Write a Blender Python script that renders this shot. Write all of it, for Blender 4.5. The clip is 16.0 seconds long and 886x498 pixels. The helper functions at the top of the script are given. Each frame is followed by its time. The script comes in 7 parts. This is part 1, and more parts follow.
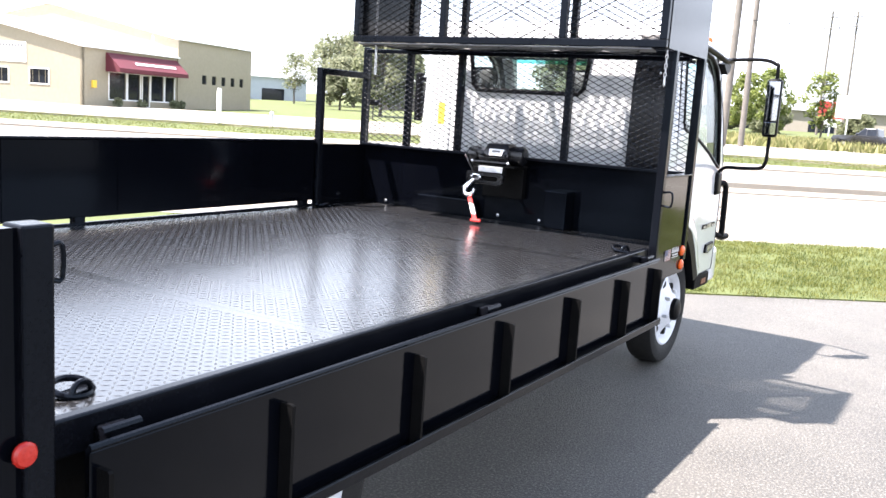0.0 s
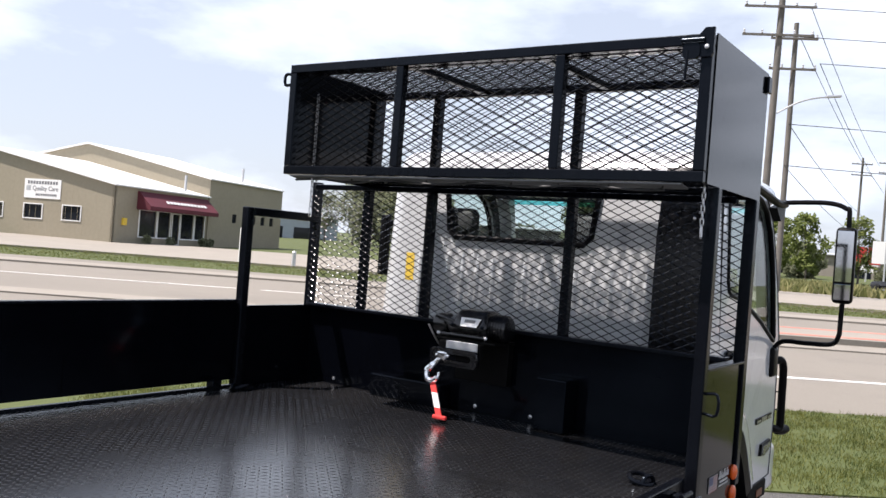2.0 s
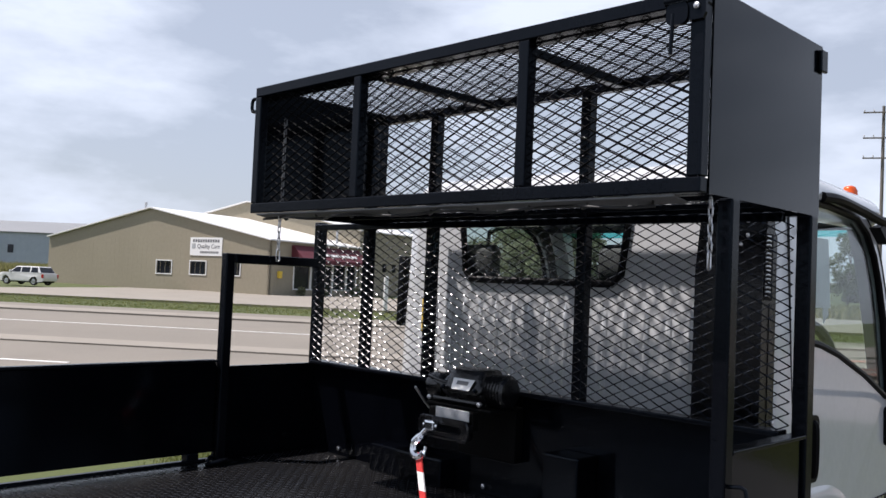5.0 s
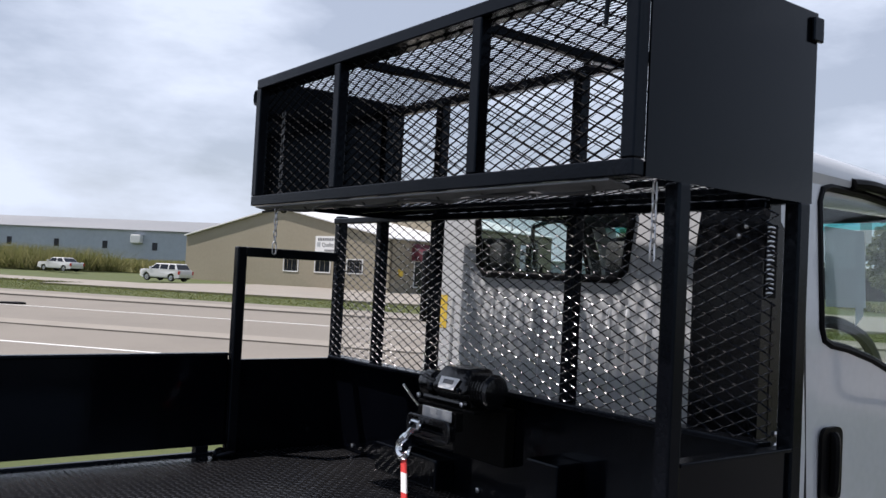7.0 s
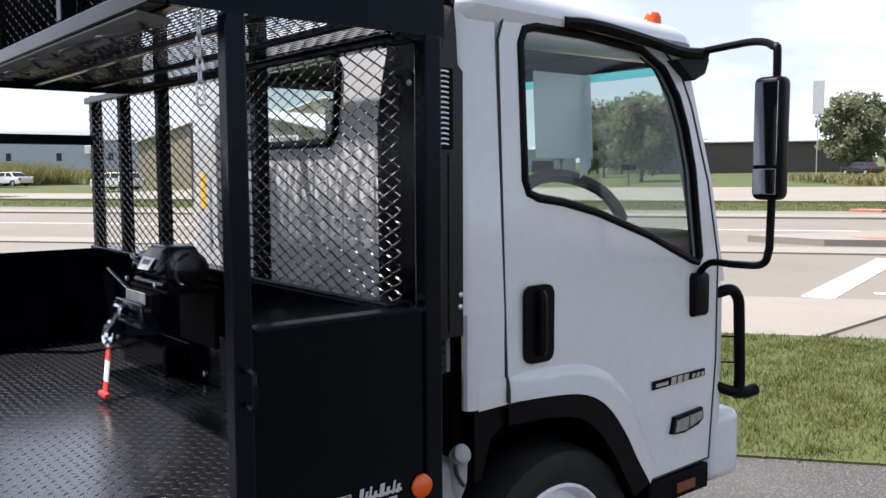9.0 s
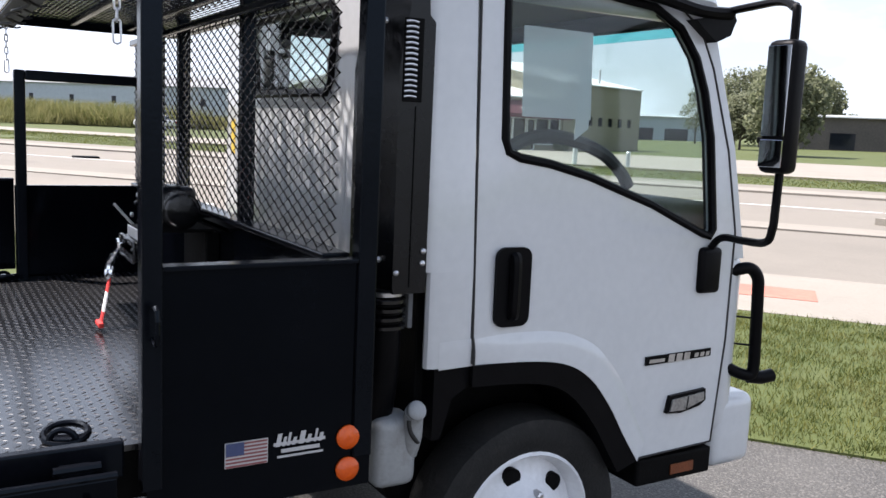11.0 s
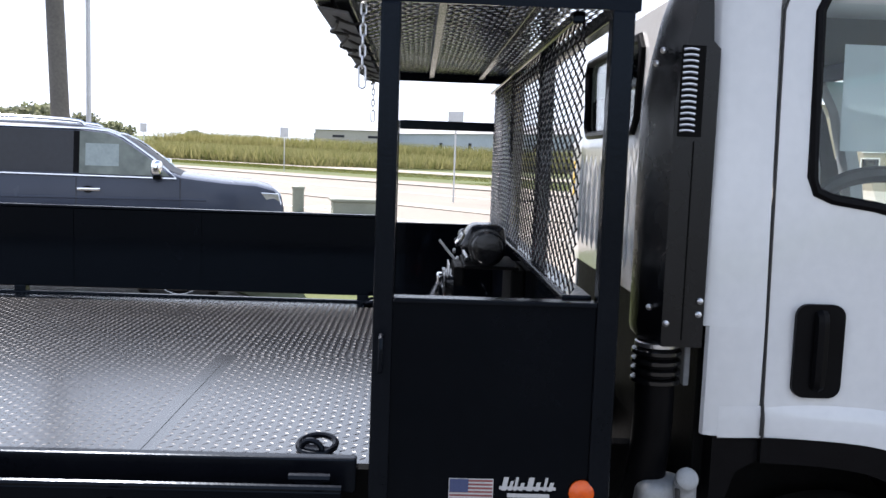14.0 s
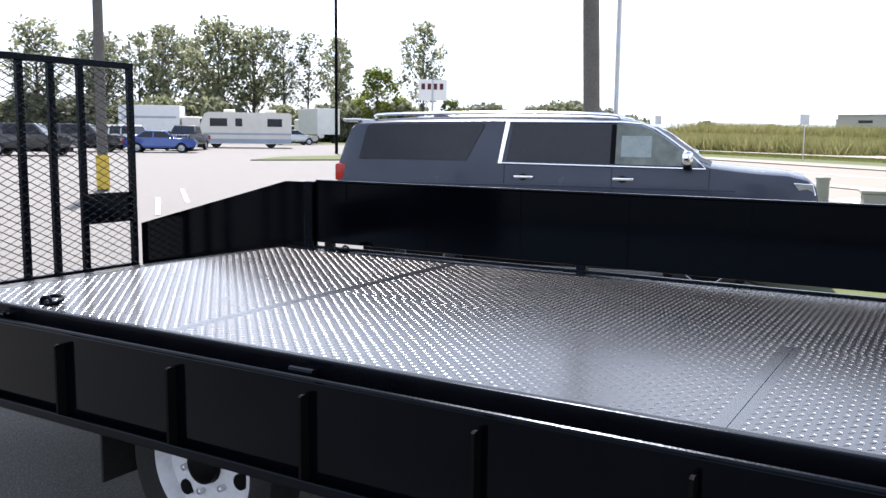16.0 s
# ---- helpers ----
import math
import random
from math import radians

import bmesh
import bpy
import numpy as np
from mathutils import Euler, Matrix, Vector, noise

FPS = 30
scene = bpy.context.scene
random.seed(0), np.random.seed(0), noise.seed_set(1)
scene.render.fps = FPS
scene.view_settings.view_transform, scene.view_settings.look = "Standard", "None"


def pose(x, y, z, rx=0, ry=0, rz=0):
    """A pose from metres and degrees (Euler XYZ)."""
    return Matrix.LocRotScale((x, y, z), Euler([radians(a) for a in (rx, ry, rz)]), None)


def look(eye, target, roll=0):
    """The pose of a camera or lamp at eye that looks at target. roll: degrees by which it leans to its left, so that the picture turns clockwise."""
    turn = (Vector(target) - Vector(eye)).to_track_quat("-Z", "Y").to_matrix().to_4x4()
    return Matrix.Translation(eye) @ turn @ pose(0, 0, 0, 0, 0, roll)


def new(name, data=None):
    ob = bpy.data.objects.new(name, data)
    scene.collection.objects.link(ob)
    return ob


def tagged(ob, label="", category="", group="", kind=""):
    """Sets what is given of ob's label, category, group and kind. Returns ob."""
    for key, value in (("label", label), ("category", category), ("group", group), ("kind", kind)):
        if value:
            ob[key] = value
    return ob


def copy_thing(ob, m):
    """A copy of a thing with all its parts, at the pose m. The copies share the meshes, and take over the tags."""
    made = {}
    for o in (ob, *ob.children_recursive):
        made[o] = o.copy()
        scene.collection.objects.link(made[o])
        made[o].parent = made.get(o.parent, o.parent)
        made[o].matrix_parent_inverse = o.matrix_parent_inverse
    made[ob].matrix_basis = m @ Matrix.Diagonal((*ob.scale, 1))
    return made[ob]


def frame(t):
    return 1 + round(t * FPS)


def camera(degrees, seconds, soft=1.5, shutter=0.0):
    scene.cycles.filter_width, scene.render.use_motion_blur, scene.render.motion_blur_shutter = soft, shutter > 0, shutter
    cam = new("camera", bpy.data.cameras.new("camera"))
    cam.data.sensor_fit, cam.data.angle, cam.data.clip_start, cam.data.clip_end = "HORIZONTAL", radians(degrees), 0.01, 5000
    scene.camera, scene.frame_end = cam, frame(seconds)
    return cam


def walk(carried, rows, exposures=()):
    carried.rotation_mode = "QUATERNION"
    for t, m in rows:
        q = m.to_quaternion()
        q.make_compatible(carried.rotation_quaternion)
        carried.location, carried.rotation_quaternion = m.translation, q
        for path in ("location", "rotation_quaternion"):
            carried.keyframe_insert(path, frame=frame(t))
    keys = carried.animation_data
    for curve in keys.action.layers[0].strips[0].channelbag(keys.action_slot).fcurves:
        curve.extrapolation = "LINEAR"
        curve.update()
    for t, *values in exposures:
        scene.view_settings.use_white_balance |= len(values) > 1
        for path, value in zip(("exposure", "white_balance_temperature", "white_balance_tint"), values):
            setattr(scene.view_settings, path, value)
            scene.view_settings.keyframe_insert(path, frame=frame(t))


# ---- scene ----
cam = camera(54.0, 16.0)
METRES, EYE, TILT, LEAN, TURN = 5.68, 1.72, 0.0, 0.0, 31.8
ROWS = [
    (0.0, 0.0, 0.0, 0.0, 0.59, -9.04, -3.73),
    (0.5, 0.0188, 0.0709, 0.0083, 2.65, -5.18, -4.23),
    (1.0, 0.0241, 0.1451, 0.0157, 0.87, -2.14, -2.5),
    (1.5, 0.0501, 0.22, 0.0158, 1.71, -0.3, -3.99),
    (2.0, 0.0609, 0.2769, 0.0173, 2.67, -0.03, -4.42),
    (2.5, 0.0724, 0.3201, 0.0216, 1.92, 1.52, -2.65),
    (3.0, 0.1091, 0.3485, 0.0218, 5.4, 1.32, -3.55),
    (3.5, 0.1399, 0.3687, 0.0217, 9.77, -0.14, -4.23),
    (4.0, 0.1485, 0.3868, 0.0223, 10.83, 0.96, -4.19),
    (4.5, 0.1618, 0.4085, 0.0241, 12.0, 1.85, -3.2),
    (7.0, 0.2555, 0.4769, 0.026, 21.19, 1.83, -2.89),
    (7.5, 0.3059, 0.4973, 0.0238, 26.16, 1.49, -3.15),
    (8.0, 0.3471, 0.5193, 0.0194, 26.58, -0.11, -1.13),
    (8.5, 0.3703, 0.5597, 0.0147, 20.21, -1.9, 0.31),
    (9.0, 0.3992, 0.5745, 0.0117, 19.07, -5.1, 0.23),
    (9.5, 0.4267, 0.5796, 0.0094, 21.08, -6.94, -0.81),
    (12.0, 0.4887, 0.6337, 0.0106, 30.82, -7.32, -0.83),
    (12.5, 0.4918, 0.6431, 0.0108, 31.32, -7.54, 0.69),
    (13.0, 0.4981, 0.6726, 0.0112, 31.75, -6.46, -0.14),
    (13.5, 0.5128, 0.6881, 0.0115, 44.17, -6.05, -0.74),
    (14.0, 0.5305, 0.686, 0.0093, 56.58, -5.98, -2.0),
    (14.5, 0.5415, 0.6801, 0.009, 66.01, -6.51, -0.67),
    (15.0, 0.5425, 0.676, 0.0092, 71.12, -6.91, -0.93),
    (15.5, 0.5377, 0.6636, 0.008, 77.83, -6.97, -0.93),
    (16.0, 0.531, 0.6451, 0.0075, 89.06, -7.34, -0.65),
]

EXPOSURES = [(0.0, 2.6, 6450, 18), (0.5, 2.22, 6450, 18), (1.0, 1.7, 6500, 18), (1.5, 1.28, 6450, 18), (2.5, 0.74, 6450, 18), (3.5, 0.5, 6480, 18), (4.5, 0.52, 6370, 18), (7.0, 0.44, 6240, 18), (8.0, 0.5, 6230, 18), (9.0, 1.1, 6320, 18), (9.5, 1.26, 6320, 18), (12.0, 1.34, 6330, 18), (12.5, 1.5, 6380, 18), (13.0, 1.34, 6400, 18), (14.0, 1.6, 6280, 18), (14.5, 1.7, 6230, 18), (16.0, 1.5, 6200, 18)]
walk(cam, [(t, pose(2.82, -5.31, EYE, TILT, LEAN, TURN) @ pose(METRES * x, METRES * y, METRES * z, 90 + pitch, roll, yaw)) for t, x, y, z, yaw, pitch, roll in ROWS], EXPOSURES)

# ---- daylight ----
SUN_EL, SUN_AZ = radians(62), radians(223.5)
world = bpy.data.worlds.new("world")
scene.world = world
world.use_nodes = True
wn, wl = world.node_tree.nodes, world.node_tree.links
sky = wn.new("ShaderNodeTexSky")
sky.sky_type, sky.sun_disc, sky.sun_elevation, sky.sun_rotation = "NISHITA", False, SUN_EL, SUN_AZ
sky.dust_density, sky.air_density = 1.4, 1.1
wco = wn.new("ShaderNodeTexCoord")
wmap = wn.new("ShaderNodeMapping")
wmap.inputs["Scale"].default_value = (1.6, 1.6, 4.5)
wnoise = wn.new("ShaderNodeTexNoise")
wnoise.inputs["Scale"].default_value, wnoise.inputs["Detail"].default_value, wnoise.inputs["Roughness"].default_value = 1.5, 7, 0.55
wramp = wn.new("ShaderNodeValToRGB")
wramp.color_ramp.elements[0].position, wramp.color_ramp.elements[1].position = 0.44, 0.61
wramp.color_ramp.elements[0].color, wramp.color_ramp.elements[1].color = (0.5, 0.5, 0.5, 1), (1.0, 1.0, 1.0, 1)
wmix = wn.new("ShaderNodeMix")
wmix.data_type = "RGBA"
wmix.inputs["B"].default_value = (12.3, 13.8, 15.3, 1)
back = wn["Background"]
back.inputs["Strength"].default_value = 0.048
wl.new(wco.outputs["Generated"], wmap.inputs["Vector"])
wl.new(wmap.outputs["Vector"], wnoise.inputs["Vector"])
wl.new(wnoise.outputs["Fac"], wramp.inputs["Fac"])
wl.new(wramp.outputs["Color"], wmix.inputs["Factor"])
wl.new(sky.outputs["Color"], wmix.inputs["A"])
wl.new(wmix.outputs["Result"], back.inputs["Color"])
# bright hazy sky low down, deeper overhead
wdot, wglow = wn.new("ShaderNodeVectorMath"), wn.new("ShaderNodeMapRange")
wdot.operation = "DOT_PRODUCT"
wdot.inputs[1].default_value = Vector((0.0, 0.0, 1.0))
wglow.interpolation_type = "SMOOTHSTEP"
wglow.inputs["From Min"].default_value, wglow.inputs["From Max"].default_value, wglow.inputs["To Min"].default_value, wglow.inputs["To Max"].default_value = 0.5, 0.95, 0.0, 1.0
wzen, wscale = wn.new("ShaderNodeMix"), wn.new("ShaderNodeVectorMath")
wzen.data_type = "RGBA"
wzen.inputs["A"].default_value, wzen.inputs["B"].default_value = (1.0, 1.0, 1.0, 1), (0.22, 0.30, 0.44, 1)
wscale.operation = "MULTIPLY"
wl.new(wco.outputs["Generated"], wdot.inputs[0])
wl.new(wdot.outputs["Value"], wglow.inputs["Value"])
wl.new(wmix.outputs["Result"], wscale.inputs[0])
wl.new(wglow.outputs["Result"], wzen.inputs["Factor"])
wl.new(wzen.outputs["Result"], wscale.inputs[1])
wl.new(wscale.outputs["Vector"], back.inputs["Color"])
sun = new("sun", bpy.data.lights.new("sun", "SUN"))
sun.data.energy, sun.data.angle, sun.data.color = 5.0, radians(0.9), (1.0, 0.95, 0.87)
sun.matrix_world = look((-36, -36, 100), (0, 0, 0))


# ---- materials ----
def mat(name, c1, c2, rough=0.5, metal=0.0, scale=3.0, fine=60.0, bump=0.0, bscale=150.0, coat=0.0, rvar=0.08, dirt=None, dirt_amount=0.0, island=0.0, obj=0.0, emit=None, spec=0.5, thin=0.0, coat_rough=0.06, speck=None, tint=None):
    """Two colours mixed by a broad and a fine noise, with a fine relief."""
    m = bpy.data.materials.new(name)
    m.use_nodes = True
    n, l = m.node_tree.nodes, m.node_tree.links
    b = n["Principled BSDF"]
    co = n.new("ShaderNodeTexCoord")
    n1, n2 = n.new("ShaderNodeTexNoise"), n.new("ShaderNodeTexNoise")
    for k, sc in ((n1, scale), (n2, fine)):
        k.inputs["Scale"].default_value, k.inputs["Detail"].default_value = sc, 6
        l.new(co.outputs["Object"], k.inputs["Vector"])
    add = n.new("ShaderNodeMath")
    add.operation = "MULTIPLY_ADD"
    add.inputs[1].default_value = 0.5
    half = n.new("ShaderNodeMath")
    half.operation = "MULTIPLY"
    half.inputs[1].default_value = 0.5
    l.new(n2.outputs["Fac"], half.inputs[0])
    l.new(n1.outputs["Fac"], add.inputs[0])
    l.new(half.outputs[0], add.inputs[2])
    value = add.outputs[0]
    if island or obj:
        src = n.new("ShaderNodeNewGeometry" if island else "ShaderNodeObjectInfo")
        ia = n.new("ShaderNodeMath")
        ia.operation = "MULTIPLY_ADD"
        ia.inputs[1].default_value = island or obj
        l.new(src.outputs["Random Per Island" if island else "Random"], ia.inputs[0])
        l.new(value, ia.inputs[2])
        off = n.new("ShaderNodeMath")
        off.operation = "SUBTRACT"
        off.inputs[1].default_value = (island or obj) / 2
        l.new(ia.outputs[0], off.inputs[0])
        value = off.outputs[0]
    ramp = n.new("ShaderNodeValToRGB")
    ramp.color_ramp.elements[0].position, ramp.color_ramp.elements[1].position = 0.32, 0.68
    ramp.color_ramp.elements[0].color, ramp.color_ramp.elements[1].color = (*c1, 1), (*c2, 1)
    l.new(value, ramp.inputs["Fac"])
    colour = ramp.outputs["Color"]
    if dirt:
        n3 = n.new("ShaderNodeTexNoise")
        n3.inputs["Scale"].default_value, n3.inputs["Detail"].default_value, n3.inputs["Roughness"].default_value = scale * 2.3, 9, 0.7
        l.new(co.outputs["Object"], n3.inputs["Vector"])
        r3 = n.new("ShaderNodeMapRange")
        r3.inputs["From Min"].default_value, r3.inputs["From Max"].default_value, r3.inputs["To Max"].default_value = 0.5, 0.75, dirt_amount
        l.new(n3.outputs["Fac"], r3.inputs["Value"])
        mx = n.new("ShaderNodeMix")
        mx.data_type = "RGBA"
        mx.inputs["B"].default_value = (*dirt, 1)
        l.new(r3.outputs["Result"], mx.inputs["Factor"])
        l.new(colour, mx.inputs["A"])
        colour = mx.outputs["Result"]
    if speck:
        n5, r5, mx5 = n.new("ShaderNodeTexNoise"), n.new("ShaderNodeMapRange"), n.new("ShaderNodeMix")
        n5.inputs["Scale"].default_value, n5.inputs["Detail"].default_value = speck[0], 2
        r5.inputs["From Min"].default_value, r5.inputs["From Max"].default_value, r5.inputs["To Max"].default_value = 0.5, 0.72, speck[2]
        mx5.data_type = "RGBA"
        mx5.inputs["B"].default_value = (*speck[1], 1)
        l.new(co.outputs["Object"], n5.inputs["Vector"])
        l.new(n5.outputs["Fac"], r5.inputs["Value"])
        l.new(r5.outputs["Result"], mx5.inputs["Factor"])
        l.new(colour, mx5.inputs["A"])
        colour = mx5.outputs["Result"]
    l.new(colour, b.inputs["Base Color"])
    rr = n.new("ShaderNodeMapRange")
    rr.inputs["To Min"].default_value, rr.inputs["To Max"].default_value = max(0.02, rough - rvar), rough + rvar
    l.new(n1.outputs["Fac"], rr.inputs["Value"])
    l.new(rr.outputs["Result"], b.inputs["Roughness"])
    b.inputs["Metallic"].default_value, b.inputs["Coat Weight"].default_value, b.inputs["Coat Roughness"].default_value = metal, coat, coat_rough
    b.inputs["Specular IOR Level"].default_value = spec
    if tint:
        b.inputs["Specular Tint"].default_value = (*tint, 1)
    if bump:
        bp, n4 = n.new("ShaderNodeBump"), n.new("ShaderNodeTexNoise")
        n4.inputs["Scale"].default_value, n4.inputs["Detail"].default_value = bscale, 4
        bp.inputs["Strength"].default_value, bp.inputs["Distance"].default_value = bump, 0.01
        l.new(co.outputs["Object"], n4.inputs["Vector"])
        l.new(n4.outputs["Fac"], bp.inputs["Height"])
        l.new(bp.outputs["Normal"], b.inputs["Normal"])
    if thin:
        tl, mx2 = n.new("ShaderNodeBsdfTranslucent"), n.new("ShaderNodeMixShader")
        mx2.inputs["Fac"].default_value = thin
        l.new(colour, tl.inputs["Color"])
        l.new(b.outputs[0], mx2.inputs[1])
        l.new(tl.outputs[0], mx2.inputs[2])
        l.new(mx2.outputs[0], n["Material Output"].inputs["Surface"])
    if emit:
        b.inputs["Emission Color"].default_value, b.inputs["Emission Strength"].default_value = (*emit[:3], 1), emit[3]
    return m


def glass(name, tint, gloss=0.03, rough=0.0):
    """A thin pane: clear body, gloss by the viewing angle."""
    m = bpy.data.materials.new(name)
    m.use_nodes = True
    n, l = m.node_tree.nodes, m.node_tree.links
    n.remove(n["Principled BSDF"])
    tr, gl, lw, mx = n.new("ShaderNodeBsdfTransparent"), n.new("ShaderNodeBsdfGlossy"), n.new("ShaderNodeLayerWeight"), n.new("ShaderNodeMixShader")
    pw, ma = n.new("ShaderNodeMath"), n.new("ShaderNodeMath")
    pw.operation, pw.inputs[1].default_value = "POWER", 5.0
    ma.operation, ma.inputs[1].default_value, ma.inputs[2].default_value = "MULTIPLY_ADD", 0.85, gloss
    tr.inputs["Color"].default_value = (*tint, 1)
    gl.inputs["Roughness"].default_value = rough
    lw.inputs["Blend"].default_value = 0.5
    l.new(lw.outputs["Facing"], pw.inputs[0])
    l.new(pw.outputs[0], ma.inputs[0])
    l.new(ma.outputs[0], mx.inputs["Fac"])
    l.new(tr.outputs[0], mx.inputs[1])
    l.new(gl.outputs[0], mx.inputs[2])
    l.new(mx.outputs[0], n["Material Output"].inputs["Surface"])
    return m


M_BLACK = mat("black_gloss_paint", (0.0008, 0.001, 0.0018), (0.0016, 0.002, 0.0034), 0.1, scale=2, fine=40, bump=0.02, bscale=50, dirt=(0.03, 0.03, 0.03), dirt_amount=0.02, spec=0.38, tint=(0.17, 0.215, 0.27))
M_TUBE = mat("black_tube_paint", (0.002, 0.0023, 0.0034), (0.004, 0.0045, 0.0064), 0.2, scale=4, fine=90, bump=0.04, bscale=90, dirt=(0.03, 0.03, 0.03), dirt_amount=0.05, spec=0.13, tint=(0.62, 0.8, 1.0))
M_DECK = mat("painted_tread_plate", (0.005, 0.0051, 0.0058), (0.010, 0.0101, 0.011), 0.22, scale=1.2, fine=30, bump=0.015, bscale=25, rvar=0.06, coat=0.45, dirt=(0.06, 0.057, 0.052), dirt_amount=0.12, spec=0.7, coat_rough=0.2, tint=(0.88, 0.95, 1.0))
M_LUG = mat("worn_tread_lugs", (0.005, 0.0051, 0.0058), (0.010, 0.0101, 0.011), 0.28, scale=3, fine=60, rvar=0.05, spec=1.0)
M_EXPAND = mat("expanded_metal_paint", (0.0025, 0.0028, 0.004), (0.005, 0.0055, 0.0075), 0.16, scale=5, fine=80, rvar=0.03, spec=0.7)
M_WHITE = mat("white_cab_paint", (0.53, 0.545, 0.555), (0.585, 0.598, 0.605), 0.14, coat=0.7, scale=1.5, fine=30, bump=0.008, bscale=30, rvar=0.04, dirt=(0.42, 0.41, 0.39), dirt_amount=0.06)
M_PLASTIC = mat("black_plastic", (0.0018, 0.0018, 0.0022), (0.0042, 0.0042, 0.005), 0.38, scale=8, fine=120, bump=0.08, bscale=300, spec=0.07)
M_CASTING = mat("glossy_black_casting", (0.002, 0.002, 0.0024), (0.005, 0.005, 0.006), 0.24, scale=9, fine=80, bump=0.25, bscale=45, rvar=0.1, spec=0.5)
M_TRIMBLACK = mat("satin_black_duct_plastic", (0.002, 0.0023, 0.003), (0.004, 0.0045, 0.0058), 0.26, scale=6, fine=90, bump=0.05, bscale=200, spec=0.3)
M_RUBBER = mat("tyre_rubber", (0.008, 0.008, 0.008), (0.018, 0.018, 0.0175), 0.7, scale=6, fine=70, bump=0.25, bscale=120, dirt=(0.06, 0.055, 0.05), dirt_amount=0.25, spec=0.25)
M_RIM = mat("painted_steel_rim", (0.62, 0.63, 0.65), (0.74, 0.75, 0.77), 0.32, scale=5, fine=50, dirt=(0.2, 0.18, 0.16), dirt_amount=0.2)
M_CHROME = mat("chrome", (0.75, 0.76, 0.78), (0.85, 0.86, 0.88), 0.1, metal=1.0, scale=6, fine=60, rvar=0.05)
M_STEEL = mat("zinc_steel", (0.45, 0.45, 0.46), (0.65, 0.65, 0.66), 0.32, metal=1.0, scale=12, fine=90)
M_AMBER = mat("amber_lens", (0.55, 0.065, 0.003), (0.7, 0.105, 0.006), 0.2, scale=20, fine=90, bump=0.2, bscale=120)
M_RUSTLENS = mat("dull_amber_reflector", (0.10, 0.025, 0.006), (0.2, 0.05, 0.012), 0.4, scale=20, fine=90, bump=0.2, bscale=120)
M_RED = mat("red_lens", (0.32, 0.012, 0.008), (0.45, 0.022, 0.012), 0.2, scale=20, fine=90, bump=0.2, bscale=120)
M_REDWEB = mat("red_webbing", (0.5, 0.02, 0.02), (0.65, 0.04, 0.03), 0.7, scale=20, fine=200, bump=0.4, bscale=400)
M_WHITEWEB = mat("white_webbing", (0.7, 0.69, 0.67), (0.82, 0.81, 0.79), 0.7, scale=20, fine=200, bump=0.4, bscale=400)
M_GREYTRIM = mat("grey_cab_trim", (0.10, 0.105, 0.11), (0.16, 0.165, 0.17), 0.7, scale=6, fine=80, bump=0.15, bscale=200)
M_DARKTRIM = mat("dark_cab_trim", (0.03, 0.03, 0.032), (0.06, 0.06, 0.062), 0.65, scale=6, fine=80, bump=0.15, bscale=200)
M_LABEL = mat("white_label", (0.68, 0.68, 0.67), (0.78, 0.78, 0.77), 0.5, scale=20, fine=100)
M_DECAL = mat("weathered_white_decal", (0.34, 0.34, 0.34), (0.44, 0.44, 0.435), 0.5, scale=20, fine=100)
M_BLUEDECAL = mat("blue_decal", (0.03, 0.045, 0.11), (0.045, 0.06, 0.14), 0.4, scale=20, fine=100)
M_FLAGRED = mat("muted_red_decal", (0.16, 0.045, 0.045), (0.21, 0.06, 0.06), 0.4, scale=20, fine=100)
M_REDDECAL = mat("red_decal", (0.45, 0.03, 0.03), (0.55, 0.06, 0.05), 0.4, scale=20, fine=100)
M_RESERVOIR = mat("translucent_plastic", (0.24, 0.25, 0.255), (0.31, 0.32, 0.32), 0.35, scale=8, fine=60, dirt=(0.12, 0.11, 0.10), dirt_amount=0.5)
M_UNDER = mat("chassis_black", (0.0018, 0.0018, 0.0019), (0.004, 0.004, 0.0041), 0.6, scale=5, fine=60, bump=0.2, bscale=100, dirt=(0.014, 0.013, 0.012), dirt_amount=0.2, spec=0.06)
M_SHEET = glass("translucent_sheet", (0.8, 0.84, 0.85))
sn, sl = M_SHEET.node_tree.nodes, M_SHEET.node_tree.links
sheet_t, sheet_d, sheet_m, sheet_o = sn.new("ShaderNodeBsdfTranslucent"), sn.new("ShaderNodeBsdfDiffuse"), sn.new("ShaderNodeMixShader"), sn.new("ShaderNodeMixShader")
sheet_t.inputs["Color"].default_value, sheet_d.inputs["Color"].default_value = (0.95, 0.97, 0.98, 1), (0.85, 0.87, 0.88, 1)
sl.new(sheet_t.outputs[0], sheet_m.inputs[1])
sl.new(sheet_d.outputs[0], sheet_m.inputs[2])
sheet_o.inputs["Fac"].default_value = 0.68
sl.new(sn["Mix Shader"].outputs[0], sheet_o.inputs[1])
sl.new(sheet_m.outputs[0], sheet_o.inputs[2])
sl.new(sheet_o.outputs[0], sn["Material Output"].inputs["Surface"])
M_GLASS = glass("clear_glass", (0.88, 0.92, 0.91))
M_TINTBAND = glass("tinted_band_glass", (0.4, 0.78, 0.78))
M_DARKGLASS = glass("privacy_glass", (0.05, 0.055, 0.06))
M_MIRROR = mat("mirror_silver", (0.42, 0.43, 0.45), (0.46, 0.47, 0.49), 0.03, metal=1.0, rvar=0.01)
M_LENS = mat("clear_lamp_lens", (0.2, 0.2, 0.2), (0.42, 0.42, 0.41), 0.12, metal=0.6, scale=30, fine=90, bump=0.3, bscale=90)
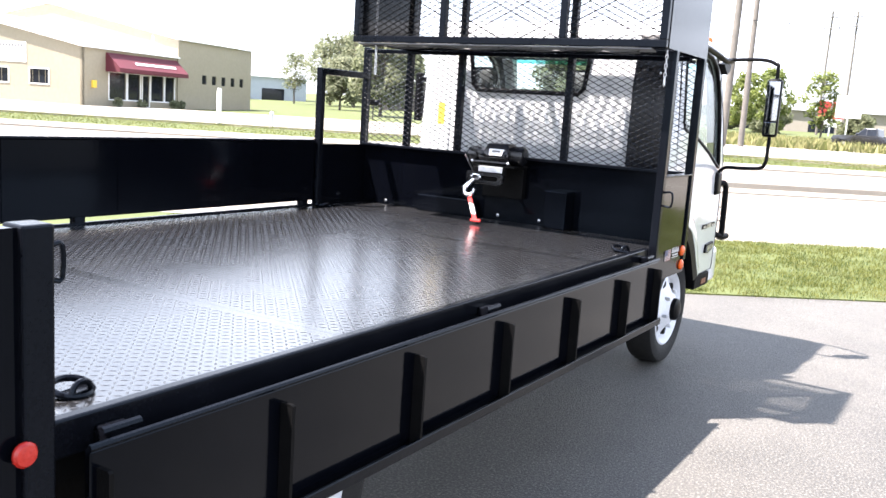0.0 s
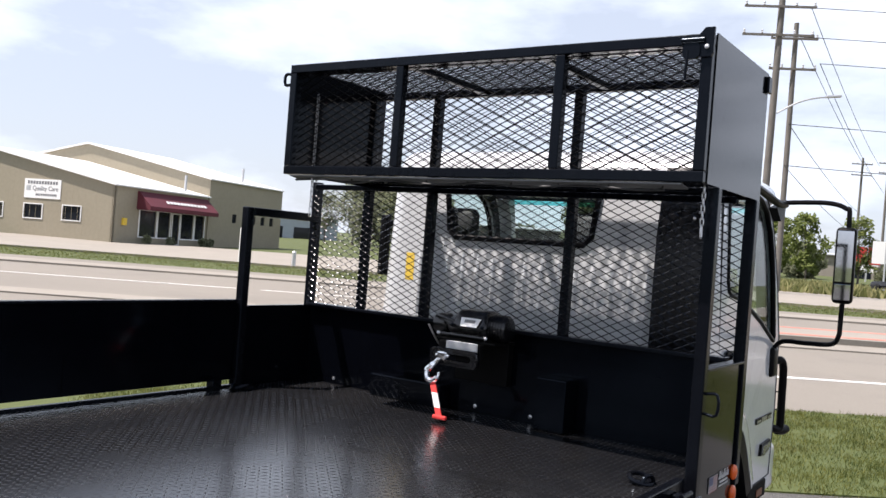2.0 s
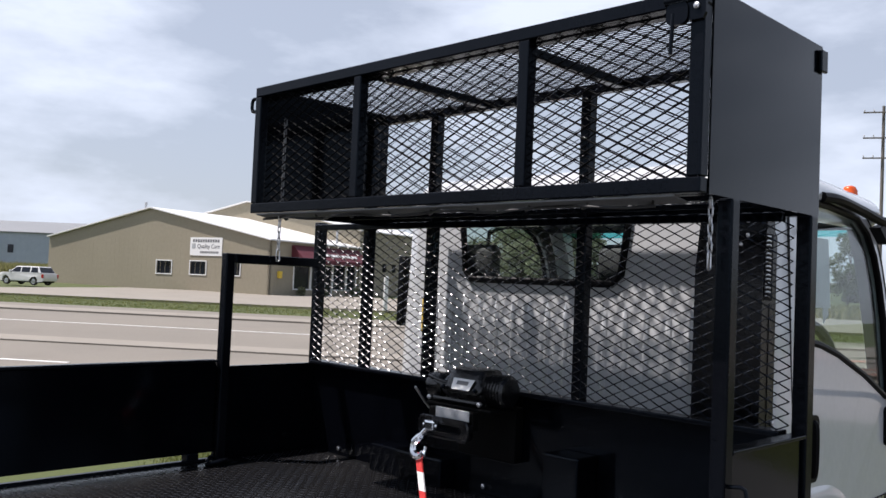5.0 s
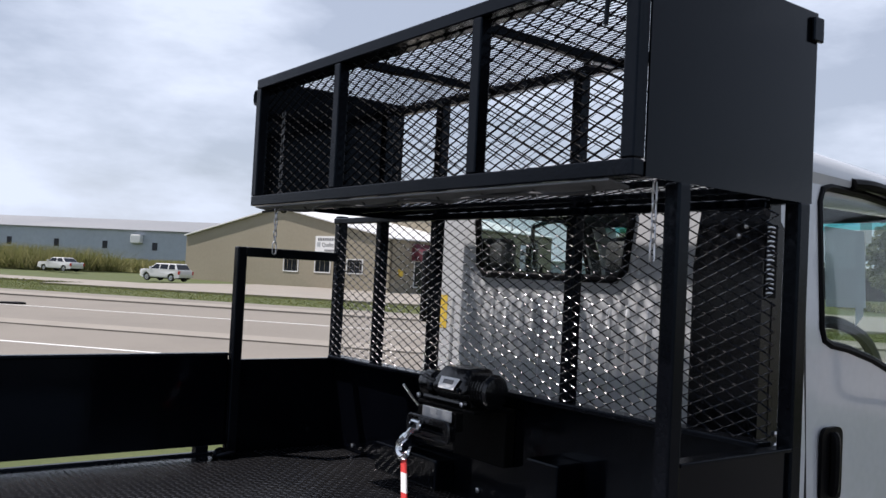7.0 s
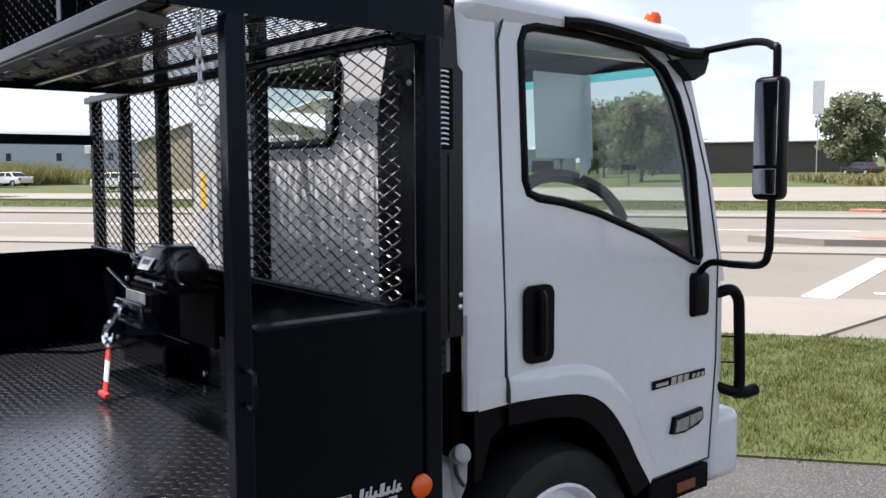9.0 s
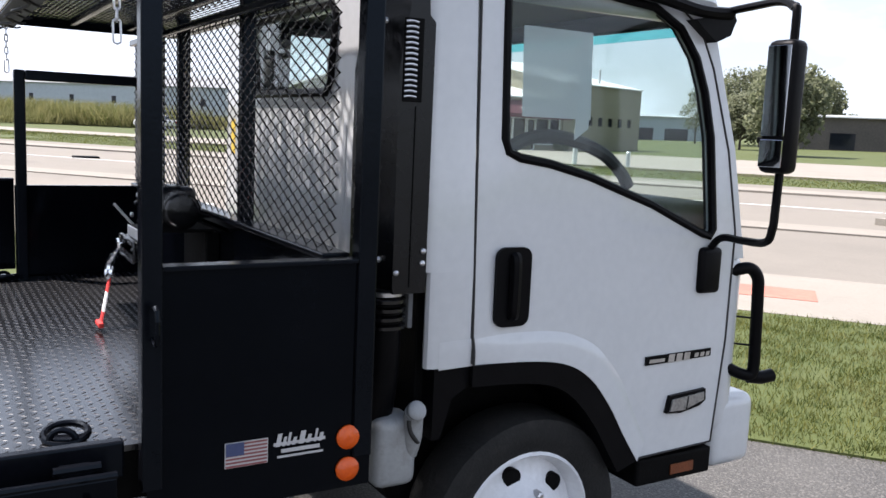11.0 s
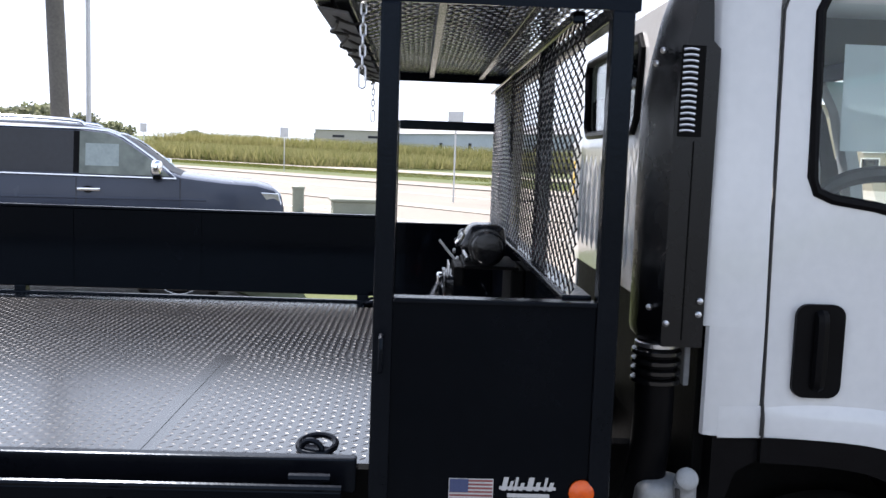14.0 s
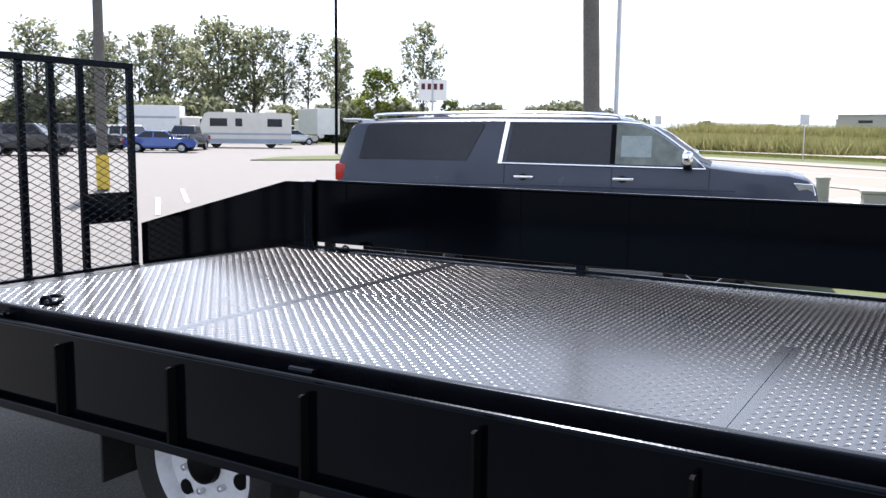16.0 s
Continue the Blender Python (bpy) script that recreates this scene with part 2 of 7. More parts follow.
M_ASPHALT = mat("worn_lot_asphalt", (0.029, 0.0277, 0.025), (0.08, 0.076, 0.068), 0.66, scale=0.9, fine=60, bump=0.8, bscale=90, dirt=(0.036, 0.0343, 0.032), dirt_amount=0.75, speck=(75, (0.18, 0.17, 0.152), 0.75))
M_ROAD = mat("road_surface", (0.145, 0.13, 0.107), (0.19, 0.171, 0.142), 0.85, scale=0.12, fine=30, bump=0.3, bscale=50, dirt=(0.112, 0.101, 0.084), dirt_amount=0.5)
M_CONCRETE = mat("pale_concrete", (0.195, 0.176, 0.147), (0.25, 0.227, 0.19), 0.85, scale=0.4, fine=25, bump=0.25, bscale=60, dirt=(0.16, 0.144, 0.119), dirt_amount=0.5)
M_PAVER = mat("red_paver", (0.30, 0.11, 0.08), (0.42, 0.17, 0.12), 0.85, scale=1, fine=15, bump=0.3, bscale=30)
M_LINE = mat("road_marking_white", (0.62, 0.61, 0.58), (0.74, 0.73, 0.70), 0.7, scale=2, fine=20, dirt=(0.35, 0.33, 0.3), dirt_amount=0.6)
M_TURF = mat("turf", (0.042, 0.06, 0.011), (0.07, 0.085, 0.02), 0.95, scale=0.35, fine=14, bump=0.8, bscale=25, dirt=(0.11, 0.098, 0.04), dirt_amount=0.3)
M_BLADE = mat("grass_blades", (0.04, 0.066, 0.010), (0.165, 0.165, 0.036), 0.8, scale=0.6, fine=6, island=0.5, thin=0.45, dirt=(0.20, 0.165, 0.07), dirt_amount=0.5)
M_TALL = mat("tall_field_grass", (0.105, 0.12, 0.036), (0.28, 0.262, 0.115), 0.9, scale=0.05, fine=1.2, island=0.5, thin=0.45)
M_BARK = mat("bark", (0.06, 0.05, 0.04), (0.14, 0.12, 0.10), 0.95, scale=2, fine=20, bump=0.8, bscale=15)
M_LEAF = mat("leaves", (0.105, 0.12, 0.065), (0.24, 0.255, 0.155), 0.75, scale=0.4, fine=5, island=0.5, thin=0.55)
M_LEAF2 = mat("yellowish_leaves", (0.08, 0.11, 0.02), (0.17, 0.2, 0.05), 0.75, scale=0.4, fine=5, island=0.5, thin=0.45)
M_POLE = mat("weathered_wood_pole", (0.09, 0.083, 0.074), (0.155, 0.143, 0.126), 0.9, scale=1.5, fine=18, bump=0.5, bscale=20)
M_GALV = mat("galvanised_pole", (0.42, 0.43, 0.44), (0.55, 0.56, 0.57), 0.45, metal=0.5, scale=3, fine=30)
M_TAN = mat("tan_metal_siding", (0.235, 0.206, 0.147), (0.28, 0.25, 0.182), 0.6, scale=0.15, fine=3, bump=0.1, bscale=4, dirt=(0.26, 0.23, 0.17), dirt_amount=0.4)
M_ROOF = mat("white_metal_roof", (0.68, 0.68, 0.67), (0.76, 0.76, 0.75), 0.4, scale=0.2, fine=4, dirt=(0.5, 0.49, 0.47), dirt_amount=0.4)
M_MAROON = mat("maroon_awning_cloth", (0.075, 0.010, 0.018), (0.11, 0.017, 0.028), 0.8, scale=1, fine=10, bump=0.2, bscale=20)
M_BLUEGREY = mat("blue_grey_siding", (0.30, 0.34, 0.40), (0.37, 0.41, 0.47), 0.55, scale=0.08, fine=1, dirt=(0.28, 0.3, 0.33), dirt_amount=0.3)
M_ROOFGREY = mat("grey_metal_roof", (0.17, 0.175, 0.18), (0.22, 0.225, 0.23), 0.5, scale=0.1, fine=2)
M_PALEBLOCK = mat("pale_block_wall", (0.36, 0.34, 0.31), (0.44, 0.42, 0.385), 0.8, scale=0.1, fine=2)
M_DARKBLD = mat("dark_brick_wall", (0.06, 0.055, 0.055), (0.11, 0.095, 0.09), 0.9, scale=0.3, fine=4, bump=0.2, bscale=8)
M_NAVY = mat("dark_blue_grey_car_paint", (0.036, 0.044, 0.065), (0.05, 0.06, 0.086), 0.26, metal=0.1, coat=0.2, scale=2, fine=300, rvar=0.04, spec=0.25)
M_CARWHITE = mat("white_car_paint", (0.62, 0.62, 0.61), (0.72, 0.72, 0.71), 0.2, coat=0.8, scale=2, fine=30)
M_CARBLACK = mat("black_car_paint", (0.012, 0.012, 0.014), (0.022, 0.022, 0.026), 0.2, coat=0.8, scale=2, fine=30)
M_CARBLUE = mat("blue_car_paint", (0.02, 0.06, 0.25), (0.03, 0.09, 0.34), 0.2, coat=0.8, scale=2, fine=30)
M_CARSILVER = mat("silver_car_paint", (0.35, 0.36, 0.37), (0.45, 0.46, 0.47), 0.25, metal=0.6, coat=0.8, scale=2, fine=30)
M_CREAM = mat("cream_motorhome_paint", (0.62, 0.59, 0.52), (0.72, 0.69, 0.62), 0.3, scale=1, fine=12, dirt=(0.45, 0.42, 0.36), dirt_amount=0.3)
M_YELLOW = mat("yellow_paint", (0.62, 0.42, 0.03), (0.75, 0.52, 0.06), 0.6, scale=3, fine=30, dirt=(0.3, 0.25, 0.12), dirt_amount=0.4)
M_GREEN = mat("utility_green_paint", (0.16, 0.18, 0.14), (0.22, 0.24, 0.19), 0.6, scale=3, fine=30)
M_WIRE = mat("cable_black", (0.01, 0.01, 0.01), (0.02, 0.02, 0.02), 0.6)


# ---- shaping helpers ----
def thing(name, label, category, group="", m=None):
    ob = new(name)
    ob.empty_display_size = 0.2
    if m is not None:
        ob.matrix_basis = m
    return tagged(ob, label, category, group)


def part(name, bm, material, parent=None, label="", smooth=False, kind="", shadow=True):
    """Links a bmesh as one mesh object under a thing or a part."""
    me = bpy.data.meshes.new(name)
    bmesh.ops.recalc_face_normals(bm, faces=bm.faces)
    bm.to_mesh(me)
    bm.free()
    me.materials.append(material)
    if smooth:
        for p in me.polygons:
            p.use_smooth = True
        me.set_sharp_from_angle(angle=radians(38))
    ob = new(name, me)
    ob.parent = parent
    ob.visible_shadow = shadow
    return tagged(ob, label, kind=kind)


def raw(name, verts, faces, material, parent=None, label="", kind=""):
    me = bpy.data.meshes.new(name)
    me.from_pydata(verts, [], faces)
    me.materials.append(material)
    ob = new(name, me)
    ob.parent = parent
    return tagged(ob, label, kind=kind)


def box(x0, x1, y0, y1, z0, z1, bev=0.0, seg=2, bm=None):
    """A box with softened edges, added to bm."""
    out = bm or bmesh.new()
    b = bmesh.new()
    bmesh.ops.create_cube(b, size=1.0)
    for v in b.verts:
        v.co = Vector(((x0 + x1) / 2 + v.co.x * (x1 - x0), (y0 + y1) / 2 + v.co.y * (y1 - y0), (z0 + z1) / 2 + v.co.z * (z1 - z0)))
    if bev:
        bmesh.ops.bevel(b, geom=b.edges[:], offset=bev, segments=seg, affect="EDGES", profile=0.5, clamp_overlap=True)
    return merge(out, b)


def merge(out, b, m=None):
    """Adds the bmesh b (moved by m) to out."""
    vs = {}
    for v in b.verts:
        vs[v] = out.verts.new(m @ v.co if m else v.co)
    for f in b.faces:
        try:
            out.faces.new([vs[v] for v in f.verts])
        except ValueError:
            pass
    b.free()
    return out


def tube(pts, r, seg=8, closed=False, bm=None, caps=True):
    """A round bar along a line of points."""
    out = bm or bmesh.new()
    pts = [Vector(p) for p in pts]
    n, rings, up = len(pts), [], None
    for i, p in enumerate(pts):
        a = pts[(i - 1) % n] if closed or i else pts[0]
        b = pts[(i + 1) % n] if closed or i < n - 1 else pts[-1]
        d = (b - a).normalized()
        if up is None:
            up = d.orthogonal().normalized()
        up = (up - d * up.dot(d)).normalized()
        side = d.cross(up)
        rad = r[i] if isinstance(r, (list, tuple)) else r
        rings.append([out.verts.new(p + (up * math.cos(2 * math.pi * k / seg) + side * math.sin(2 * math.pi * k / seg)) * rad) for k in range(seg)])
    for i in range(n if closed else n - 1):
        a, b = rings[i], rings[(i + 1) % n]
        for k in range(seg):
            out.faces.new((a[k], a[(k + 1) % seg], b[(k + 1) % seg], b[k]))
    if not closed and caps:
        out.faces.new(rings[0][::-1])
        out.faces.new(rings[-1])
    return out


def smooth_line(pts, steps=5):
    """Points of a rounded line through pts (Catmull-Rom)."""
    p = [Vector(q) for q in pts]
    p = [p[0] * 2 - p[1]] + p + [p[-1] * 2 - p[-2]]
    out = []
    for i in range(1, len(p) - 2):
        for k in range(steps):
            t = k / steps
            out.append(0.5 * ((2 * p[i]) + (p[i + 1] - p[i - 1]) * t + (2 * p[i - 1] - 5 * p[i] + 4 * p[i + 1] - p[i + 2]) * t * t + (3 * p[i] - p[i - 1] - 3 * p[i + 1] + p[i + 2]) * t ** 3))
    return out + [p[-2]]


def plate(outer, holes, thick, to3d, bev=0.0):
    """A flat plate from 2D outlines with holes; to3d(u, v, w) gives the place."""
    b = bmesh.new()
    edges = []
    for loop in [outer] + list(holes):
        vs = [b.verts.new((u, v, 0)) for u, v in loop]
        edges += [b.edges.new((vs[i], vs[(i + 1) % len(vs)])) for i in range(len(vs))]
    bmesh.ops.triangle_fill(b, use_beauty=True, use_dissolve=False, edges=edges)
    got = bmesh.ops.extrude_face_region(b, geom=b.faces[:])
    for g in got["geom"]:
        if isinstance(g, bmesh.types.BMVert):
            g.co.z = thick
    for v in b.verts:
        v.co = Vector(to3d(*v.co))
    return b


def lathe(profile, seg, to3d, caps=True):
    """A turned form: profile of (radius, along)."""
    b = bmesh.new()
    rings = [[b.verts.new(to3d(r * math.cos(2 * math.pi * k / seg), r * math.sin(2 * math.pi * k / seg), a)) for k in range(seg)] for r, a in profile]
    for i in range(len(rings) - 1):
        for k in range(seg):
            b.faces.new((rings[i][k], rings[i][(k + 1) % seg], rings[i + 1][(k + 1) % seg], rings[i + 1][k]))
    if caps:
        b.faces.new(rings[0][::-1])
        b.faces.new(rings[-1])
    return b


def expanded(name, w, h, to3d, material, parent, lw=0.076, sw=0.036, strand=0.0045, tilt=0.35, twist=52, flat=0.5):
    """Expanded metal: zigzag strands that meet at the bonds, w by h."""
    verts, faces = [], []
    rows, cols = int(h / (sw / 2)), int(w / (lw / 2))
    dx, a = w / cols, sw / 4
    t = strand / 2
    for i in range(rows):
        v0 = (i + 0.5) * h / rows
        base = len(verts)
        for k in range(cols):
            s = 1 if (k + i) % 2 else -1
            for j in range(4 if k == cols - 1 else 3):
                f = j / 3
                u, v = (k + f) * dx, v0 + s * a * (1 - 2 * f)
                d = s * t * tilt * 2 * (1 - 2 * f)
                ang = radians(twist + 9 * s * (1 - 2 * f))
                ct, st = math.cos(ang), math.sin(ang)
                for a1, a2 in ((-1, -1), (1, -1), (1, 1), (-1, 1)):
                    e, g = a1 * t * 1.1, a2 * t * flat
                    verts.append(to3d(u, v + ct * e - st * g, d + st * e + ct * g))
        for k in range(3 * cols):
            p, q = base + 4 * k, base + 4 * k + 4
            for j in range(4):
                faces.append((p + j, p + (j + 1) % 4, q + (j + 1) % 4, q + j))
    return raw(name, verts, faces, material, parent)


def rounded(u0, u1, v0, v1, r, n=5):
    """A rectangle's outline with round corners."""
    out = []
    for k, (cu, cv) in enumerate(((u1 - r, v1 - r), (u0 + r, v1 - r), (u0 + r, v0 + r), (u1 - r, v0 + r))):
        out += [(cu + r * math.cos(math.pi / 2 * (k + j / n)), cv + r * math.sin(math.pi / 2 * (k + j / n))) for j in range(n + 1)]
    return out


# ---- ground: s runs along the road, n across it ----
def road_xy(s, n):
    return (0.78 * s - 0.62 * n, 0.62 * s + 0.78 * n)


def rise(x, y):
    """The land lies level round the lot and rises gently away from it, least towards the metal building."""
    r = math.hypot(x - 2.6, y + 2.0)
    az = math.degrees(abs(math.atan2((x - 2.6) * 0.37 + (y + 2.0) * 0.93, -(x - 2.6) * 0.93 + (y + 2.0) * 0.37)))
    k = min(1.0, max(0.0, (az - 12) / 30))
    k = k * k * (3 - 2 * k)
    return (0.0045 + 0.0075 * k) * (math.sqrt((r - 15) ** 2 + 30) + r - 15) / 2 * min(1.0, r / 15) + 0.012 * (math.sqrt((r - 110) ** 2 + 900) + r - 110) / 2 * min(1.0, r / 110) ** 2


def settle(x, y):
    """A spot of the level plan, carried along its line of sight onto the rising land."""
    dx, dy = x - 2.6, y + 2.0
    flat, lo, hi = math.hypot(dx, dy), 0.0, 1.0
    for _ in range(24):
        k = (lo + hi) / 2
        if 1.8 * (1 - k) > rise(2.6 + dx * k, -2.0 + dy * k):
            lo = k
        else:
            hi = k
    return Vector((2.6 + dx * lo, -2.0 + dy * lo, rise(2.6 + dx * lo, -2.0 + dy * lo)))


def slab(name, pts, z, material, label, depth=0.2, parent=None, longest=7.0):
    b = bmesh.new()
    vs = [b.verts.new((*road_xy(s, n), 0)) for s, n in pts]
    edges = [b.edges.new((vs[i], vs[(i + 1) % len(vs)])) for i in range(len(vs))]
    bmesh.ops.triangle_fill(b, use_beauty=True, use_dissolve=False, edges=edges)
    for _ in range(7):
        far = [e for e in b.edges if e.calc_length() > longest * (1 + (e.verts[0].co + e.verts[1].co).length / 2 / 60)]
        if not far:
            break
        bmesh.ops.subdivide_edges(b, edges=far, cuts=1)
        bmesh.ops.triangulate(b, faces=b.faces[:])
    for v in b.verts:
        v.co = settle(v.co.x, v.co.y) + Vector((0, 0, z))
    rim = [e for e in b.edges if e.is_boundary]
    for g in bmesh.ops.extrude_edge_only(b, edges=rim)["geom"]:
        if isinstance(g, bmesh.types.BMVert):
            g.co.z -= depth
    return part(name, b, material, parent, label, kind="structure")


def land():
    """The open ground, in rings out to the horizon."""
    radii = [0, 4, 8, 12, 15, 18, 22, 27, 33, 40, 48, 57, 67, 78, 90, 104, 120, 140, 165, 195, 230, 280, 350, 450, 600, 900, 1500, 2600]
    verts, faces, n = [], [], 120
    for r in radii:
        for k in range(n):
            x, y = 2.6 + r * math.cos(2 * math.pi * k / n), -2.0 + r * math.sin(2 * math.pi * k / n)
            d = min(r, 330) / max(r, 1e-6)
            verts.append((x, y, rise(2.6 + (x - 2.6) * d, -2.0 + (y + 2.0) * d) - 0.13))
    for i in range(len(radii) - 1):
        for k in range(n):
            faces.append((i * n + k, (i + 1) * n + k, (i + 1) * n + (k + 1) % n, i * n + (k + 1) % n))
    return raw("ground", verts, faces, M_TURF, None, "open green and straw coloured ground to the horizon", "structure")


land()
slab("lot", [(-170, -140), (70, -140), (70, 2.65), (9, 2.65), (-14, 2.65), (-110, 2.65), (-170, 2.65)], 0.0, M_ASPHALT, "worn grey parking lot asphalt")
slab("grass_strip", [(-14, 2.65), (60, 2.65), (60, 6.9), (-14, 6.9)], 0.015, M_TURF, "mown green grass strip beside the lot")
slab("pavement", [(-60, 6.9), (3.5, 6.9), (5.5, 9.87), (-60, 9.87)], 0.02, M_CONCRETE, "pale concrete pavement beside the road")
slab("road", [(-300, 9.87), (5.5, 9.87), (3.5, 6.9), (300, 6.9), (300, 31.2), (-300, 31.2)], -0.01, M_ROAD, "sun-bleached grey road")
slab("apron", [(-110, 2.65), (-14, 2.65), (-14, 6.9), (-60, 6.9), (-60, 9.87), (-110, 9.87)], -0.005, M_ROAD, "pale lot entrance")
slab("far_gutter", [(-300, 31.2), (300, 31.2), (300, 33.6), (-300, 33.6)], 0.06, M_CONCRETE, "pale concrete kerb and gutter")
slab("far_shoulder", [(-300, 33.6), (300, 33.6), (300, 37.6), (-300, 37.6)], 0.0, M_ROAD, "pale far shoulder of the road")
slab("building_apron", [(-44, 51), (26, 51), (40, 41), (120, 41), (120, 110), (-44, 86)], 0.0, M_CONCRETE, "pale concrete forecourt of a metal building")
slab("side_road", [(-220, 56), (-44, 56), (-44, 65), (-220, 77)], -0.01, M_CONCRETE, "pale concrete side road")
slab("median", [(-200, 16.2), (200, 17.4), (200, 19.0), (-200, 17.5)], 0.03, M_CONCRETE, "pale concrete median strip")
isl = slab("traffic_island", [(4.4, 20.2), (6, 19.1), (90, 19.1), (90, 23.2), (9, 23.2)], 0.14, M_CONCRETE, "raised concrete traffic island with red bands")
slab("paver_band", [(7, 19.5), (90, 19.5), (90, 20.0), (6.8, 20.0)], 0.146, M_PAVER, "", 0.1, isl)
slab("paver_band", [(9, 22.4), (90, 22.4), (90, 22.9), (9, 22.9)], 0.146, M_PAVER, "", 0.1, isl)
band = slab("crossing_pad", [(-0.5, 7.9), (2.6, 7.9), (2.6, 8.7), (-0.5, 8.7)], 0.026, M_PAVER, "red tactile pad in the pavement", 0.1)
for k, line in enumerate(([(3.9, 10.2), (4.3, 10.0), (6.8, 15.9), (6.4, 16.1)], [(5, 10.6), (120, 10.6), (120, 10.78), (5, 10.78)], [(-160, 12.6), (-9, 12.6), (-9, 12.75), (-160, 12.75)],
                          [(-160, 24.5), (160, 24.5), (160, 24.65), (-160, 24.65)], [(-23, 13.3), (-19, 13.6), (-19, 14.2), (-23, 14.3)])):
    slab("road_marking", line, 0.0, M_LINE, "worn white road marking", 0.02)


def strip_line(x0, y0, x1, y1, w=0.1):
    d = Vector((x1 - x0, y1 - y0, 0)).normalized()
    nrm = Vector((-d.y, d.x, 0)) * w / 2
    a, c = settle(x0, y0) + Vector((0, 0, 0.02)), settle(x1, y1) + Vector((0, 0, 0.02))
    return raw("parking_line", [a - nrm, c - nrm, c + nrm, a + nrm], [(0, 1, 2, 3)], M_LINE, None, "worn white parking bay line", "structure")


for k in range(2):
    strip_line(-9.5 - 2.9 * k, -15.5 - 2.2 * k, -13.0 - 2.9 * k, -19.5 - 2.2 * k)

# ---- the truck ----
truck = thing("truck", "white cab-over work truck with a black landscaping bed", "truck")


def yz(x):
    return lambda u, v, w: (x + w, u, v)


def xz(y):
    return lambda u, v, w: (u, y + w, v)


def rect(u0, u1, v0, v1):
    return [(u0, v0), (u1, v0), (u1, v1), (u0, v1)]


# deck of four tread plates
def deck_plate(x0, x1, y0, y1):
    g = 0.0012
    p = part("deck_plate", box(x0 + 0.0001, x1 - 0.0001, y0 + g, y1 - g, 0.985, 1.0), M_DECK, truck, "black glossy tread plate with raised lugs")
    verts, faces = [], []
    pitch = 0.028
    nx, ny = int((x1 - x0 + 0.0001) / pitch), int((y1 - y0 - 0.05) / pitch)
    for i in range(nx):
        for j in range(ny):
            cx, cy = x0 + (i + 0.5) * pitch, y0 + 0.025 + (j + 0.5) * pitch
            a = radians(45 if (i + j) % 2 else -45)
            ca, sa = math.cos(a), math.sin(a)
            b = len(verts)
            for u, v, z in ((-0.0135, 0, 0), (0, -0.0044, 0), (0.0135, 0, 0), (0, 0.0044, 0), (-0.006, 0, 0.001), (0.006, 0, 0.001)):
                verts.append((cx + u * ca - v * sa, cy + u * sa + v * ca, 1.0 + z))
            faces += [(b, b + 1, b + 4), (b + 1, b + 5, b + 4), (b + 1, b + 2, b + 5), (b + 2, b + 3, b + 5), (b + 3, b + 4, b + 5), (b + 3, b, b + 4)]
    raw("tread_relief", verts, faces, M_LUG, p, "", "stuff")


for q in ((-1.2, 0.06, -3.21, -0.01), (0.06, 1.2, -3.21, -1.1), (0.06, 1.2, -1.1, -0.01), (-1.2, 1.2, -4.62, -3.21)):
    deck_plate(*q)
part("deck_frame", box(-1.19, 1.19, -4.6, -0.02, 0.86, 0.982), M_UNDER, truck)
part("dovetail_deck", plate([(-6.15, 0.72), (-4.62, 0.985), (-4.62, 1.0), (-6.15, 0.735)], [], 2.4, yz(-1.2)), M_DECK, truck, "sloping black tread plate tail of the bed")
part("side_rail", box(1.2, 1.235, -4.26, -0.54, 0.935, 1.024, 0.006), M_TUBE, truck)
part("side_rail", box(-1.235, -1.2, -4.45, -0.54, 0.90, 1.012, 0.006), M_TUBE, truck)

# drop side, hanging open on the right
gate = part("drop_side", box(1.29, 1.3125, -4.22, -0.57, 0.61, 0.968, 0.004), M_BLACK, truck, "black steel drop side folded down outside the bed")
part("lip", tube([(1.307, -4.22, 0.974), (1.307, -0.57, 0.974)], 0.009), M_TUBE, gate)
part("flange", box(1.313, 1.345, -4.22, -0.575, 0.618, 0.628, 0.002), M_UNDER, gate)
part("lip", box(1.345, 1.357, -4.22, -0.575, 0.612, 0.65, 0.004), M_TUBE, gate)
for y in (-4.20, -3.637, -3.005, -2.389, -1.751, -1.13, -0.631):
    part("rib", plate([(1.313, 0.629), (1.3445, 0.629), (1.3545, 0.651), (1.3545, 0.925), (1.349, 0.93), (1.313, 0.93)], [], 0.012, xz(y - 0.006)), M_UNDER, gate)
for y in (-4.12, -2.44, -0.65):
    hg = part("hinge", box(1.236, 1.288, y - 0.035, y + 0.035, 0.955, 0.99, 0.004), M_TUBE, truck)
    part("pin", tube([(1.28, y - 0.05, 0.99), (1.28, y + 0.05, 0.99)], 0.011), M_TUBE, hg, "painted hinge pin")

# drop side, closed on the left
gate = part("drop_side", box(-1.262, -1.238, -4.42, -0.566, 1.032, 1.448, 0.004), M_BLACK, truck, "black steel drop side standing closed")
part("lip", box(-1.268, -1.228, -4.42, -0.566, 1.448, 1.462, 0.004), M_TUBE, gate)
for y in (-4.17, -3.53, -2.87, -2.20, -1.54, -0.87):
    part("rib", box(-1.2375, -1.234, y - 0.008, y + 0.008, 1.036, 1.445), M_BLACK, gate)
for y in (-4.3, -2.46, -0.68):
    part("hinge", box(-1.262, -1.21, y - 0.03, y + 0.03, 1.005, 1.04, 0.004), M_TUBE, truck)

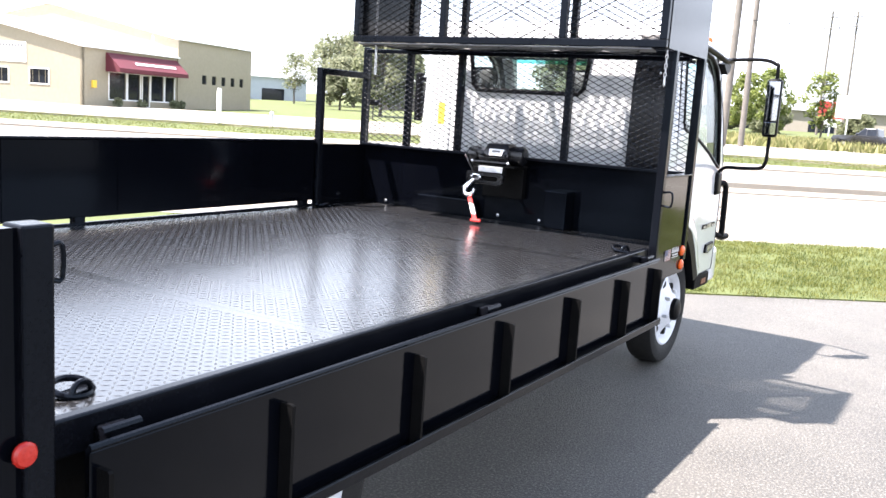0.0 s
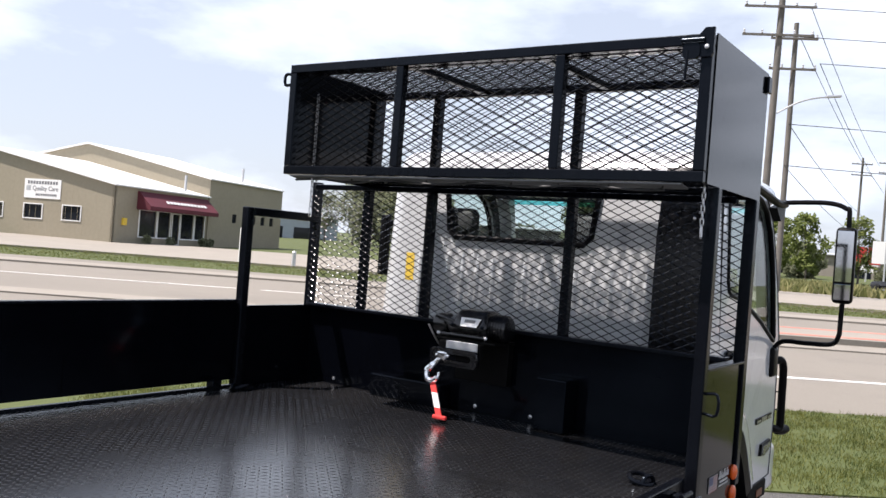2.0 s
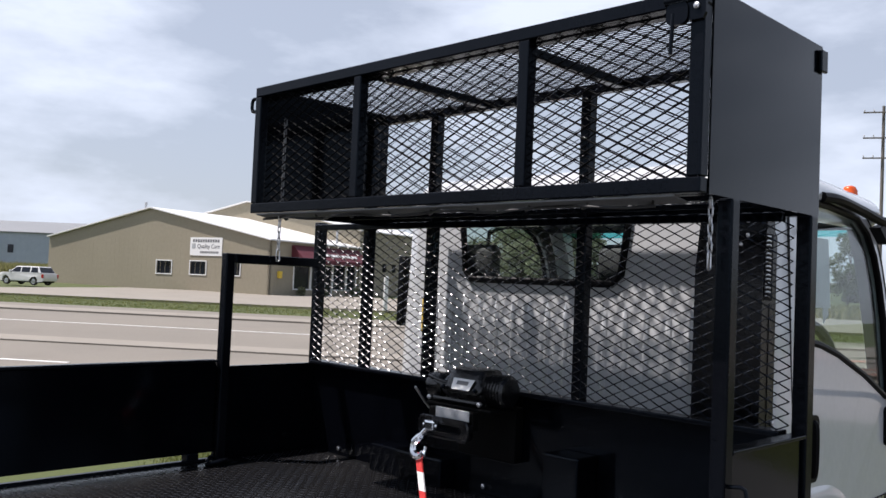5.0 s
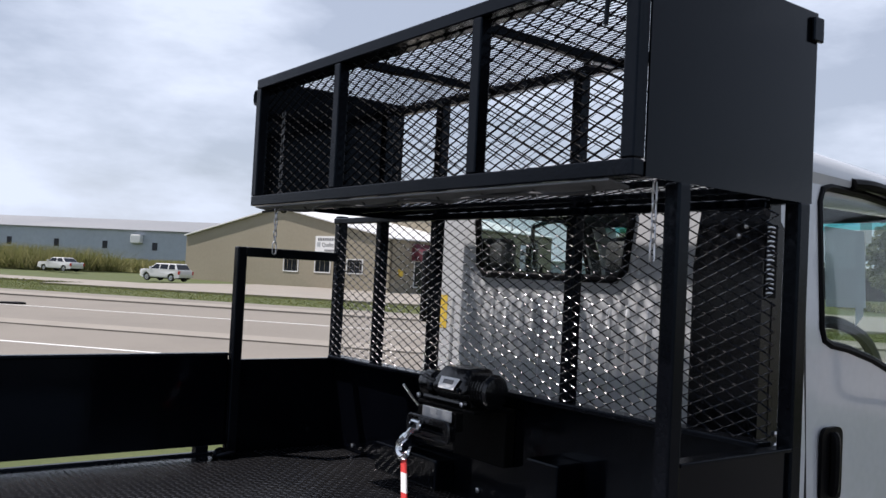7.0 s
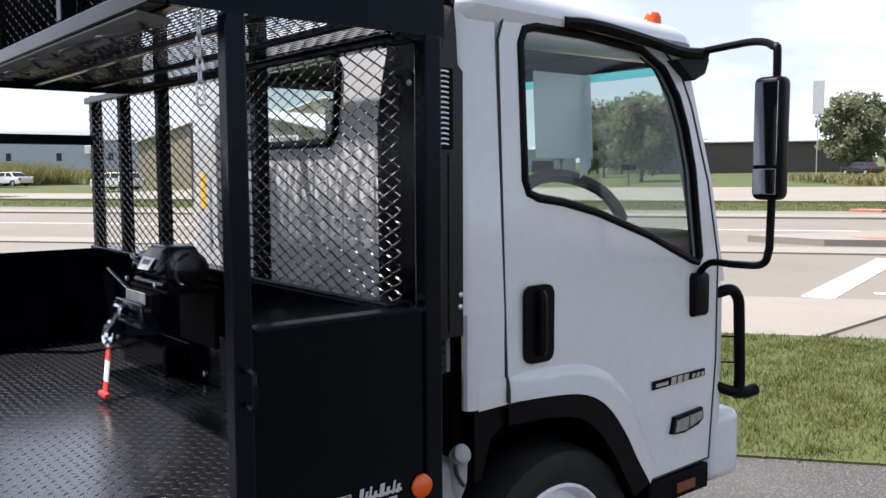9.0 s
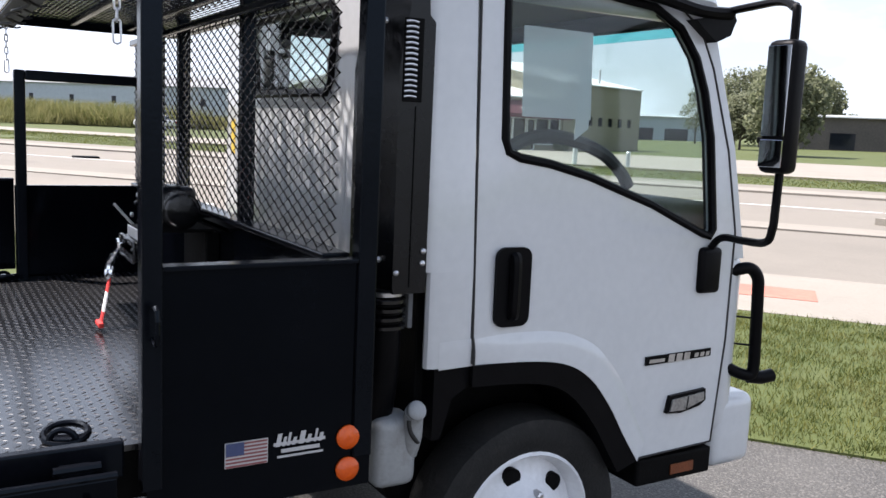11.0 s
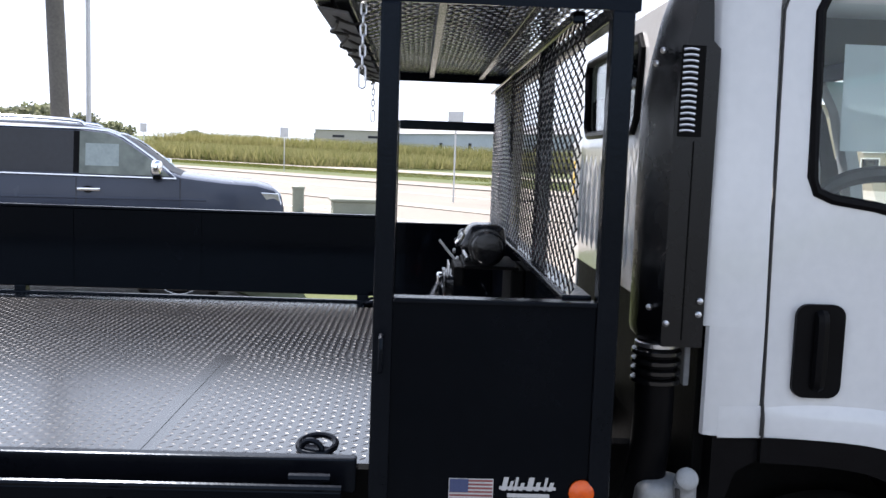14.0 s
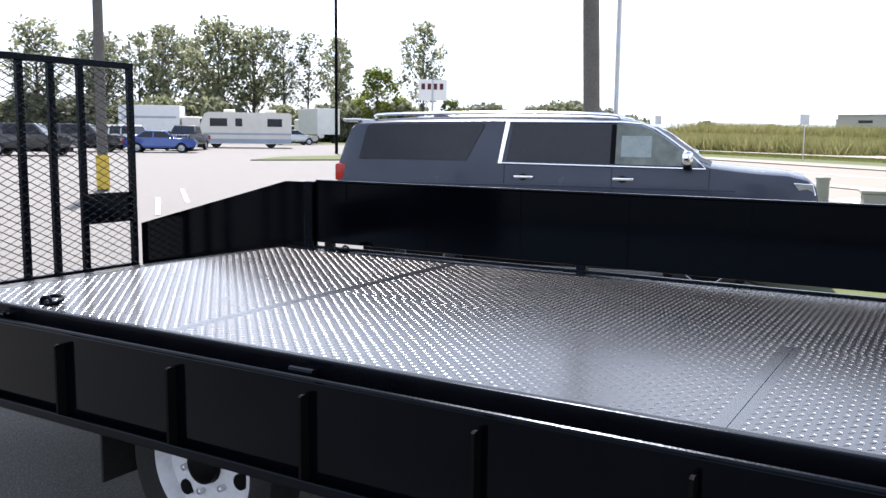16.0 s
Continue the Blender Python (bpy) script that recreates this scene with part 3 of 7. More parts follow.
# fixed tail sides
for sx in (1, -1):
    y0 = -4.27 if sx > 0 else -4.43
    b = plate([(y0, 0.86), (y0, 1.445), (y0 - 0.25, 1.445), (-6.18, 1.06), (-6.18, 0.62)], [], 0.03, yz(1.222 if sx > 0 else -1.252))
    p = part("tail_side", b, M_BLACK, truck, "black sloping tail side panel")
    part("post", box(min(sx * 1.2, sx * 1.27), max(sx * 1.2, sx * 1.27), y0 - 0.07, y0, 0.86, 1.45, 0.006), M_TUBE, p)
part("latch_loop", tube(smooth_line([(1.24, -4.262, 1.40), (1.24, -4.235, 1.40), (1.24, -4.235, 1.33), (1.24, -4.262, 1.33)], 3), 0.006), M_TUBE, truck)
mk = part("marker_light", lathe([(0.027, 0.0), (0.027, 0.006), (0.022, 0.012), (0.008, 0.015)], 16, lambda a, c, d: (1.271 + d, -4.342 + a, 0.99 + c)), M_RED, truck, "round red side marker", True)

# front corner panel on the right with posts
fp = part("corner_panel", plate(rect(-0.495, 0.087, 0.82, 1.425), [], 0.026, yz(1.23)), M_BLACK, truck, "glossy black steel corner panel with decals")
part("cap", box(1.218, 1.27, -0.459, 0.032, 1.425, 1.437, 0.003), M_TUBE, fp)
part("post", box(1.222, 1.27, -0.508, -0.46, 0.9, 2.13, 0.006), M_TUBE, truck, "black square steel post")
part("post", box(1.218, 1.268, 0.033, 0.087, 0.9, 2.13, 0.006), M_TUBE, truck, "black square steel post")
part("latch_loop", tube(smooth_line([(1.268, -0.485, 1.345), (1.318, -0.485, 1.345), (1.318, -0.485, 1.27), (1.268, -0.485, 1.27)], 3), 0.006), M_TUBE, truck)
for z in (0.96, 0.872):
    part("marker_light", lathe([(0.033, 0.0), (0.033, 0.006), (0.026, 0.014), (0.01, 0.018)], 18, lambda a, c, d, z=z: (1.258 + d, 0.02 + a, z + c)), M_AMBER, truck, "round amber side marker", True)
# flag decal and maker's mark as plain shapes
fl = part("flag_decal", plate(rect(-0.31, -0.2, 0.925, 0.99), [], 0.001, yz(1.2585)), M_DECAL, truck, "small red, white and blue striped flag decal")
for k in range(7):
    part("stripe", plate(rect(-0.308, -0.202, 0.926 + k * 0.0094, 0.926 + k * 0.0094 + 0.0047), [], 0.0008, yz(1.2597)), M_FLAGRED, fl)
part("canton", plate(rect(-0.308, -0.262, 0.9555, 0.9885), [], 0.0008, yz(1.2608)), M_BLUEDECAL, fl)
dec = part("maker_decal", plate(rect(-0.185, -0.045, 0.964, 0.972), [], 0.001, yz(1.2585)), M_DECAL, truck, "white maker's mark decal")
for k, (a, c, h) in enumerate(((-0.18, -0.168, 0.034), (-0.163, -0.155, 0.024), (-0.15, -0.143, 0.034), (-0.137, -0.128, 0.02), (-0.118, -0.104, 0.034), (-0.098, -0.088, 0.022), (-0.077, -0.07, 0.034), (-0.065, -0.055, 0.022))):
    part("mark", plate([(a, 0.962), (c, 0.962), (c + 0.006, 0.962 + h), (a + 0.006, 0.962 + h)], [], 0.0008, yz(1.2597)), M_DECAL, dec)
for v, a, c, h in ((0.944, -0.165, -0.06, 0.010), (0.931, -0.175, -0.05, 0.006)):
    part("bar", plate(rect(a, c, v, v + h), [], 0.001, yz(1.2585)), M_DECAL, dec)

# front corner on the left with its loop
part("corner_panel", plate(rect(-0.565, 0.03, 0.86, 1.43), [], 0.022, yz(-1.25)), M_BLACK, truck, "black steel corner panel")
part("post", box(-1.256, -1.208, -0.56, -0.512, 0.9, 1.962, 0.006), M_TUBE, truck)
part("rail", box(-1.256, -1.208, -0.511, -0.013, 1.916, 1.962, 0.006), M_TUBE, truck)
part("post", box(-1.276, -1.228, -0.012, 0.038, 0.9, 2.15, 0.006), M_TUBE, truck)

# headboard, below and in front of the overhead basket
BX0, BX1, BY0, BY1, BZ0, BZ1 = -0.862, 1.262, -0.62, 0.10, 2.13, 2.672
part("headboard_panel", plate(rect(-1.224, 1.199, 0.86, 1.425), [], 0.02, xz(-0.005)), M_BLACK, truck, "black steel headboard sheet")
part("rail", box(-1.224, 1.209, -0.045, 0.03, 1.426, 1.446, 0.005), M_TUBE, truck)
part("rail", box(-1.224, 1.209, -0.050, -0.02, 2.105, 2.135, 0.005), M_BLACK, truck)
for x in (-0.855, -0.416, 0.414):
    part("bar", box(x - 0.022, x + 0.022, -0.016, 0.032, 1.445, BZ1 - 0.04, 0.005), M_TUBE, truck, "upright bar running from the headboard into the basket")
expanded("expanded_mesh", 2.475, 0.66, lambda u, v, w: (-1.24 + u, -0.022 + w, 1.448 + v), M_EXPAND, truck)
part("tool_pocket", box(0.36, 0.52, -0.13, -0.006, 1.001, 1.25, 0.008), M_BLACK, truck)
part("mount_block", box(-0.66, -0.2, -0.10, -0.006, 1.0, 1.12, 0.008), M_BLACK, truck)

# overhead basket
rack = part("basket_end", plate(rect(BY0 - 0.007, BY1, BZ0, BZ1 + 0.012), [], 0.006, yz(BX1 - 0.006)), M_BLACK, truck, "black steel end plate of the overhead basket")
part("basket_end", plate(rect(BY0 - 0.007, BY1, BZ0, BZ1 + 0.012), [], 0.006, yz(BX0)), M_BLACK, truck, "black steel end plate of the overhead basket")
for y in (BY0 + 0.02, BY1 - 0.02):
    for z in (BZ0 + 0.02, BZ1 - 0.02):
        part("basket_rail", box(BX0 + 0.008, BX1 - 0.008, y - 0.02, y + 0.02, z - 0.02, z + 0.02, 0.004), M_TUBE, truck)
for y in (-0.36, -0.13):
    part("basket_bar", box(BX0 + 0.008, BX1 - 0.008, y - 0.011, y + 0.011, BZ0 + 0.012, BZ0 + 0.03, 0.003), M_TUBE, truck)
for x in (-0.17, 0.52):
    part("basket_bar", box(x - 0.018, x + 0.018, BY0 + 0.04, BY1 - 0.04, BZ1 - 0.035, BZ1 - 0.003, 0.004), M_TUBE, truck)
W = BX1 - BX0 - 0.02
expanded("expanded_mesh", W, BY1 - BY0 - 0.02, lambda u, v, w: (BX0 + 0.01 + u, BY0 + 0.01 + v, BZ0 + 0.036 + w), M_EXPAND, truck, strand=0.0088, twist=8, flat=0.22)
expanded("expanded_mesh", W, BY1 - BY0 - 0.02, lambda u, v, w: (BX0 + 0.01 + u, BY0 + 0.01 + v, BZ1 + 0.004 + w), M_EXPAND, truck, strand=0.0085, twist=26, flat=0.35)
expanded("expanded_mesh", W, BZ1 - BZ0 - 0.06, lambda u, v, w: (BX0 + 0.01 + u, -0.022 + w, BZ0 + 0.04 + v), M_EXPAND, truck)
# its hinged rear gate
gt = part("basket_gate", box(BX0, BX1 - 0.004, BY0 - 0.05, BY0 - 0.008, BZ1 - 0.038, BZ1 + 0.004, 0.004), M_TUBE, truck, "hinged black mesh gate of the overhead basket")
part("rail", box(BX0, BX1 - 0.004, BY0 - 0.05, BY0 - 0.008, BZ0, BZ0 + 0.042, 0.004), M_TUBE, gt)
for x in (BX0 + 0.021, -0.172, 0.642, BX1 - 0.025):
    part("stile", box(x - 0.021, x + 0.021, BY0 - 0.05, BY0 - 0.008, BZ0 + 0.043, BZ1 - 0.039, 0.004), M_TUBE, gt)
expanded("expanded_mesh", W - 0.02, BZ1 - BZ0 - 0.06, lambda u, v, w: (BX0 + 0.02 + u, BY0 - 0.003 + w, BZ0 + 0.03 + v), M_UNDER, gt, twist=-40)
part("latch", tube(smooth_line([(BX0, BY0 - 0.03, BZ1 - 0.04), (BX0 - 0.05, BY0 - 0.03, BZ1 - 0.04), (BX0 - 0.05, BY0 - 0.03, BZ1 - 0.09), (BX0, BY0 - 0.03, BZ1 - 0.09)], 3), 0.008), M_TUBE, gt)
lk = part("latch", plate(rounded(BX1 - 0.11, BX1 - 0.045, BZ1 - 0.092, BZ1 - 0.03, 0.022), [], 0.016, xz(BY0 - 0.068)), M_TUBE, gt)
part("barrel", tube([(BX1 - 0.115, BY0 - 0.062, BZ1 - 0.024), (BX1 - 0.03, BY0 - 0.062, BZ1 - 0.024)], 0.013, 10), M_TUBE, lk, "", True)
part("corner_bracket", plate([(BX1 - 0.045, BZ1 - 0.085), (BX1 - 0.004, BZ1 - 0.085), (BX1 + 0.004, BZ1 - 0.07), (BX1 + 0.004, BZ1 + 0.022), (BX1 - 0.03, BZ1 + 0.022), (BX1 - 0.05, BZ1)], [], 0.012, xz(BY0 - 0.063)), M_TUBE, lk)
part("bolt", lathe([(0.009, 0.0), (0.009, 0.006), (0.003, 0.008)], 8, lambda a, c, d: (BX1 - 0.02 + a, BY0 - 0.063 - d, BZ1 - 0.05 + c)), M_STEEL, lk)
part("latch_arm", tube([(BX1 - 0.09, BY0 - 0.065, BZ1 - 0.06), (BX1 - 0.095, BY0 - 0.065, BZ1 - 0.17)], 0.006), M_TUBE, gt)
# pale underside strip with wiring
lt = part("light_rail", plate([(-0.665, 2.122), (-0.59, 2.110), (-0.59, 2.116), (-0.665, 2.127)], [], 2.0, yz(-0.82)), M_GREYTRIM, truck, "grey wiring strip under the basket edge")
part("wire", tube(smooth_line([(-0.8 + 0.1 * k, -0.64 + 0.02 * math.sin(k * 2.1), 2.105 + 0.006 * math.sin(k * 1.3)) for k in range(20)], 3), 0.005, 6), M_WIRE, lt)
for k in range(9):
    x = -0.72 + 0.22 * k
    part("wire", tube(smooth_line([(x, -0.57, 2.11), (x + 0.01, -0.59, 2.105), (x + 0.05, -0.62, 2.11), (x + 0.06, -0.64, 2.125)], 3), 0.004, 6), M_WIRE, lt)


def chain(x, y, z, links, material, label, lean=0.0):
    b = bmesh.new()
    for k in range(links):
        big = k == links - 1
        r, ln = (0.0062, 0.0085) if not big else (0.0085, 0.018)
        loop = []
        for j in range(12):
            a = 2 * math.pi * j / 12
            u, v = r * math.cos(a), r * math.sin(a) + (ln if math.sin(a) > 0 else -ln)
            loop.append((x + lean * k + (u if k % 2 else 0), y + (0 if k % 2 else u), z - 0.0245 * k + v - (0.011 if big else 0)))
        tube(loop, 0.0026, 6, True, b)
    return part("chain", b, material, truck, label, True)


chain(-0.70, -0.625, 2.11, 7, M_STEEL, "hanging zinc steel chain")
chain(-0.72, -0.605, 2.52, 15, M_GREYTRIM, "dull steel chain inside the basket gate")
chain(1.228, -0.55, 2.115, 7, M_STEEL, "hanging zinc steel chain")


def tie_ring(x, y, a):
    m = pose(x, y, 1.0, 0, 0, a)
    b = merge(bmesh.new(), box(-0.045, 0.045, -0.02, 0.02, 0.002, 0.012, 0.003), m)
    p = part("tie_ring", b, M_TUBE, truck, "black forged tie-down ring on the deck")
    loop = [m @ Vector((0.05 * math.cos(t), 0.012 + 0.042 * math.sin(t), 0.016 + 0.012 * math.sin(t))) for t in [2 * math.pi * k / 20 for k in range(20)]]
    part("ring", tube(loop, 0.009, 8, True), M_TUBE, p, "", True)
    part("saddle", tube([m @ Vector((0.03 * math.cos(math.pi * k / 8), -0.02, 0.01 + 0.026 * math.sin(math.pi * k / 8))) for k in range(9)], 0.008), M_TUBE, p, "", True)


for q in ((1.12, -0.655, 70), (1.06, -4.08, 100), (-1.12, -0.62, -70), (-1.12, -4.1, -100)):
    tie_ring(*q)
rv = [(-1.0 + 0.32 * k, -0.03) for k in range(5)]
for x, y in rv:
    part("bolt", lathe([(0.011, 0), (0.011, 0.006), (0.004, 0.009)], 6, lambda a, c, d, x=x: (x + a, -0.006 - d, 1.03 + c)), M_STEEL, truck)

# winch
wi = part("winch", box(-0.17, 0.18, -0.23, -0.03, 1.372, 1.385, 0.004), M_UNDER, truck, "black electric winch with a steel hook")
part("motor", lathe([(0.03, 0.215), (0.054, 0.21), (0.062, 0.198), (0.062, 0.12), (0.056, 0.11)], 24, lambda a, c, d: (d, -0.15 + a, 1.452 + c)), M_CASTING, wi, "", True)
for k in range(5):
    part("cooling_fin", lathe([(0.06, -0.0035), (0.067, -0.002), (0.067, 0.002), (0.06, 0.0035)], 24, lambda a, c, d, k=k: (0.13 + 0.016 * k + d, -0.15 + a, 1.452 + c), False), M_CASTING, wi, "", True)
part("gearbox", lathe([(0.03, -0.205), (0.05, -0.20), (0.056, -0.18), (0.056, -0.13), (0.045, -0.12)], 22, lambda a, c, d: (d, -0.16 + a, 1.442 + c)), M_CASTING, wi, "", True)
part("drum", lathe([(0.035, -0.12), (0.04, -0.1), (0.036, -0.05), (0.041, 0.0), (0.036, 0.05), (0.035, 0.1)], 18, lambda a, c, d: (d, -0.16 + a, 1.445 + c)), M_STEEL, wi, "", True)
b = box(-0.075, 0.135, -0.255, -0.07, 1.435, 1.53, 0.022, 3)
for v in b.verts:
    k = (v.co.z - 1.435) / 0.095
    v.co.x = 0.03 + (v.co.x - 0.03) * (1 - 0.22 * k)
    v.co.y += 0.05 * k if v.co.y < -0.16 else -0.012 * k
part("cover", b, M_CASTING, wi, "glossy black control cover with a white label", True)
part("label", plate([(-0.005, 1.452), (0.088, 1.452), (0.098, 1.493), (-0.015, 1.493)], [], 0.002, lambda u, v, w: (u, -0.2575 + (v - 1.452) * 0.58 - w, v)), M_LABEL, wi)
part("label_bar", plate(rect(0.012, 0.072, 1.470, 1.485), [], 0.001, lambda u, v, w: (u, -0.2600 + (v - 1.452) * 0.58 - w, v)), M_GREYTRIM, wi)
part("tie_bar", tube([(-0.14, -0.215, 1.40), (0.13, -0.215, 1.40)], 0.011), M_CASTING, wi)
part("base", box(-0.15, 0.16, -0.055, -0.006, 1.16, 1.37, 0.006), M_UNDER, wi)
frame_loop = [(u, v) for u, v in rounded(-0.135, 0.125, 1.262, 1.335, 0.022)]
part("fairlead", plate(frame_loop, [rounded(-0.10, 0.09, 1.284, 1.313, 0.012)], 0.03, xz(-0.295)), M_CASTING, wi, "rounded black rope guide", True)
part("guide_lip", tube([(u, -0.296, v) for u, v in frame_loop], 0.007, 6, True), M_CASTING, wi, "", True)
part("guide_bracket", box(-0.12, 0.12, -0.265, -0.225, 1.30, 1.372, 0.006), M_UNDER, wi)
part("blank_plate", box(-0.062, 0.118, -0.284, -0.279, 1.338, 1.378, 0.002, 1), M_GALV, wi)
part("lever", tube([(-0.14, -0.22, 1.34), (-0.145, -0.265, 1.385), (-0.15, -0.315, 1.445)], 0.0048), M_STEEL, wi)
for x, z in ((-0.055, 1.455), (0.115, 1.455), (-0.13, 1.405), (0.14, 1.405)):
    part("bolt", lathe([(0.010, 0), (0.010, 0.008), (0.004, 0.011)], 6, lambda a, c, d, x=x, z=z: (x + a, -0.25 - d, z + c)), M_STEEL if z < 1.43 else M_TUBE, wi)
for k in range(3):
    part("power_lead", tube(smooth_line([(-0.19 + 0.03 * k, -0.17, 1.47), (-0.17 + 0.03 * k, -0.215, 1.485 - 0.012 * k), (-0.09 + 0.02 * k, -0.235, 1.475 - 0.014 * k), (-0.05 + 0.02 * k, -0.20, 1.46), (-0.05, -0.10, 1.45)], 4), 0.009), M_CASTING, wi, "", True)
for k in range(7):
    part("rope_turn", lathe([(0.041, -0.006), (0.048, 0.0), (0.041, 0.006)], 16, lambda a, c, d, k=k: (-0.095 + 0.03 * k + d, -0.16 + a, 1.45 + c)), M_STEEL, wi, "", True)
hk = part("hook", tube(smooth_line([(-0.055, -0.305, 1.31), (-0.075, -0.315, 1.285), (-0.10, -0.325, 1.255), (-0.125, -0.335, 1.225), (-0.118, -0.34, 1.19), (-0.085, -0.345, 1.18), (-0.06, -0.34, 1.20), (-0.055, -0.335, 1.225)], 4), [0.012] * 8 + [0.016] * 12 + [0.014] * 5 + [0.008] * 4, 8), M_CHROME, wi, "bright steel hook", True)
part("clevis", box(-0.085, -0.03, -0.325, -0.295, 1.285, 1.325, 0.008), M_CHROME, wi)
part("pin", tube([(-0.095, -0.31, 1.305), (-0.02, -0.31, 1.305)], 0.009), M_CHROME, wi)
for z0, z1, m in ((1.195, 1.13, M_REDWEB), (1.13, 1.065, M_WHITEWEB), (1.065, 1.03, M_REDWEB)):
    f = lambda z: (-0.092 + (1.195 - z) * 0.55, -0.342 - (1.195 - z) * 0.3, z)
    a, c = Vector(f(z0)), Vector(f(z1))
    part("pull_strap", plate([(-0.016, 0), (0.016, 0), (0.016, 1), (-0.016, 1)], [], 0.006, lambda u, v, w: a.lerp(c, v) + Vector((u, w, 0))), m, wi, "red and white pull strap")
part("pull_strap", box(-0.03, 0.045, -0.405, -0.385, 1.015, 1.035, 0.006), M_REDWEB, wi)

part("corner_clip", box(1.2625, 1.276, 0.062, 0.112, BZ1 - 0.075, BZ1 - 0.004, 0.004), M_TUBE, truck)
# rear ramp gate, standing upright
rg = part("ramp_gate", box(-1.2, 1.2, -6.235, -6.185, 2.25, 2.30, 0.006), M_TUBE, truck, "upright black mesh ramp gate at the tail")
part("rail", box(-1.2, 1.2, -6.235, -6.185, 0.70, 0.75, 0.006), M_TUBE, rg)
for x in (-1.175, -0.73, -0.49, -0.25, 0.25, 0.49, 0.73, 1.175):
    part("bar", box(x - 0.025, x + 0.025, -6.23, -6.19, 0.75, 2.25, 0.005), M_TUBE, rg)
part("plate", plate(rect(-1.15, -0.755, 1.08, 1.31), [], 0.006, xz(-6.22)), M_TUBE, rg)
expanded("expanded_mesh", 2.34, 1.5, lambda u, v, w: (-1.17 + u, -6.18 + w, 0.75 + v), M_EXPAND, rg, 0.11, 0.055, 0.006)


# ---- cab ----
def lean_x(x, z):
    return x - 0.055 * max(0.0, z - 1.3)


DOOR = [(0.56, 1.04), (0.56, 2.2), (0.585, 2.27), (0.65, 2.295), (0.8, 2.3), (1.2, 2.285), (1.4, 2.245), (1.51, 2.17), (1.58, 2.04), (1.68, 1.74), (1.735, 1.44), (1.725, 1.02), (1.69, 0.615),
        (1.30, 0.605), (1.26, 0.66), (1.22, 0.72), (1.15, 0.83), (1.05, 0.945), (0.93, 1.01), (0.76, 1.035)]
WIN = [(0.66, 1.755), (0.675, 1.715), (0.72, 1.697), (0.84, 1.68), (1.01, 1.64), (1.3, 1.545), (1.56, 1.435), (1.6, 1.425), (1.617, 1.45), (1.585, 1.79), (1.545, 1.95), (1.495, 2.07), (1.41, 2.17), (1.28, 2.232), (0.97, 2.256), (0.73, 2.26), (0.68, 2.245), (0.66, 2.2)]


def cab_roof():
    b = box(-0.975, 0.975, 0.335, 1.66, 2.2, 2.405, 0.11, 6)
    bmesh.ops.delete(b, geom=[f for f in b.faces if all(v.co.z < 2.2005 for v in f.verts)], context="FACES")
    for v in b.verts:
        k = (v.co.z - 2.2) / 0.205
        v.co.z -= k * (0.06 * max(0.0, (v.co.y - 0.6) / 1.06) ** 1.3)
        v.co.y += 0.09 * k if v.co.y < 0.6 else -0.05 * k
        if v.co.z < 2.26:
            v.co.x = math.copysign(min(abs(v.co.x), 0.955), v.co.x)
    return b


cab = part("cab_shell", cab_roof(), M_WHITE, truck, "white painted cab shell", True)


def cab_back():
    """Rear wall with its rounded corners, ribs and window opening."""
    hole = [(-0.505, 1.93), (-0.465, 1.89), (0.335, 1.89), (0.375, 1.93), (0.405, 2.16), (0.365, 2.2), (-0.495, 2.2), (-0.535, 2.16)]
    b = plate(rect(-0.85, 0.85, 1.34, 2.27), [hole], 0.02, xz(0.33))
    for s in (1, -1):
        rows = []
        for z in (1.34, 1.5, 1.7, 2.0, 2.27):
            row = []
            for k in range(9):
                a = math.pi / 2 * k / 8
                row.append(b.verts.new((s * (lean_x(0.86, z) + 0.15 * math.sin(a)), 0.425 - 0.095 * math.cos(a), z)))
            row.append(b.verts.new((s * lean_x(1.01, z), 0.553, z)))
            rows.append(row)
        for i in range(4):
            for k in range(9):
                b.faces.new((rows[i][k], rows[i][k + 1], rows[i + 1][k + 1], rows[i + 1][k]))
        # narrow lower return beside the door
        low = [[b.verts.new((s * x, y, z)) for x, y in ((0.975, 0.40), (0.988, 0.396), (1.001, 0.402), (lean_x(1.01, z), 0.42), (lean_x(1.01, z), 0.553))] for z in (1.035, 1.34)]
        for k in range(4):
            b.faces.new((low[0][k], low[0][k + 1], low[1][k + 1], low[1][k]))
        b.faces.new([b.verts.new(p) for p in ((s * 0.85, 0.34, 1.342), (s * 0.95, 0.375, 1.342), (s * 0.99, 0.43, 1.342), (s * 0.99, 0.5, 1.342), (s * 0.85, 0.5, 1.342))])
    return b, hole


b, REAR = cab_back()
part("back_wall", b, M_WHITE, cab, "", True)
part("rear_bulkhead", box(-0.93, 0.93, 0.40, 0.44, 0.86, 1.338, 0.004), M_UNDER, cab)
for k in range(15):
    x = -0.7 + 0.1 * k
    part("pressed_rib", tube([(x, 0.344, 1.42), (x, 0.337, 1.46), (x, 0.337, 1.76), (x, 0.344, 1.80)], 0.016, 8), M_WHITE, cab, "", True)
part("rear_window_seal", tube([(u, 0.327, v) for u, v in REAR], 0.017, 8, True), M_PLASTIC, cab, "", True)
part("rear_window", plate(REAR, [], 0.004, xz(0.338)), M_GLASS, cab, "", shadow=False)
part("caution_label", plate(rect(-0.80, -0.74, 1.62, 1.78), [], 0.001, xz(0.3285)), M_YELLOW, cab)
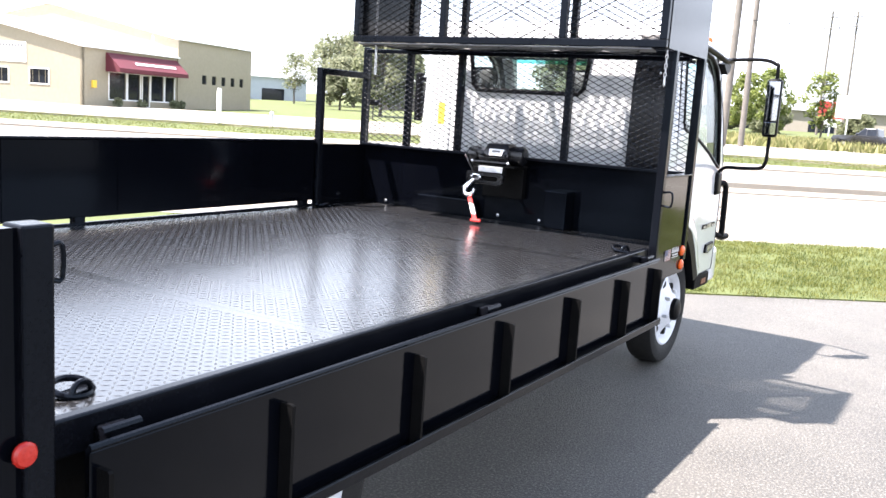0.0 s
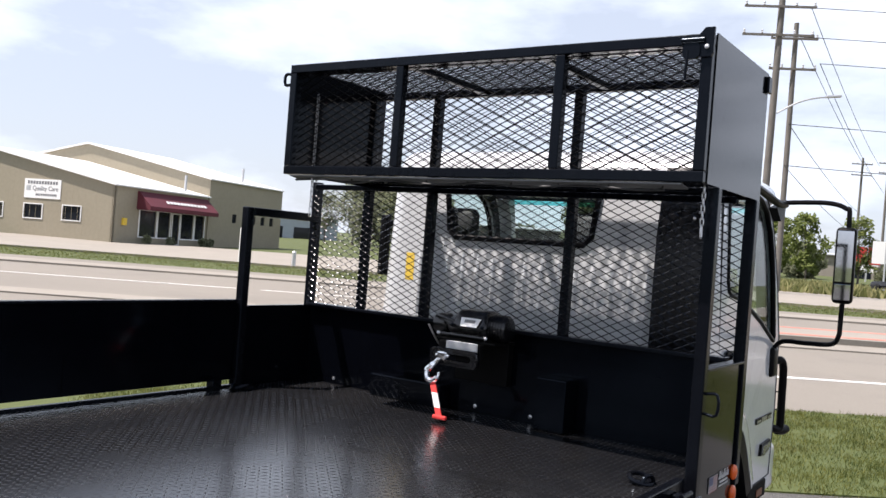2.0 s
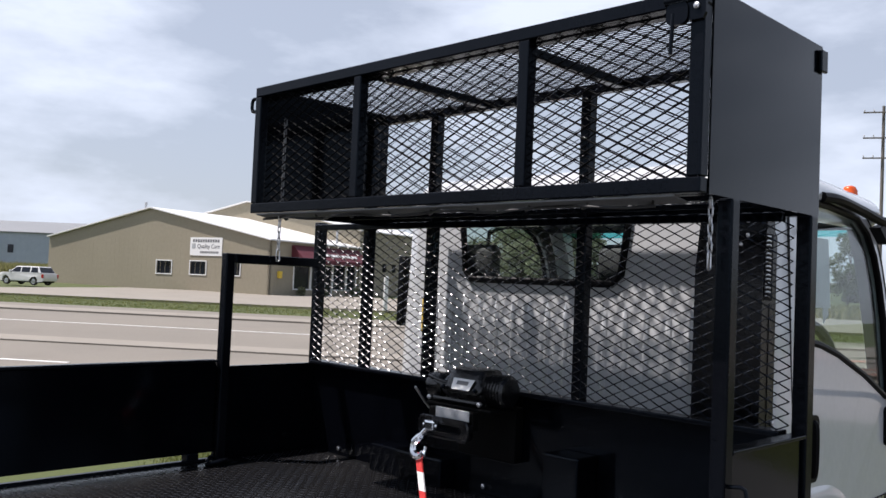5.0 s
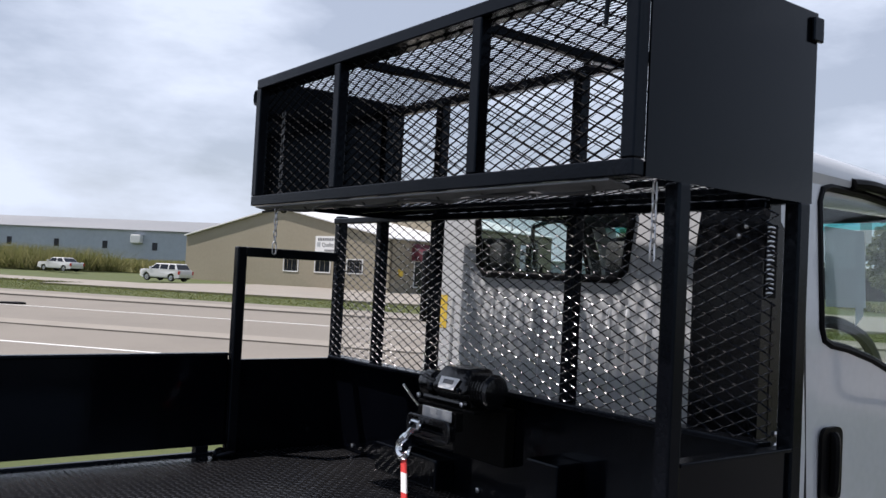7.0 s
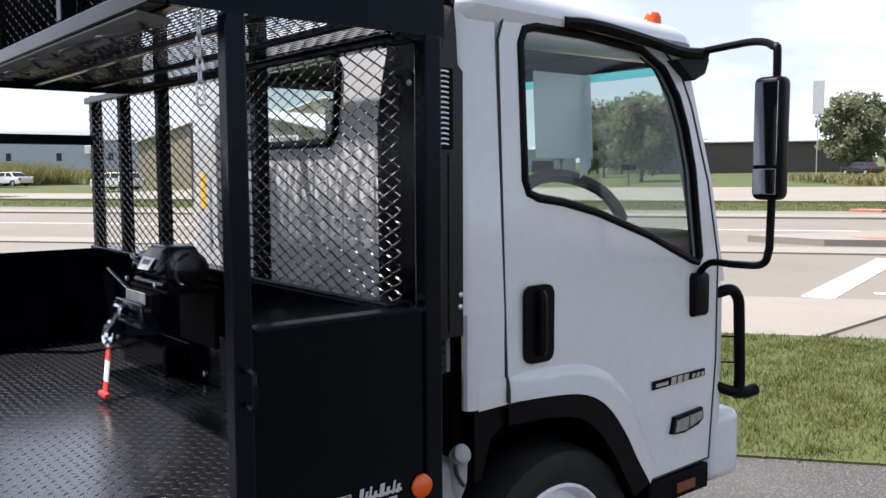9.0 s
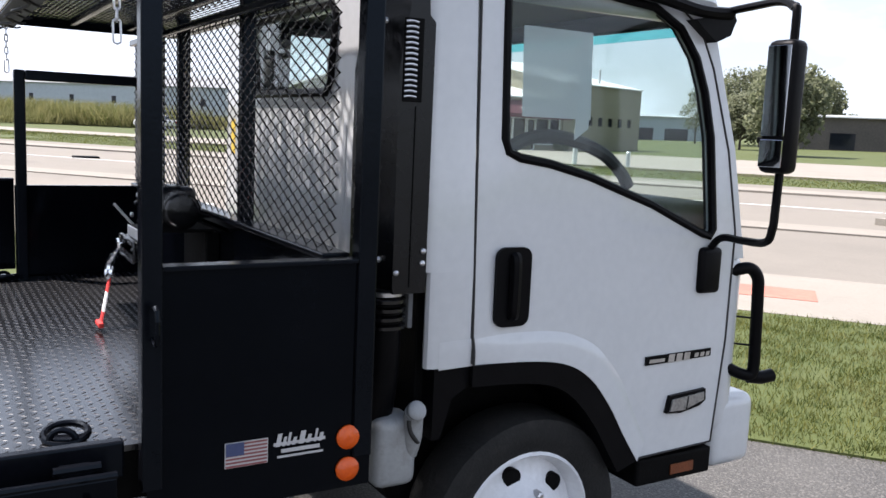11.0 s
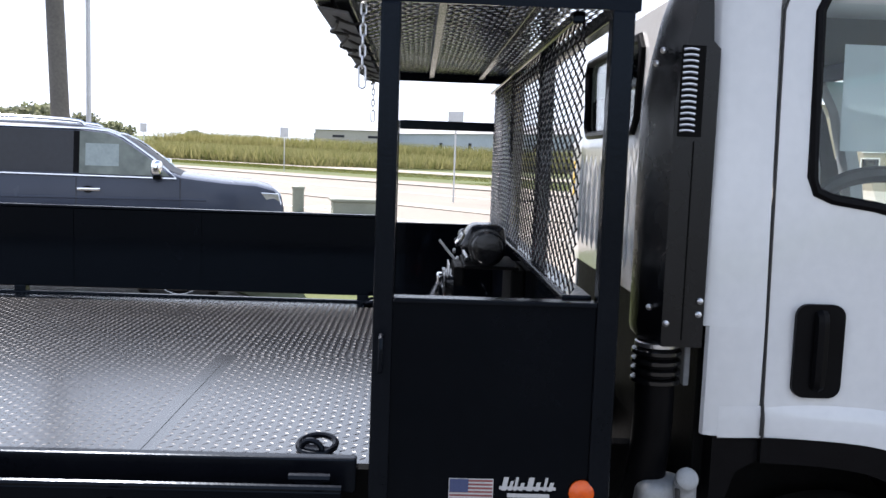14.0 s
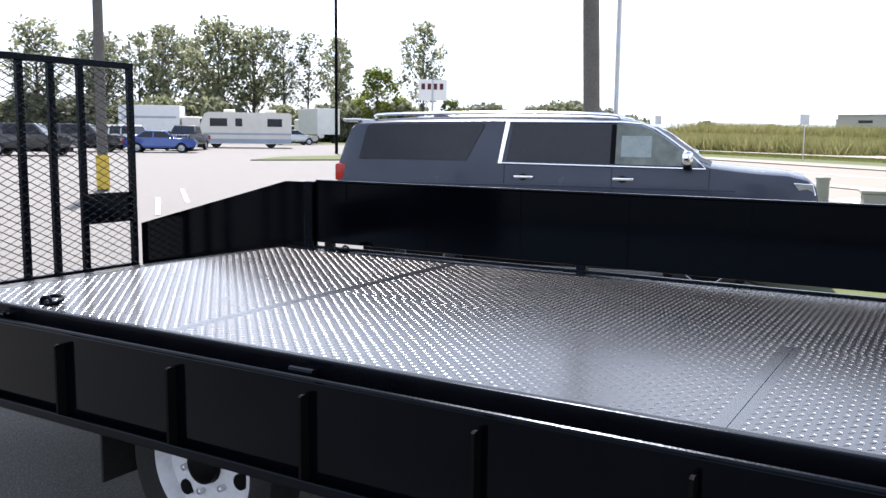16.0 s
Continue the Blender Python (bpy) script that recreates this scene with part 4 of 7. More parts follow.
for s in (1, -1):
    def door3d(u, v, w, s=s):
        return (s * (lean_x(1.015, v) - w), u, v)
    d = part("door", plate(DOOR, [WIN], 0.035, door3d), M_WHITE, cab, "white cab door with a black handle")
    part("door_trim", plate(DOOR, [WIN], 0.012, lambda u, v, w, s=s: (s * (lean_x(1.015, v) - 0.0365 - w), u, v)), M_DARKTRIM, cab, "dark inner door lining")
    part("door_gap", tube([door3d(u, v, -0.0005) for u, v in DOOR[:14]], 0.0045, 6), M_WIRE, cab)
    part("window_seal", tube([door3d(u, v, 0.004) for u, v in WIN], 0.016, 8, True), M_PLASTIC, cab, "", True)
    part("side_window", plate(WIN, [], 0.004, lambda u, v, w, s=s: (s * (lean_x(1.0, v) - w), u, v)), M_GLASS, cab, "", shadow=False)
    part("door_handle", plate(rounded(0.632, 0.768, 1.152, 1.412, 0.034), [], 0.012, lambda u, v, w, s=s: (s * (1.012 + w), u, v)), M_PLASTIC, cab, "recessed black plastic door handle")
    part("handle_grip", tube(smooth_line([(s * 1.02, 0.70, 1.385), (s * 1.032, 0.70, 1.36), (s * 1.032, 0.70, 1.21), (s * 1.02, 0.70, 1.185)], 4), 0.02, 8), M_PLASTIC, cab, "", True)
    # pressed shoulder over the wheel arch
    arch = smooth_line([(0.56, 1.035, 0), (0.76, 1.03, 0), (0.93, 1.005, 0), (1.05, 0.94, 0), (1.15, 0.825, 0), (1.22, 0.715, 0), (1.30, 0.60, 0)], 4)
    inner = smooth_line([(0.56, 0.965, 0), (0.75, 0.955, 0), (0.89, 0.93, 0), (0.99, 0.87, 0), (1.08, 0.77, 0), (1.14, 0.68, 0), (1.21, 0.57, 0)], 4)
    crease = smooth_line([(0.44, 1.118, 0), (0.75, 1.128, 0), (0.95, 1.108, 0), (1.09, 1.045, 0), (1.20, 0.93, 0), (1.27, 0.81, 0), (1.34, 0.68, 0)], 4)
    b = bmesh.new()
    rows = []
    for p, q in zip(crease, [Vector((0.44, 1.03, 0))] + arch[1:]):
        out = min(1.0, len(rows) / 3)
        rows.append([b.verts.new((s * (1.0105 + (x - 1.0105) * out), *p.lerp(q, f).xy)) for f, x in ((0.0, 1.012), (0.18, 1.0185), (0.4, 1.0245), (1.0, 1.026), (1.02, 1.0))])
    for r0, r1 in zip(rows, rows[1:]):
        for k in range(4):
            b.faces.new((r0[k], r0[k + 1], r1[k + 1], r1[k]))
    part("arch_flare", b, M_WHITE, cab, "", True)
    part("door_gap", tube([(s * 1.0262, 0.56, 1.036), (s * 1.025, 0.56, 1.085), (s * 1.0195, 0.56, 1.108), (s * 1.014, 0.56, 1.126)], 0.0045, 6), M_WIRE, cab)
    part("arch_trim", plate([(p.x, p.y) for p in arch] + [(p.x, p.y) for p in reversed(inner)], [], 0.3, lambda u, v, w, s=s: (s * (1.023 - w), u, v)), M_PLASTIC, cab, "black plastic wheel arch trim")
    part("rear_arch_trim", plate([(0.43, 1.03), (0.56, 1.035), (0.56, 0.965), (0.50, 0.93), (0.46, 0.8), (0.43, 0.8)], [], 0.3, lambda u, v, w, s=s: (s * (1.002 - w), u, v)), M_PLASTIC, cab)
    part("turn_signal", plate([(1.425, 0.765), (1.44, 0.83), (1.625, 0.84), (1.63, 0.795), (1.6, 0.775), (1.5, 0.758)], [], 0.03, lambda u, v, w, s=s: (s * (1.0 + w), u, v)), M_PLASTIC, cab, "", True)
    part("signal_lens", plate([(1.44, 0.772), (1.45, 0.818), (1.525, 0.822), (1.52, 0.77)], [], 0.006, lambda u, v, w, s=s: (s * (1.03 + w), u, v)), M_LENS, cab)
    part("signal_lens", plate([(1.53, 0.775), (1.533, 0.823), (1.612, 0.83), (1.615, 0.798)], [], 0.006, lambda u, v, w, s=s: (s * (1.03 + w), u, v)), M_LENS, cab)
    bd = part("badge", plate([(1.31, 0.957), (1.31, 0.99), (1.645, 0.995), (1.645, 0.965)], [], 0.004, lambda u, v, w, s=s: (s * (1.017 + w), u, v)), M_PLASTIC, truck, "black model badge with pale marks")
    for a, c, v0, v1 in ((1.325, 1.40, 0.966, 0.979), (1.42, 1.45, 0.962, 0.990), (1.46, 1.49, 0.962, 0.990), (1.50, 1.53, 0.962, 0.990), (1.555, 1.575, 0.968, 0.984), (1.585, 1.605, 0.968, 0.984), (1.615, 1.632, 0.968, 0.984)):
        part("badge_mark", plate([(a, v0), (c, v0), (c + 0.004, v1), (a + 0.004, v1)], [], 0.0015, lambda u, v, w, s=s: (s * (1.0225 + w), u, v)), M_STEEL, cab)
    # mirror on its tube arm
    mr = part("mirror_arm", tube(smooth_line([(s * 1.0, 1.60, 1.36), (s * 1.06, 1.60, 1.425), (s * 1.2, 1.55, 1.435), (s * 1.345, 1.49, 1.45), (s * 1.385, 1.47, 1.50), (s * 1.39, 1.47, 1.6), (s * 1.395, 1.475, 2.15), (s * 1.37, 1.49, 2.215), (s * 1.28, 1.53, 2.245), (s * 1.14, 1.58, 2.25), (s * 1.0, 1.60, 2.245)], 5), 0.014, 8), M_PLASTIC, truck, "black tubular mirror arm", True)
    face = pose(s * 1.392, 1.445, 1.895, 0, 0, 4 if s > 0 else 26)
    part("mirror_head", merge(bmesh.new(), box(-0.053, 0.053, -0.03, 0.05, -0.212, 0.212, 0.024, 3), face), M_PLASTIC, mr, "tall black mirror housing", True)
    part("mirror_glass", merge(bmesh.new(), box(-0.042, 0.042, -0.034, -0.031, -0.092, 0.192, 0.001, 1), face), M_MIRROR, mr)
    part("convex_glass", merge(bmesh.new(), box(-0.042, 0.042, -0.036, -0.031, -0.192, -0.104, 0.002, 1), face), M_MIRROR, mr)
    part("mirror_foot", box(min(s * 0.99, s * 1.035), max(s * 0.99, s * 1.035), 1.545, 1.655, 1.21, 1.385, 0.02, 3), M_PLASTIC, mr, "", True)
    # rain visor over the door
    vs = part("window_visor", tube(smooth_line([(s * 0.975, 0.86, 2.283), (s * 0.99, 1.0, 2.285), (s * 0.995, 1.25, 2.262), (s * 1.01, 1.45, 2.232), (s * 1.02, 1.60, 2.235)], 5), 0.022, 8), M_PLASTIC, cab, "", True)
    part("visor_bracket", plate([(1.43, 2.20), (1.62, 2.24), (1.635, 2.215), (1.61, 2.16), (1.54, 2.13)], [], 0.05, lambda u, v, w, s=s: (s * (0.965 + w), u, v)), M_PLASTIC, cab, "", True)
    part("clearance_lamp", lathe([(0.034, 0), (0.034, 0.03), (0.024, 0.048), (0.008, 0.054)], 16, lambda a, c, d, s=s: (s * 0.86 + a, 1.48 + c, 2.35 + d)), M_AMBER, cab, "amber roof clearance lamp", True)
    # tubular guard at the front corner
    part("guard_bar", tube(smooth_line([(s * 0.93, 1.74, 1.255), (s * 0.98, 1.80, 1.285), (s * 1.005, 1.845, 1.292), (s * 1.013, 1.882, 1.255), (s * 1.015, 1.89, 1.19), (s * 1.015, 1.90, 1.02), (s * 1.015, 1.905, 0.89), (s * 1.008, 1.89, 0.858), (s * 0.98, 1.83, 0.875), (s * 0.93, 1.74, 0.93)], 5), 0.024, 10), M_PLASTIC, truck, "black tubular front guard", True)
    part("guard_foot", tube([(s * 1.0, 1.895, 0.85), (s * 1.02, 1.95, 0.845), (s * 1.03, 2.0, 0.852)], 0.027, 12), M_PLASTIC, truck, "", True)
    for z in (1.10, 0.99):
        part("guard_rod", tube([(s * 0.95, 1.78, z), (s * 1.015, 1.895, z - 0.01)], 0.004, 6), M_PLASTIC, truck)
# nose
part("nose", box(-0.985, 0.985, 1.70, 1.865, 0.60, 1.36, 0.075, 4), M_WHITE, cab, "", True)
part("pillar", plate([(1.52, 2.2), (1.6, 2.06), (1.69, 1.74), (1.745, 1.44), (1.745, 1.33), (1.825, 1.33), (1.75, 1.75), (1.61, 2.2)], [], 0.10, lambda u, v, w: (lean_x(0.985, v) - w, u, v)), M_WHITE, cab, "", True)
part("pillar", plate([(1.52, 2.2), (1.6, 2.06), (1.69, 1.74), (1.745, 1.44), (1.745, 1.33), (1.825, 1.33), (1.75, 1.75), (1.61, 2.2)], [], 0.10, lambda u, v, w: (w - lean_x(0.985, v), u, v)), M_WHITE, cab, "", True)
ws = part("windscreen", plate(rect(-0.85, 0.85, 1.36, 2.175), [], 0.005, lambda u, v, w: (u, 1.925 - (v - 1.36) * 0.36 + w, v)), M_GLASS, cab, "", shadow=False)
part("tint_band", plate(rect(-0.85, 0.85, 2.175, 2.22), [], 0.005, lambda u, v, w: (u, 1.925 - (v - 1.36) * 0.36 + w, v)), M_TINTBAND, cab, "blue-green tinted top band of the windscreen", shadow=False)
bp = part("front_bumper", box(-0.985, 0.985, 1.74, 1.985, 0.47, 0.77, 0.05, 4), M_WHITE, truck, "white painted steel front bumper", True)
part("step", box(-1.0, 1.0, 1.33, 1.72, 0.48, 0.585, 0.01), M_UNDER, truck)
part("step_light", plate(rect(1.5, 1.62, 0.505, 0.545), [], 0.004, yz(1.001)), M_RUSTLENS, truck)
# inside the cab
part("cab_floor", box(-0.95, 0.95, 0.445, 1.7, 0.98, 1.03), M_DARKTRIM, cab)
part("headliner", box(-0.87, 0.87, 0.43, 1.52, 2.27, 2.285), M_DARKTRIM, cab)
part("dashboard", box(-0.93, 0.93, 1.46, 1.80, 1.04, 1.54, 0.06, 3), M_DARKTRIM, cab, "", True)
for x in (-0.5, 0.35):
    st = part("seat", box(x - 0.25, x + 0.25, 0.55, 1.05, 1.04, 1.32, 0.06, 3), M_GREYTRIM, cab, "grey cloth cab seat", True)
    part("seat_back", merge(bmesh.new(), box(-0.24, 0.24, -0.06, 0.06, 0, 0.58, 0.05, 3), pose(x, 0.53, 1.28, 10)), M_GREYTRIM, cab, "", True)
    part("head_rest", box(x - 0.13, x + 0.13, 0.36, 0.45, 1.88, 2.06, 0.04, 3), M_DARKTRIM, cab, "", True)
wheel_m = pose(-0.5, 1.25, 1.56, 38)
sw = part("steering_wheel", tube([wheel_m @ Vector((0.215 * math.cos(a), 0.215 * math.sin(a), 0)) for a in [2 * math.pi * k / 32 for k in range(32)]], 0.018, 8, True), M_DARKTRIM, cab, "black steering wheel", True)
for a in (0, 2.1, 4.2):
    part("spoke", tube([wheel_m @ Vector((0, 0, -0.03)), wheel_m @ Vector((0.21 * math.cos(a - 0.5), 0.21 * math.sin(a - 0.5), 0))], 0.014), M_DARKTRIM, cab)
part("steering_column", tube([wheel_m @ Vector((0, 0, -0.02)), (-0.5, 1.55, 1.28)], 0.03), M_DARKTRIM, cab)
sh = part("window_sheet", plate(rect(0.745, 1.03, 1.83, 2.12), [], 0.0015, lambda u, v, w: (lean_x(0.985, v) - w, u, v)), M_SHEET, cab, "pale translucent sheet inside the side window")
part("window_sheet", plate([(0.97, 1.76), (1.03, 1.80), (1.04, 2.1), (0.99, 2.1)], [], 0.0015, lambda u, v, w: (lean_x(0.975, v) - w, u, v)), M_SHEET, cab)
part("grab_handle", tube(smooth_line([(0.87, 0.74, 1.70), (0.87, 0.77, 1.73), (0.87, 0.84, 1.76), (0.87, 0.94, 1.77), (0.87, 1.07, 1.75), (0.87, 1.18, 1.71), (0.87, 1.26, 1.65), (0.87, 1.3, 1.6)], 5), 0.024, 8), M_DARKTRIM, cab, "curved black grab handle inside the door", True)

part("corner_grip", box(-1.075, -1.02, 0.40, 0.45, 1.63, 2.0, 0.012, 3), M_PLASTIC, cab, "black vertical grip on the cab corner", True)
part("grip_mount", box(-1.03, -0.96, 0.405, 0.445, 1.66, 1.70, 0.006), M_PLASTIC, cab)
part("grip_mount", box(-1.03, -0.94, 0.405, 0.445, 1.93, 1.97, 0.006), M_PLASTIC, cab)
# air intake behind the cab
plan = [(0.785, 0.225), (0.93, 0.215), (1.035, 0.252), (1.035, 0.366), (0.785, 0.366)]
b = bmesh.new()
rings = [[b.verts.new((x, y + (d if y < 0.3 else e), z)) for x, y in plan] for z, d, e in ((1.28, 0.005, 0.0), (1.30, 0.0, 0.0), (1.95, 0.0, 0.0), (2.085, 0.022, 0.0), (2.105, 0.026, -0.02), (2.20, 0.046, -0.026), (2.27, 0.07, -0.034), (2.30, 0.085, -0.055))]
for r0, r1 in zip(rings, rings[1:]):
    for k in range(5):
        b.faces.new((r0[k], r0[(k + 1) % 5], r1[(k + 1) % 5], r1[k]))
b.faces.new(rings[0][::-1])
b.faces.new(rings[-1])
bmesh.ops.bevel(b, geom=[e for e in b.edges if len(e.link_faces) == 2 and e.calc_face_angle(0) > 0.25], offset=0.007, segments=2, affect="EDGES", profile=0.5, clamp_overlap=True)
ai = part("air_intake", b, M_TRIMBLACK, truck, "tall black air intake duct with louvres", True)
ai.location = (-0.03, 0.016, 0.0)
part("louvre_panel", box(1.0352, 1.038, 0.262, 0.326, 1.852, 2.092, 0.001, 1), M_UNDER, ai)
for k in range(15):
    part("louvre", tube([(1.0385, 0.266 + 0.04 * j / 4, 1.866 + k * 0.0153 + 0.003 * math.sin(math.pi * j / 4)) for j in range(5)], 0.0034, 6), M_STEEL, ai, "", True)
part("duct_seam", box(1.0352, 1.0375, 0.306, 0.310, 1.30, 1.84, 0.001, 1), M_UNDER, ai)
part("hose", tube(smooth_line([(0.965, 0.262, 1.29), (0.965, 0.262, 1.15), (0.955, 0.265, 1.02), (0.93, 0.26, 0.88), (0.86, 0.25, 0.74)], 4), 0.056, 16), M_PLASTIC, ai, "", True)
for k in range(4):
    part("hose_ring", lathe([(0.054, 0), (0.069, 0.008), (0.069, 0.018), (0.054, 0.026)], 20, lambda a, c, d, k=k: (0.965 + a, 0.262 + c, 1.16 + 0.027 * k + d)), M_CASTING, ai, "", True)
part("hose_clamp", lathe([(0.058, 0), (0.062, 0.002), (0.062, 0.013), (0.058, 0.015)], 22, lambda a, c, d: (0.965 + a, 0.262 + c, 1.268 + d)), M_STEEL, ai, "bright steel hose clamp", True)
part("stay", box(0.90, 0.99, 0.335, 0.352, 1.16, 1.30, 0.004), M_GREYTRIM, ai)
for x, y, z in ((0.985, 0.225, 2.082), (0.965, 0.214, 2.049), (1.036, 0.262, 1.345), (0.985, 0.228, 1.381), (1.036, 0.352, 1.409), (1.036, 0.350, 1.372)):
    part("bolt", lathe([(0.009, 0), (0.009, 0.006), (0.003, 0.010)], 8, lambda a, c, d, x=x, y=y, z=z: (x + d, y + a, z + c)), M_STEEL, ai)
rs = part("washer_reservoir", box(0.86, 1.0, 0.24, 0.385, 0.66, 0.885, 0.032, 3), M_RESERVOIR, truck, "cloudy white fluid reservoir", True)
part("neck", tube(smooth_line([(0.965, 0.365, 0.76), (0.99, 0.366, 0.82), (0.998, 0.363, 0.88), (1.012, 0.36, 0.905)], 4), 0.032, 14), M_RESERVOIR, rs, "", True)
cap_m = pose(1.012, 0.36, 0.908, 0, 62, 0)
part("cap", lathe([(0.028, 0), (0.031, 0.004), (0.031, 0.018), (0.026, 0.023), (0.012, 0.025)], 18, lambda a, c, d: cap_m @ Vector((a, c, d))), M_RESERVOIR, rs, "", True)
part("hose", tube(smooth_line([(1.022, 0.335, 0.885), (1.025, 0.34, 0.85), (1.02, 0.365, 0.815), (1.0, 0.385, 0.80)], 4), 0.007), M_WIRE, rs)

# running gear
for x in (-0.42, 0.42):
    part("chassis_rail", box(x - 0.035, x + 0.035, -5.2, 1.7, 0.62, 0.82, 0.006), M_UNDER, truck)
# black side panel and flap added to stand in for deep shade under the tail
part("tail_shade_panel", box(0.95, 0.975, -5.6, -3.72, 0.42, 0.86, 0.006), M_UNDER, truck)
part("mud_flap", box(0.62, 1.04, -3.80, -3.785, 0.22, 0.86, 0.003), M_RUBBER, truck)
part("engine_cover", box(-0.7, 0.7, 0.45, 1.7, 0.45, 0.975, 0.04), M_UNDER, truck)
part("fuel_tank", box(0.5, 0.95, -1.9, -0.9, 0.40, 0.78, 0.06, 3), M_UNDER, truck)
part("axle", tube([(-0.8, 0.86, 0.42), (0.8, 0.86, 0.42)], 0.06), M_UNDER, truck)
part("axle", tube([(-0.8, -3.22, 0.42), (0.8, -3.22, 0.42)], 0.08), M_UNDER, truck)


def truck_wheel(s, y, x_out, dish):
    def to(a, c, d):
        return (s * (x_out + d), y + a, 0.405 + c)
    ty = part("tyre", lathe([(0.27, -0.20), (0.35, -0.215), (0.39, -0.20), (0.405, -0.17), (0.405, -0.045), (0.39, -0.012), (0.35, 0.0), (0.30, -0.006), (0.27, -0.02)], 40, to, False), M_RUBBER, truck, "black truck tyre", True)
    rim = part("rim", lathe([(0.27, -0.19), (0.275, -0.02), (0.262, -0.012), (0.25, -0.03), (0.236, -0.075), (0.20, -0.08 if dish else -0.062), (0.16, -0.06 if dish else -0.04), (0.12, -0.06 if dish else 0.0), (0.09, -0.05 if dish else 0.02)], 40, to), M_RIM, ty, "white painted steel wheel", True)
    part("hub", lathe([(0.088, -0.07), (0.08, 0.05 if not dish else -0.02), (0.06, 0.062 if not dish else -0.005), (0.02, 0.066 if not dish else 0.0)], 20, to), M_PLASTIC, ty, "dark wheel hub", True)
    for k in range(6):
        a = 2 * math.pi * k / 6 + 0.3
        part("wheel_nut", lathe([(0.014, -0.085), (0.014, -0.05), (0.008, -0.045)], 6, lambda p, q, d, a=a: to(p + 0.125 * math.cos(a), q + 0.125 * math.sin(a), d + (0.07 if not dish else 0.02))), M_STEEL, ty)
        part("hand_hole", lathe([(0.034, -0.10), (0.034, -0.043 if not dish else -0.057), (0.008, -0.042 if not dish else -0.056)], 16, lambda p, q, d, a=a: to(p + 0.185 * math.cos(a + 0.5), q + 0.185 * math.sin(a + 0.5), d)), M_UNDER, ty)


for s in (1, -1):
    truck_wheel(s, 0.86, 0.975, False)
    truck_wheel(s, -3.22, 1.02, True)


# ---- vehicles ----
def arc(cy, r, z0, n=8):
    """Wheel arch, from the front of the wheel to its back."""
    a0 = math.asin(max(-1, min(1, (z0 - r[1]) / r[0])))
    return [(cy + r[0] * math.cos(a0 + (math.pi - 2 * a0) * k / n), r[1] + r[0] * math.sin(a0 + (math.pi - 2 * a0) * k / n)) for k in range(n + 1)]


